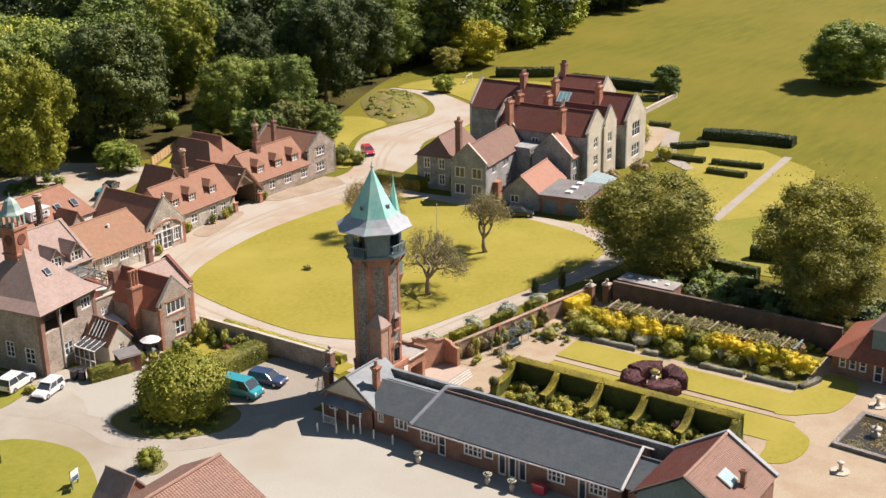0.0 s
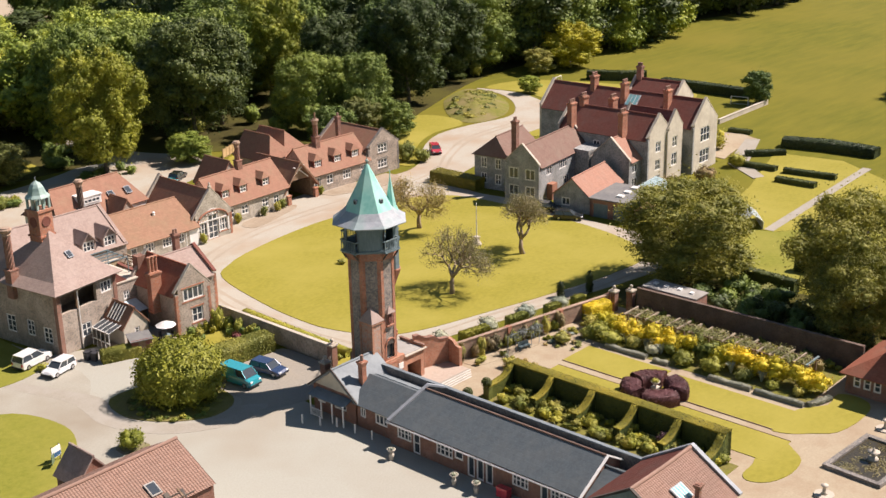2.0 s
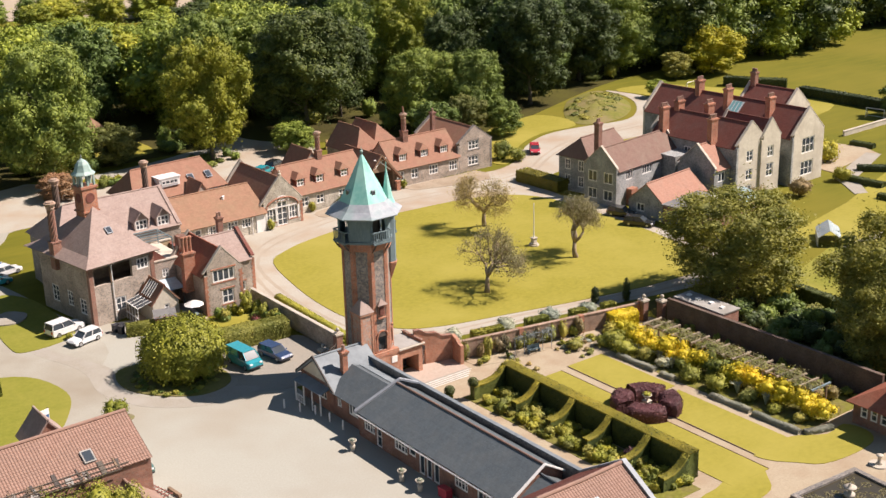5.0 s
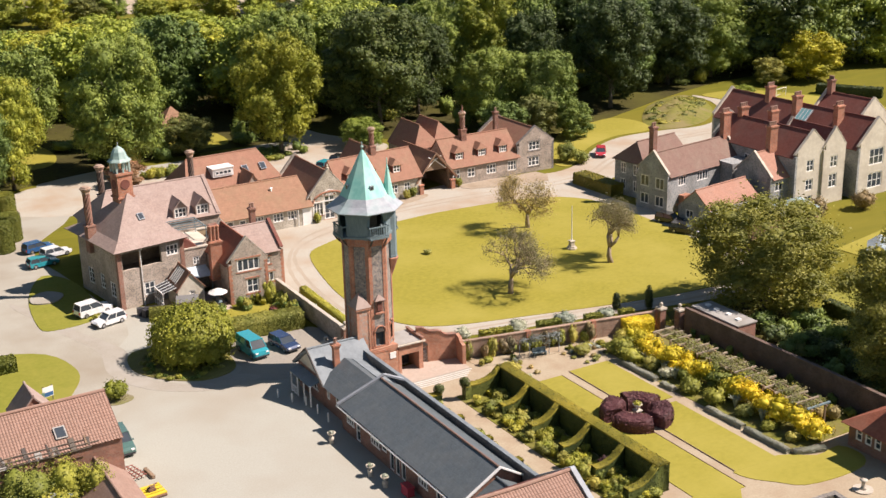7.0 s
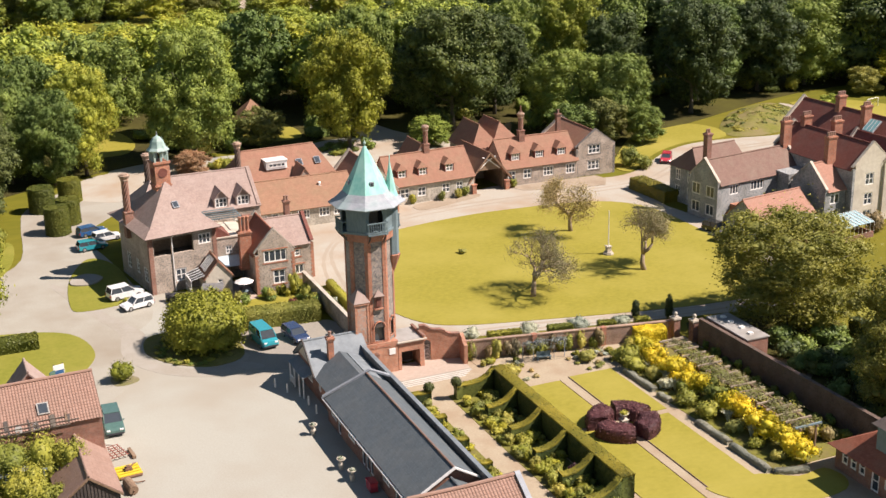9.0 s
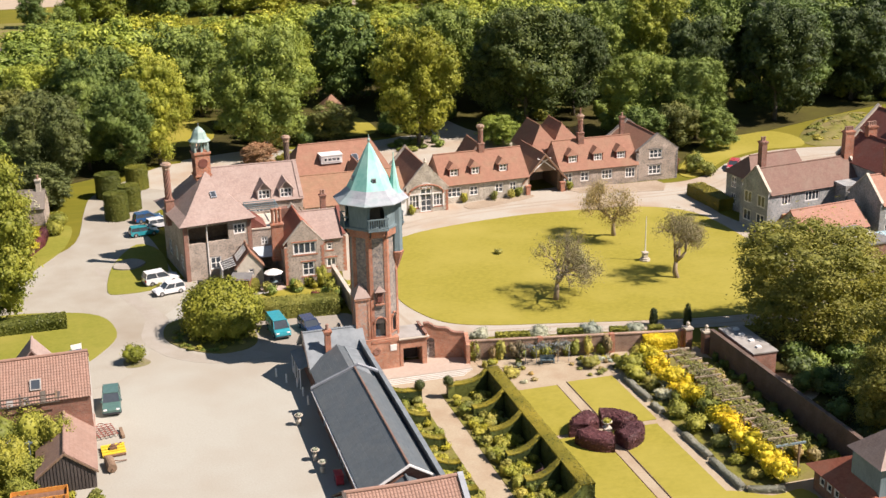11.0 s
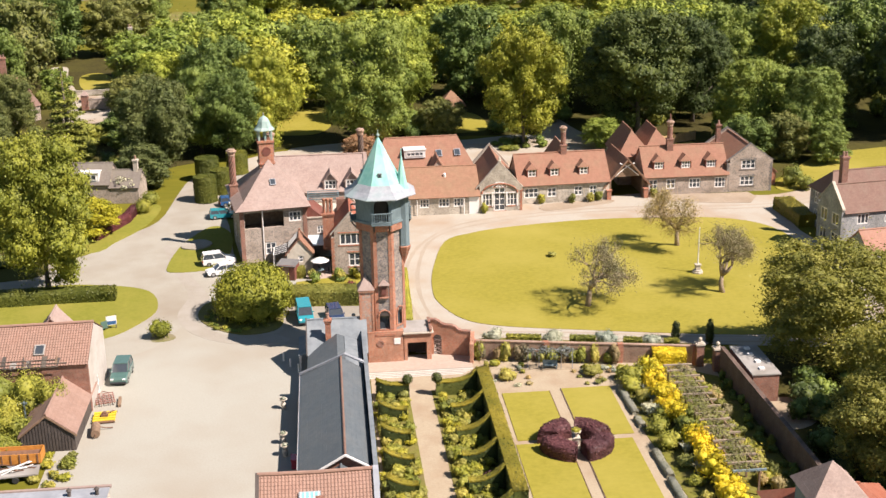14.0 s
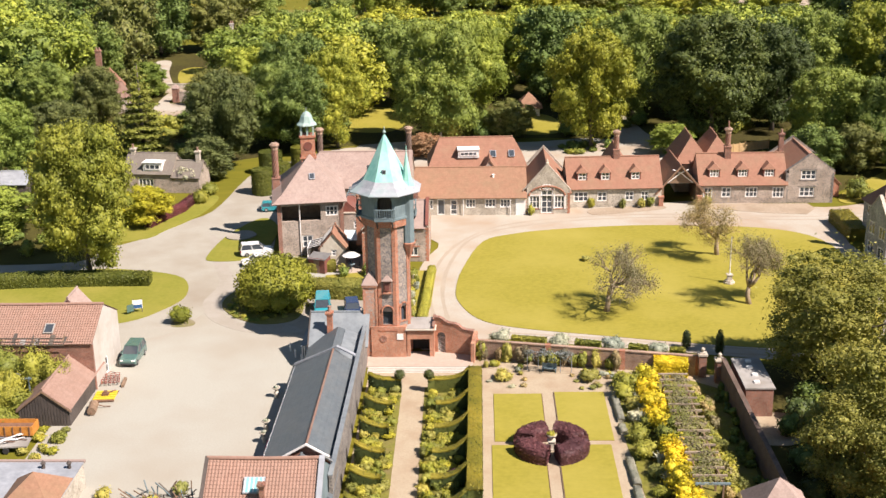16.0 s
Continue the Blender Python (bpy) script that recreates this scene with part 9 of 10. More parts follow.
# ---- yard objects ----
def stone_urn(x, y, s=1.0):
    T = thing("planter_urn", "pale stone planter urn with a grey plant", "urn", x, y, 0.02, 0, "urns along the shop front")
    part("pedestal", Geo().lathe([(0.24 * s, 0), (0.24 * s, 0.1), (0.2 * s, 0.14), (0.26 * s, 0.35), (0.28 * s, 0.55), (0.16 * s, 0.7)], n=10), STONE, T, smooth=True)
    part("bowl", Geo().lathe([(0.12 * s, 0.7), (0.14 * s, 0.8), (0.4 * s, 1.02), (0.44 * s, 1.12), (0.4 * s, 1.14), (0.3 * s, 1.06)], n=12), STONE, T, smooth=True)
    part("plant", leaf_mesh("plant", [(0, 0, 1.15, 0.28, 0.28, 0.12)], 40, 0.1, LEAF_GREY), LEAF_GREY, T)


for x, y in ((-12.3, -10.9), (-12.1, -18.7), (-11.9, -21.2), (-12.0, -28.5)):
    stone_urn(x, y)
for i, (x, y) in enumerate(((-11.8, -0.4), (-10.9, -1.9), (-10.7, -4.3), (-10.6, -6.6), (-12.6, 1.4))):
    T = thing("bollard", "white-topped timber bollard by the gatehouse", "bollard", x, y, 0.02, 0, "bollards by the gatehouse")
    part("post", Geo().lathe([(0.1, 0), (0.09, 0.95), (0.05, 1.02)], n=8), WHITE, T)
T = thing("red_bin", "red wheeled bin by the shop door", "bin", -10.9, -23.6, 0.02)
part("tub", Geo().hexa([(-0.35, -0.6), (0.35, -0.6), (0.35, 0.6), (-0.35, 0.6)], [0.1] * 4, [0.95] * 4), P_RED, T)
part("lid", Geo().hexa([(-0.4, -0.65), (0.4, -0.65), (0.4, 0.65), (-0.4, 0.65)], [0.95] * 4, [1.08, 1.0, 1.0, 1.08]), P_RED, T)
for i, (x, y) in enumerate(((-17.6, 32.4), (-16.9, 32.2), (-17.2, 31.5))):
    T = thing("wheelie_bin", "dark wheeled bin beside the hedge", "bin", x, y, 0.02, i * 12, "dark bins by the house")
    part("tub", Geo().hexa([(-0.26, -0.3), (0.26, -0.3), (0.3, 0.34), (-0.3, 0.34)], [0.0] * 4, [0.95] * 4), PLASTIC, T)
    part("lid", Geo().box(-0.31, 0.31, -0.34, 0.36, 0.95, 1.03), PLASTIC, T)
T = thing("parasol", "white garden parasol over a terrace table", "parasol", -8.4, 29.8, 0.02)
part("pole", Geo().tube([(0, 0, 0), (0, 0, 2.4)], 0.03, 6), LEAD, T)
part("canopy", Geo().lathe([(1.25, 2.0), (0.6, 2.32), (0.05, 2.5)], n=8), WHITE, T)
part("table", Geo().lathe([(0.5, 0.72), (0.5, 0.76)], n=14).tube([(0, 0, 0), (0, 0, 0.74)], 0.05, 6), GREY_WOOD, T)
for i, a in enumerate((0.3, 1.7, 3.2, 4.6)):
    C = thing("garden_chair", "dark metal garden chair by the parasol", "chair", -8.4 + 0.95 * math.cos(a), 29.8 + 0.95 * math.sin(a), 0.02, math.degrees(a), "chairs round the parasol")
    part("seat", Geo().box(-0.22, 0.22, -0.22, 0.22, 0.42, 0.46), PLASTIC, C)
    part("backrest", Geo().box(0.18, 0.22, -0.22, 0.22, 0.46, 0.9), PLASTIC, C)
    for lx in (-0.2, 0.2):
        for ly in (-0.2, 0.2):
            part("leg", Geo().tube([(lx, ly, 0), (lx, ly, 0.42)], 0.02, 4), PLASTIC, C)
single("terrace_cottage", Geo().prism([(-14.5, 29.8), (-7, 27.6), (-6.9, 36), (-14.5, 36)], -0.1, 0.06), PAVING, "pale paved cottage terrace", "terrace", kind="structure")
flag = thing("flagpole", "white flagpole on a stone plinth", "flagpole", 40.9, 23.4, 0.08)
part("plinth", Geo().lathe([(0.75, 0), (0.75, 0.2), (0.6, 0.22), (0.6, 0.4)], n=8).box(-0.3, 0.3, -0.3, 0.3, 0.4, 1.1).box(-0.4, 0.4, -0.4, 0.4, 1.1, 1.2), STONE, flag)
part("pole", Geo().tube([(0, 0, 1.2), (0, 0, 6.2)], [0.09, 0.05], 8), WHITE, flag)
sign = thing("notice_board", "blue and white notice board on posts", "sign", -33.2, 13.8, 0.08, 15)
part("panel", Geo().box(-0.6, 0.6, -0.03, 0.03, 0.5, 1.6), WHITE, sign)
part("side_panel", Geo().obox((-0.9, -0.4, 0.75), (0.9, 0.06, 0.9), 0.5), P_GREEN, sign, "dark green side panel")
part("blue_band", Geo().box(-0.55, 0.55, -0.04, -0.03, 0.55, 1.0), P_BLUE, sign)
for x in (-0.5, 0.5):
    part("post", Geo().box(x - 0.05, x + 0.05, 0.03, 0.1, 0, 1.7), DARK_WOOD, sign)
single("stone_slab", Geo().prism(smooth_loop([(-28, 43.6), (-25.6, 42.8), (-23.8, 45), (-25.4, 47.2), (-27.6, 46.2)]), 0.05, 0.25), TRACK, "flat weathered stone slab on the verge", "stone")
trailer = thing("orange_trailer", "open orange farm trailer with a rusty bed", "trailer", -36.6, -20.4, 0.02, 0)
ORANGE = plain("orange_paint", (0.45, 0.17, 0.03), (0.6, 0.27, 0.05), 3, 0.8, rough=0.6)
RUST = plain("rust", (0.12, 0.06, 0.035), (0.22, 0.12, 0.07), 3, 0.6)
part("body", Geo().box(-2.4, 2.4, -0.9, 0.9, 0.8, 1.3).box(-2.4, 2.4, -0.9, -0.82, 1.3, 1.75).box(-2.4, 2.4, 0.82, 0.9, 1.3, 1.75).box(-2.4, -2.32, -0.82, 0.82, 1.3, 1.75).box(2.32, 2.4, -0.82, 0.82, 1.3, 1.75), ORANGE, trailer)
part("load_bed", Geo().box(-2.3, 2.3, -0.8, 0.8, 1.3, 1.36), RUST, trailer)
for x in (-1.9, -1.1, -0.3, 0.5, 1.3, 2.1):
    part("rib", Geo().box(x - 0.05, x + 0.05, -0.97, -0.9, 0.8, 1.75), RUST, trailer)
for x in (-1.6, 1.6):
    for y in (-0.8, 0.8):
        w = part("wheel", Geo().lathe([(0.36, -0.1), (0.4, 0), (0.36, 0.1)], n=12), TYRE, trailer)
        w.matrix_basis = Matrix.Translation((x, y, 0.42)) @ Matrix.Rotation(math.pi / 2, 4, "X")
YEL = solid("machine_yellow", (0.62, 0.45, 0.03), 0.5)
mach = thing("yellow_roller", "flat yellow farm implement lying in the yard", "machine", -30.1, -11.0, 0.02, 4)
for y in (-0.85, -0.3, 0.3, 0.85):
    part("deck_bar", Geo().box(-1.15, 1.05, y - 0.19, y + 0.19, 0.28, 0.38), YEL, mach)
part("cross_bar", Geo().box(-1.1, -0.95, -1.05, 1.05, 0.16, 0.28).box(0.85, 1.0, -1.05, 1.05, 0.16, 0.28), YEL, mach)
part("gearbox", Geo().box(-0.35, 0.3, -0.3, 0.3, 0.38, 0.62).box(-0.2, 0.15, -0.18, 0.18, 0.62, 0.8), RUST, mach)
part("drawbar", Geo().tube([(0.1, 0.2, 0.5), (0.7, 0.9, 0.45), (1.1, 1.2, 0.2)], 0.07, 6), RUST, mach)
for y in (-1.0, 1.0):
    w = part("roller", Geo().lathe([(0.15, -1.0), (0.16, 0), (0.15, 1.0)], n=10), RUST, mach)
    w.matrix_basis = Matrix.Translation((0, y, 0.17)) @ Matrix.Rotation(math.pi / 2, 4, "Y")
red = thing("harrow", "rusty red tined harrow lying on the gravel", "harrow", -30.8, -6.8, 0.02, 14)
RED_RUST = plain("faded_red_paint", (0.2, 0.07, 0.05), (0.34, 0.13, 0.1), 4, 0.8, rough=0.7)
for x in np.linspace(-0.9, 0.9, 5):
    part("long_bar", Geo().tube([(x, -1.3, 0.35), (x, 1.3, 0.35)], 0.045, 4), RED_RUST, red)
for y in np.linspace(-1.2, 1.2, 6):
    part("cross_bar", Geo().tube([(-1.0, y, 0.4), (1.0, y, 0.4)], 0.04, 4), RED_RUST, red)
    for x in (-0.9, -0.45, 0.0, 0.45, 0.9):
        part("tine", Geo().tube([(x, y, 0.4), (x, y + 0.05, 0.0)], [0.03, 0.015], 4), RUST, red)
part("drawbar", Geo().tube([(-0.6, 1.2, 0.4), (0, 2.0, 0.3), (0.6, 1.2, 0.4)], 0.05, 4), RED_RUST, red)
single("timber_post", Geo().obox((0, 0, 0.18), (0.3, 2.0, 0.3), 0.1), OAK, "short timber post lying by the harrow", "timber", pose(-29.2, -7.4, 0.02))
log = thing("log_roller", "short log roller with an iron shaft", "roller", -30.5, -14.3, 0.02, 8)
part("drum", Geo().lathe([(0.42, -1.0), (0.46, -0.9), (0.46, 0.9), (0.42, 1.0)], n=14), OAK, log).matrix_basis = Matrix.Translation((0, 0, 0.46)) @ Matrix.Rotation(math.pi / 2, 4, "X")
part("shaft", Geo().tube([(0, -1.3, 0.46), (0, 1.3, 0.46)], 0.06, 6).tube([(0, 0.9, 0.46), (0.9, 0.8, 0.2), (1.6, 0.9, 0.1)], 0.05, 5), RUST, log)
for i in range(46):
    x, y = -21.8 + R.uniform(0, 6.6), -32.0 + R.uniform(-2.4, 1.0)
    single("brushwood_pole", Geo().tube([(0, 0, 0.02), (R.uniform(-1.6, 1.6), R.uniform(-0.8, 0.8), R.uniform(0.5, 1.6))], 0.06, 5), R.choice([GREY_WOOD, OAK, BARK]), "loose grey pole in a brushwood heap", "pole", pose(x, y, 0), "brushwood heap")
for x, y, r, h, m in ((-24.4, -32.0, 1.0, 1.2, LEAF_OLIVE), (-20, -33.4, 1.4, 1.0, LEAF_OLIVE), (-17.6, -31.4, 0.9, 1.5, LEAF_OLIVE)):
    clump(x, y, r, h, "weedy bramble in the brushwood", m, 260, 0.12, "bramble")
for x, y, r, h in ((-41, -10.6, 2.9, 5.8), (-37.5, -10.4, 2.7, 5.8), (-35.0, -11.6, 2.3, 5.0), (-44.8, -11.6, 2.6, 4.8), (-39.2, -14.2, 2.6, 4.8), (-37.0, -15.4, 1.8, 2.8), (-42.8, -15.0, 2.3, 3.2), (-46.5, -15.0, 2.4, 3.4), (-38.4, -18.0, 1.8, 2.2), (-41.5, -18.2, 2.0, 2.4), (-32.0, -20.8, 1.0, 0.9)):
    clump(x, y, r, h, "leafy green bush behind the shed", R.choice([LEAF_MID, LEAF_LIGHT, LEAF_MID]), int(1300 * r), 0.12, "yard_bush", 9)
leanto = thing("timber_lean_to", "weathered open timber lean-to against the barn", "shed", -47, -12.4)
for i in range(6):
    part("rafter", Geo().obox((1.5 + i * 1.6, 1.7, 2.9), (0.12, 3.6, 0.12)), GREY_WOOD, leanto)
    part("post", Geo().box(1.44 + i * 1.6, 1.56 + i * 1.6, 0, 0.12, 0, 2.8), GREY_WOOD, leanto)
part("rail", Geo().box(1.2, 9.8, 0, 0.14, 2.75, 2.9), GREY_WOOD, leanto)
part("wall_plate", Geo().box(1.2, 9.8, 3.3, 3.44, 2.95, 3.1), GREY_WOOD, leanto)
part("roof_sheet", Geo().slab([(1.2, 0.0, 2.96), (8.5, 0.0, 2.96), (8.5, 3.4, 3.2), (1.2, 3.4, 3.2)], 0.04), LEAD, leanto)
out = thing("outhouse", "low flint outhouse with flat roof and tiled pyramid cap", "building", -38, -39.5)
part("wall", Geo().box(0, 11.4, 9.3, 9.7, 0, 2.45), FLINT_PALE, out)
part("wall", Geo().box(11.0, 11.4, 0.4, 9.3, 0, 2.45), FLINT_PALE, out)
part("wall", Geo().box(0, 0.4, 0.4, 9.3, 0, 2.45), FLINT_PALE, out)
part("wall", Geo().box(0, 11.4, 0, 0.4, 0, 2.45), FLINT_PALE, out)
part("flat_roof", Geo().box(-0.15, 11.5, -0.15, 9.55, 2.45, 2.55), LEAD, out, "patchy grey flat roof")
part("coping", Geo().box(-0.2, 11.6, 9.55, 9.85, 2.45, 2.68), TILE_PINK, out, "pinkish tile coping")
for vx in (8.3, 10.6):
    part("roof_vent", Geo().lathe([(0.16, 2.55), (0.16, 3.0), (0.26, 3.05), (0.05, 3.3)], (vx, 8.4, 0), 8), DARK_WOOD, out, "dark roof vent")
part("cap_roof", Geo().add([(6.6, 0.6, 2.56), (11.5, 0.6, 2.56), (11.5, 6.6, 2.56), (6.6, 6.6, 2.56), (9.2, 3.7, 4.75)], [(3, 2, 1, 0), (0, 1, 4), (1, 2, 4), (2, 3, 4), (3, 0, 4)]), TILE_TAN, out, "tan tiled pyramid roof")

tool = thing("garden_shed", "small rust-red felt-roofed shed by the hedge", "shed", -12.6, 29.1, 0.06, -20)
part("wall", Geo().box(-1.2, 1.2, -0.9, 0.9, 0, 2.0), TILE_DARK, tool)
part("roof", Geo().slab([(-1.35, -1.05, 1.95), (1.35, -1.05, 1.95), (1.35, 1.05, 2.3), (-1.35, 1.05, 2.3)], 0.08), FELT, tool)
part("door", Geo().box(-0.4, 0.4, -0.94, -0.9, 0.05, 1.85), OAK, tool)
flatbed = thing("flatbed_trailer", "pale grey flatbed trailer loaded with scrap metal", "trailer", -36.2, -22.6, 0.02, 6)
part("bed", Geo().box(-2.2, 2.0, -0.9, 0.9, 0.6, 0.75), FELT_PALE, flatbed)
for i in range(14):
    part("scrap_bar", Geo().tube([(R.uniform(-2, 1.8), R.uniform(-0.8, 0.8), 0.8), (R.uniform(-2, 1.8), R.uniform(-0.8, 0.8), R.uniform(0.9, 1.4))], 0.05, 4), R.choice([LEAD, WHITE, RUST]), flatbed)
for y in (-0.95, 0.95):
    w = part("wheel", Geo().lathe([(0.3, -0.08), (0.32, 0), (0.3, 0.08)], n=10), TYRE, flatbed)
    w.matrix_basis = Matrix.Translation((0, y, 0.32)) @ Matrix.Rotation(math.pi / 2, 4, "X")
for i in range(16):
    clump(-31.6 - R.uniform(0, 3.0), -18.4 - R.uniform(0, 7.5), R.uniform(0.4, 0.9), R.uniform(0.3, 0.8), "rank weeds at the yard's edge", R.choice([LEAF_LIGHT, LEAF_LIME, LEAF_OLIVE]), 160, 0.12, "weeds", 5)

# ---- garden buildings to the east ----
pav = wing("garden_pavilion", "brick pavilion with a tiled roof and white windows", 28.6, -46.5, 0, 9.4, 8.8, 2.7, 5.4, TILE_RED, BRICK_OLD, hip0=3.4, hip1=3.4, category="pavilion", over=0.5,
           left=[(0.8, 0.9, 0.8, 1.4, 1, 2), (1.9, 0.9, 0.8, 1.4, 1, 2), (3.0, 0.9, 0.8, 1.4, 1, 2), (4.6, 0.1, 1.0, 2.1, 1, 2), (6.2, 0.9, 0.8, 1.4, 1, 2), (7.3, 0.9, 0.8, 1.4, 1, 2)])
part("turret", Geo().box(0.9, 4.9, 0.9, 4.9, 2.5, 6.0), GREY_WOOD, pav)
part("turret_cap", Geo().add([(0.5, 0.5, 5.9), (5.3, 0.5, 5.9), (5.3, 5.3, 5.9), (0.5, 5.3, 5.9), (2.9, 2.9, 8.4)], [(3, 2, 1, 0), (0, 1, 4), (1, 2, 4), (2, 3, 4), (3, 0, 4)]), TILE_PINK, pav)
gar = thing("flat_shed", "brick shed with a pale flat roof and small roof domes", "shed", 34.95, -15.8)
g = Geo()
for a, b in (((0, 0), (2.7, 0)), ((2.7, 0), (2.7, 7.4)), ((2.7, 7.4), (0, 7.4)), ((0, 7.4), (0, 0))):
    wall_into(g, a, b, 0.25, 3.0, (), 0.0, 0.25)
part("wall", g, BRICK_OLD, gar)
part("roof", Geo().box(-0.1, 2.85, -0.1, 7.5, 3.02, 3.16), FELT_PALE, gar)
for x, y in ((1.0, 1.0), (1.2, 2.8), (1.0, 4.6), (1.2, 6.2)):
    part("roof_dome", Geo().box(x, x + 0.55, y, y + 0.5, 3.16, 3.34), WHITE, gar)
pond = thing("pond", "rectangular stone-edged pond with a fountain", "pond", 16.2, -46.2, 0, -4)
g = Geo()
for x0, x1, y0, y1 in ((-4.2, 4.2, -2.9, -2.4), (-4.2, 4.2, 2.4, 2.9), (-4.2, -3.7, -2.4, 2.4), (3.7, 4.2, -2.4, 2.4)):
    g.box(x0, x1, y0, y1, 0, 0.4)
part("kerb", g, FLINT_DARK, pond)
part("water", Geo().box(-3.7, 3.7, -2.4, 2.4, 0.03, 0.2), solid("pond_water", (0.05, 0.042, 0.026), 0.12), pond)
part("water_plant", leaf_mesh("water_plant", [(R.uniform(-3.2, 3.2), R.uniform(-2.0, 2.0), 0.22, R.uniform(0.3, 0.9), R.uniform(0.25, 0.6), 0.03) for _ in range(26)], 1500, 0.08, LEAF_TAN, 0, 1.5), LEAF_TAN, pond, "floating brown water plants")
part("fountain", Geo().lathe([(0.5, 0.2), (0.5, 0.45), (0.2, 0.5), (0.18, 0.8), (0.55, 1.0), (0.6, 1.1), (0.2, 1.05), (0.12, 1.35), (0.02, 1.5)], n=12), STONE, pond, smooth=True)
for x, y in ((7.7, -45.4), (23.2, -44.4)):
    dial = thing("sundial", "small stone sundial on a round base", "sundial", x, y, 0.02, 0, "sundials beside the pond")
    part("base", Geo().lathe([(0.9, 0), (0.9, 0.12)], n=16), STONE, dial)
    part("pillar", Geo().lathe([(0.32, 0.12), (0.18, 0.3), (0.16, 0.8), (0.34, 0.95), (0.34, 1.02)], n=12), STONE, dial, smooth=True)
green = thing("greenhouse", "low glass greenhouse beside the manor", "greenhouse", 73.0, -2.2, 0, 40)
for s in (-1, 1):
    part("glazing", Geo().add([(-2.6, s * 1.6, 1.2), (2.6, s * 1.6, 1.2), (2.6, 0, 2.3), (-2.6, 0, 2.3)], [(0, 1, 2, 3)]), solid("greenhouse_glass", (0.35, 0.42, 0.45), 0.1), green)
    part("wall", Geo().box(-2.6, 2.6, min(s * 1.6, s * 1.5), max(s * 1.6, s * 1.5), 0, 1.2), WHITE, green)
for x in np.linspace(-2.6, 2.6, 7):
    part("bar", Geo().tube([(x, -1.6, 1.2), (x, 0, 2.32), (x, 1.6, 1.2)], 0.04, 4), WHITE, green)
cons = thing("conservatory", "low glazed lean-to behind the garage block", "conservatory", 71.8, 12.6, 0, 8)
part("wall", Geo().box(0, 6.4, 0, 0.2, 0, 0.8).box(6.2, 6.4, 0.2, 3.6, 0, 0.8), BRICK_OLD, cons)
part("glass_roof", Geo().slab([(0, 0, 2.2), (6.4, 0, 2.2), (6.4, 3.6, 3.0), (0, 3.6, 3.0)], 0.05), solid("conservatory_glass", (0.3, 0.42, 0.44), 0.12), cons, "pale green glass roof")
for i in range(9):
    part("glazing_bar", Geo().tube([(i * 0.8, 0, 0.8), (i * 0.8, 0, 2.24), (i * 0.8, 3.6, 3.05)], 0.045, 4), WHITE, cons)
fence = thing("timber_fence", "pale close-boarded timber fence", "fence", 0, 0)
fa, fb = Vector((49.0, 90.5)), Vector((62.0, 96.5))
for i in range(12):
    p = fa.lerp(fb, i / 11)
    part("post", Geo().box(p.x - 0.08, p.x + 0.08, p.y - 0.08, p.y + 0.08, 0, 1.9), FENCE, fence)
for i in range(11):
    p, q = fa.lerp(fb, i / 11), fa.lerp(fb, (i + 1) / 11)
    part("board_panel", Geo().hexa([(p.x, p.y - 0.02), (q.x, q.y - 0.02), (q.x, q.y + 0.02), (p.x, p.y + 0.02)], [0.15] * 4, [1.75] * 4), FENCE, fence)

# ---- buildings beyond the track ----
sh = wing("stone_house", "low stone house with a weathered grey-brown roof", -50.0, 70.0, -6, 8.2, 6.5, 3.4, 6.0, TILE_GREY, FLINT, front=[(2.5, 1.0, 2.6, 1.4, 4, 1)], category="house", over=0.3)
part("box_dormer", Geo().box(3.4, 6.6, 0.2, 2.4, 3.6, 5.0).box(3.3, 6.7, 0.0, 2.5, 5.0, 5.12), WHITE, sh, "white boarded box dormer")
window_on(sh, (3.4, 0.2), (6.6, 0.2), 0.3, 3.85, 2.6, 0.95, 3, 1, inset=-0.09)
sh2 = wing("stone_cottage", "low ivy-clad stone cottage joined to the house", -41.8, 69.2, -6, 4.6, 5.6, 2.8, 4.9, TILE_GREY, FLINT, category="house", over=0.25)
part("creeper", leaf_mesh("creeper", [(R.uniform(0.2, 4.4), R.uniform(-0.2, 2.4), R.uniform(2.6, 4.4), 0.5, 0.4, 0.3) for _ in range(16)], 700, 0.14, LEAF_GREY, 0, 0.3), LEAF_GREY, sh2, "pale creeper over the wall and eaves")
chimney(sh, 0.8, 3.2, 4.6, 6.8, 0.7, 0.7, 1, STONE)
chimney(sh2, 3.8, 2.8, 4.0, 6.6, 0.7, 0.7, 1, STONE)
wing("long_shed", "long grey-roofed open shed", -84, 66, 0, 19, 6, 2.6, 4.0, LEAD, DARK_WOOD, category="shed", front=[(1, 0.2, 4, 2.0, 1, 1), (6, 0.2, 4, 2.0, 1, 1), (11, 0.2, 4, 2.0, 1, 1)])
hedge("purple hedge curving round the verge", [(-41.0, 49.4, 1.3), (-39.4, 54, 1.4), (-37.8, 58, 1.5), (-37.2, 63.5, 1.4)], 1.3, LEAF_RED, 0.12, 50, "purple_hedge", rnd=0.4)
for x, y, r in ((-35.9, 63.0, 1.4), (-35.4, 67.6, 1.5)):
    shrub("topiary_ball", "rounded golden shrub by the stone house", [(0, 0, 1.1, r, r, 1.1)], 700, 0.12, LEAF_LIGHT, "topiary", 0.92, 0.05, x, y)
fl = wing("far_lodge", "red-tiled village house with a tall chimney", -78, 137, 8, 9, 7, 4.6, 8.6, TILE, BRICK_OLD, hip0=2.2, hip1=2.2, category="house", front=[(2, 1, 1.4, 1.4, 2, 2), (6, 1, 1.4, 1.4, 2, 2)])
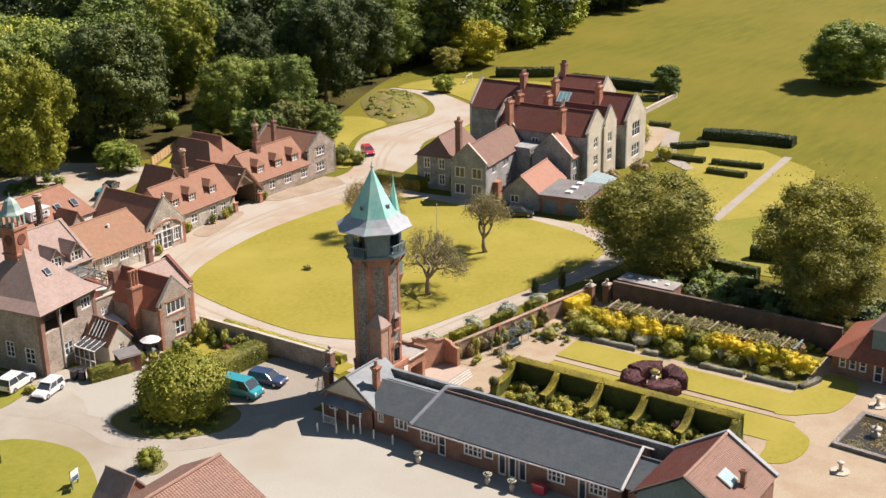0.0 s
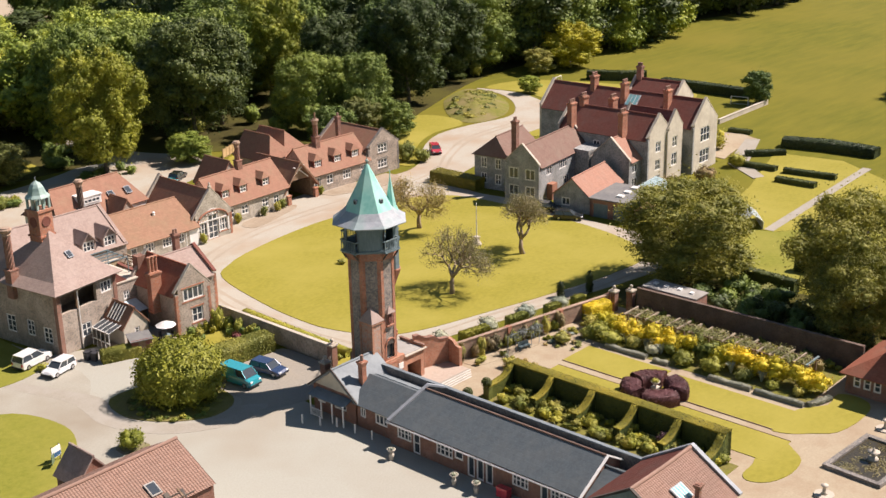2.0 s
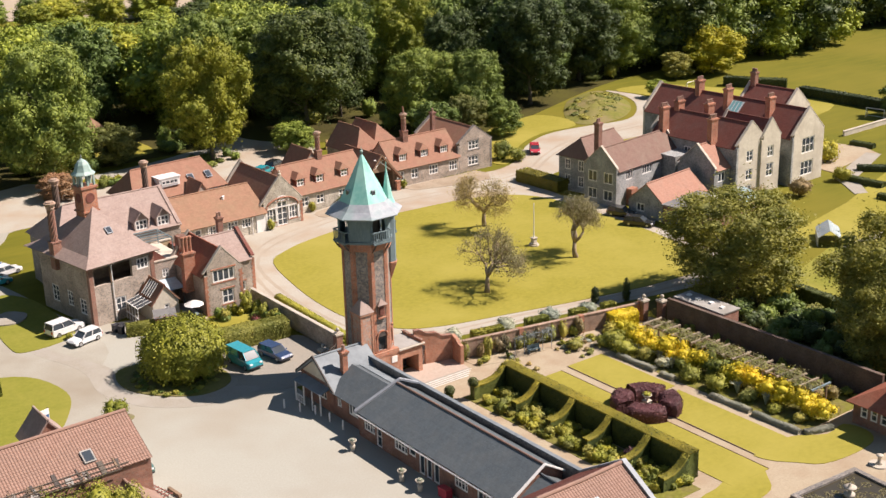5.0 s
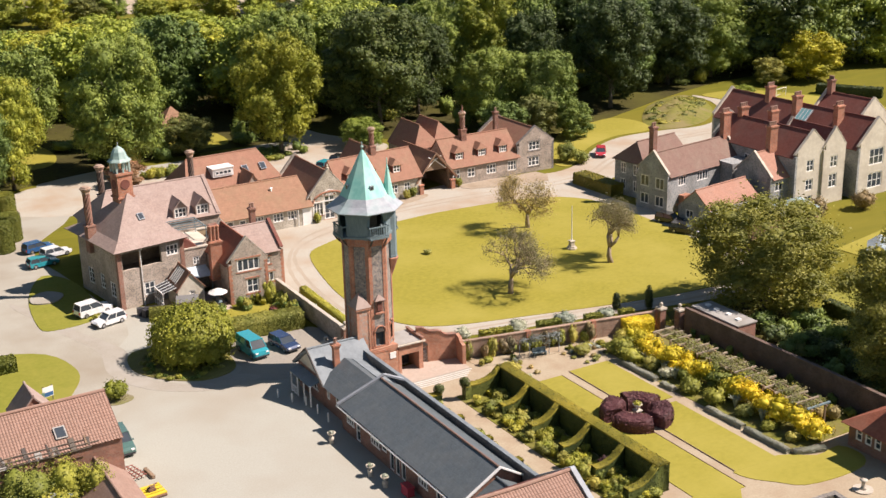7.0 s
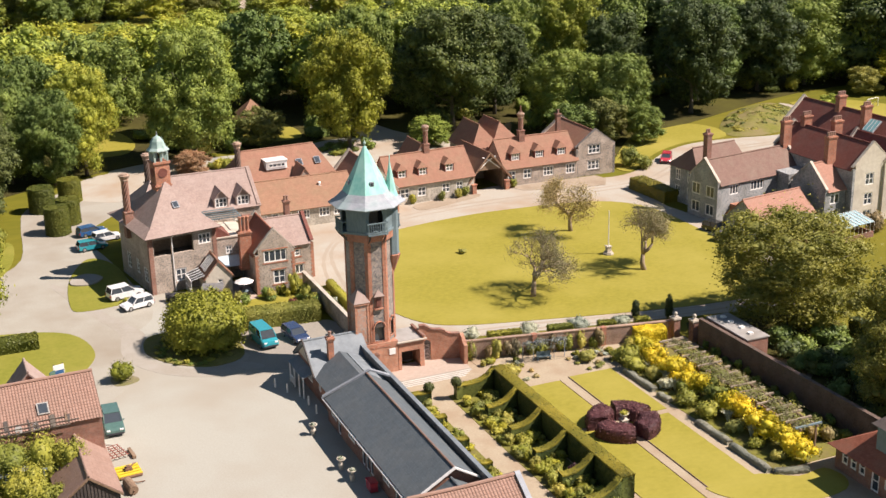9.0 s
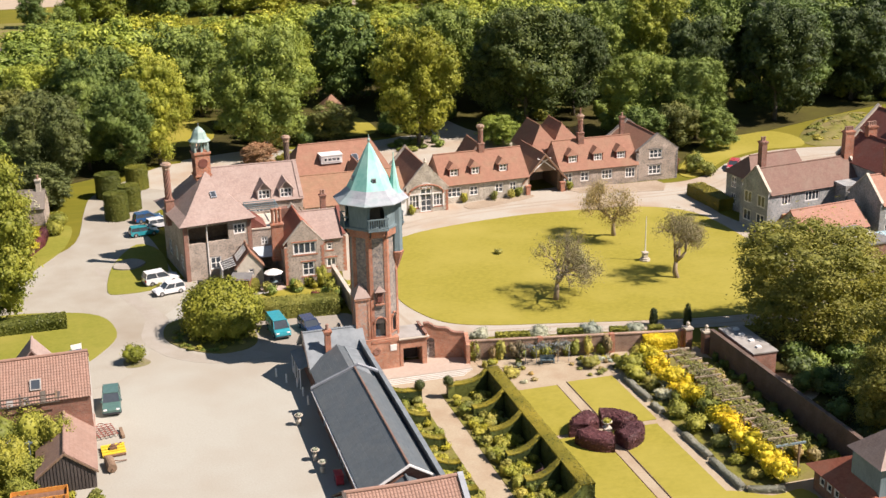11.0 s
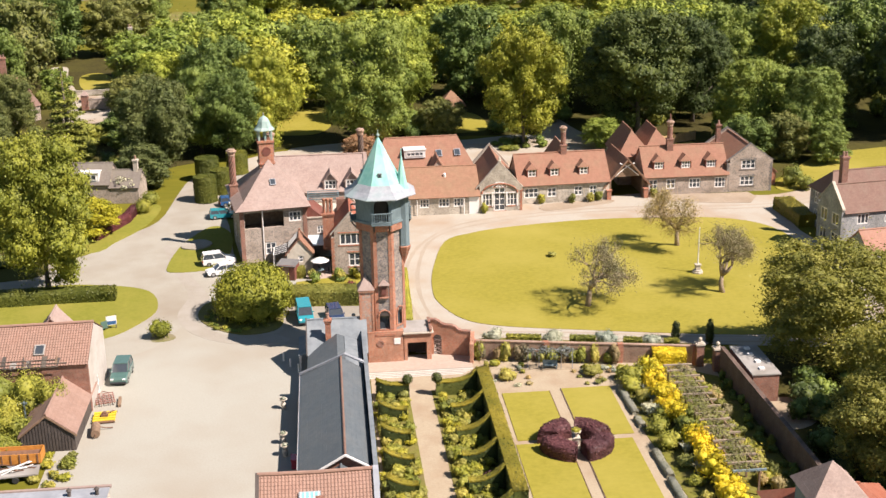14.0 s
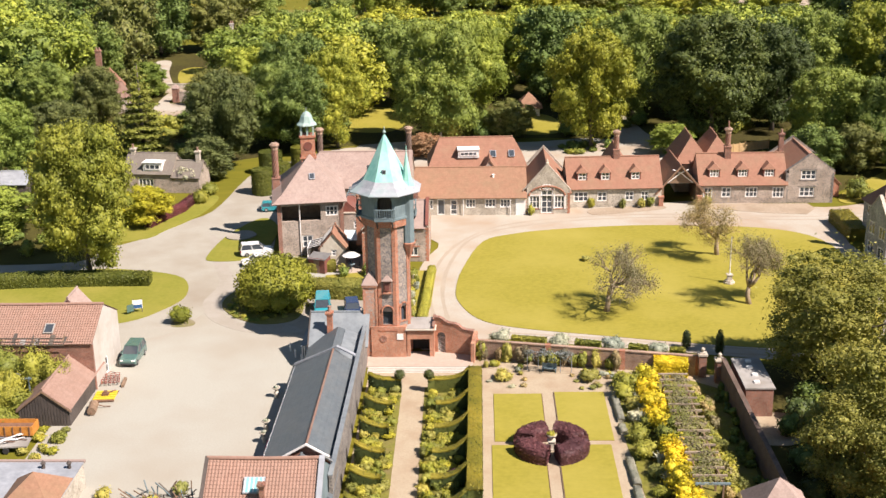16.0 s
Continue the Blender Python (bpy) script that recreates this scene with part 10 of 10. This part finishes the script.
chimney(fl, 4.5, 3.5, 8, 12.6, 1.2, 1.2, 2, BRICK_OLD)
wing("village_house", "gabled village house with a weathered tile roof", -70.0, 131, 60, 7, 5.0, 3.4, 6.2, TILE_BROWN, FLINT, category="house", left=[(2, 1, 1.4, 1.4, 2, 2)])
wing("village_house", "low brown-roofed village house", -97, 132, 5, 12, 6.5, 3.4, 6.0, TILE_BROWN, FLINT_PALE, category="house")
pier = thing("gate_pier", "red brick gate pier with a stone cap", "pier", -58.8, 145.6)
part("shaft", Geo().box(-0.7, 0.7, -0.7, 0.7, 0, 3.2), BRICK_OLD, pier)
part("cap", Geo().add([(-0.85, -0.85, 3.2), (0.85, -0.85, 3.2), (0.85, 0.85, 3.2), (-0.85, 0.85, 3.2), (0, 0, 4.2)], [(3, 2, 1, 0), (0, 1, 4), (1, 2, 4), (2, 3, 4), (3, 0, 4)]), TILE_PINK, pier)
single("lane_wall", Geo().obox((-54.1, 145.8, 1.1), (8.0, 0.4, 2.2), 0.02).obox((-54.1, 145.8, 2.28), (8.1, 0.55, 0.16), 0.02), FLINT, "old flint garden wall beside the lane gate", "wall", kind="structure")
single("lane_wall", Geo().obox((-61.5, 162.6, 0.5), (15.0, 0.4, 1.0), 0.08).obox((-61.5, 162.6, 1.05), (15.1, 0.5, 0.12), 0.08), FLINT_PALE, "low pale wall along the village lane", "wall", kind="structure")
fh = wing("far_house", "far pale house with a grey roof among trees", -57, 197, 12, 12, 7, 4.2, 7.4, TILE_GREY, CREAM, category="house", front=[(2, 1, 1.4, 1.4, 2, 2), (7, 1, 1.4, 1.4, 2, 2)])
chimney(fh, 1.6, 3.5, 6.0, 10.0, 1.0, 1.0, 2, CREAM)
patch("lane", [(-52, 157), (-52, 161), (-62, 162), (-66, 172), (-70, 186), (-73, 201), (-77, 200), (-74, 184), (-70, 168), (-72, 158)], 0.06, GRAVEL, "pale village lane between trees", "lane")
patch("lane_yard", [(-57.5, 112), (-54, 112), (-53, 124), (-52, 144), (-60, 144), (-60.5, 156), (-63, 156), (-62.5, 140), (-59.5, 124)], 0.05, GRAVEL, "pale gravel by the lane gate", "lane")
patch("lane_green", [(-58, 164), (-55, 172), (-62, 190), (-67, 188), (-65, 174), (-61, 164.5)], 0.05, LAWN, "bright grass beside the lane", "lawn")
patch("far_meadow", [(-64, 252), (-38, 250), (-32, 272), (-34, 300), (-62, 302)], 0.06, ROUGH, "dull green paddock beyond the far house", "field")
patch("far_field", [(-120, 366), (-16, 345), (30, 342), (62, 304), (100, 276), (140, 278), (240, 330), (220, 560), (-160, 560)], 0.07, DRY, "pale dry far field", "field")
wing("garden_hut", "tiny white-walled hut with a tall tiled cap", 17.0, 127, 0, 4.5, 4.5, 2.3, 4.7, TILE_TAN, WHITE, hip0=2.2, hip1=2.2, category="hut", over=0.5)

# low boundary wall and two goal frames on the manor's field
single("boundary_wall", Geo().obox((135.85, 33.3, 0.45), (21.1, 0.4, 0.9), math.atan2(0.8, 21.1)).obox((135.85, 33.3, 0.95), (21.2, 0.55, 0.1), math.atan2(0.8, 21.1)), STONE, "low pale stone wall at the field's edge", "wall", kind="structure")
for gx, gy, ga in ((137, 80.6, 12), (142.1, 37.8, -78)):
    G = thing("goal", "white tubular goal frame on the grass", "goal", gx, gy, 0, ga, "goal frames")
    for s in (-1.8, 1.8):
        part("post", Geo().tube([(s, 0, 0), (s, 0, 1.8)], 0.07, 6), WHITE, G)
        part("stay", Geo().tube([(s, 0, 1.8), (s, 1.2, 0.02)], 0.05, 6), WHITE, G)
    part("crossbar", Geo().tube([(-1.85, 0, 1.8), (1.85, 0, 1.8)], 0.07, 6), WHITE, G)
    part("ground_bar", Geo().tube([(-1.8, 1.2, 0.06), (1.8, 1.2, 0.06)], 0.05, 6), WHITE, G)
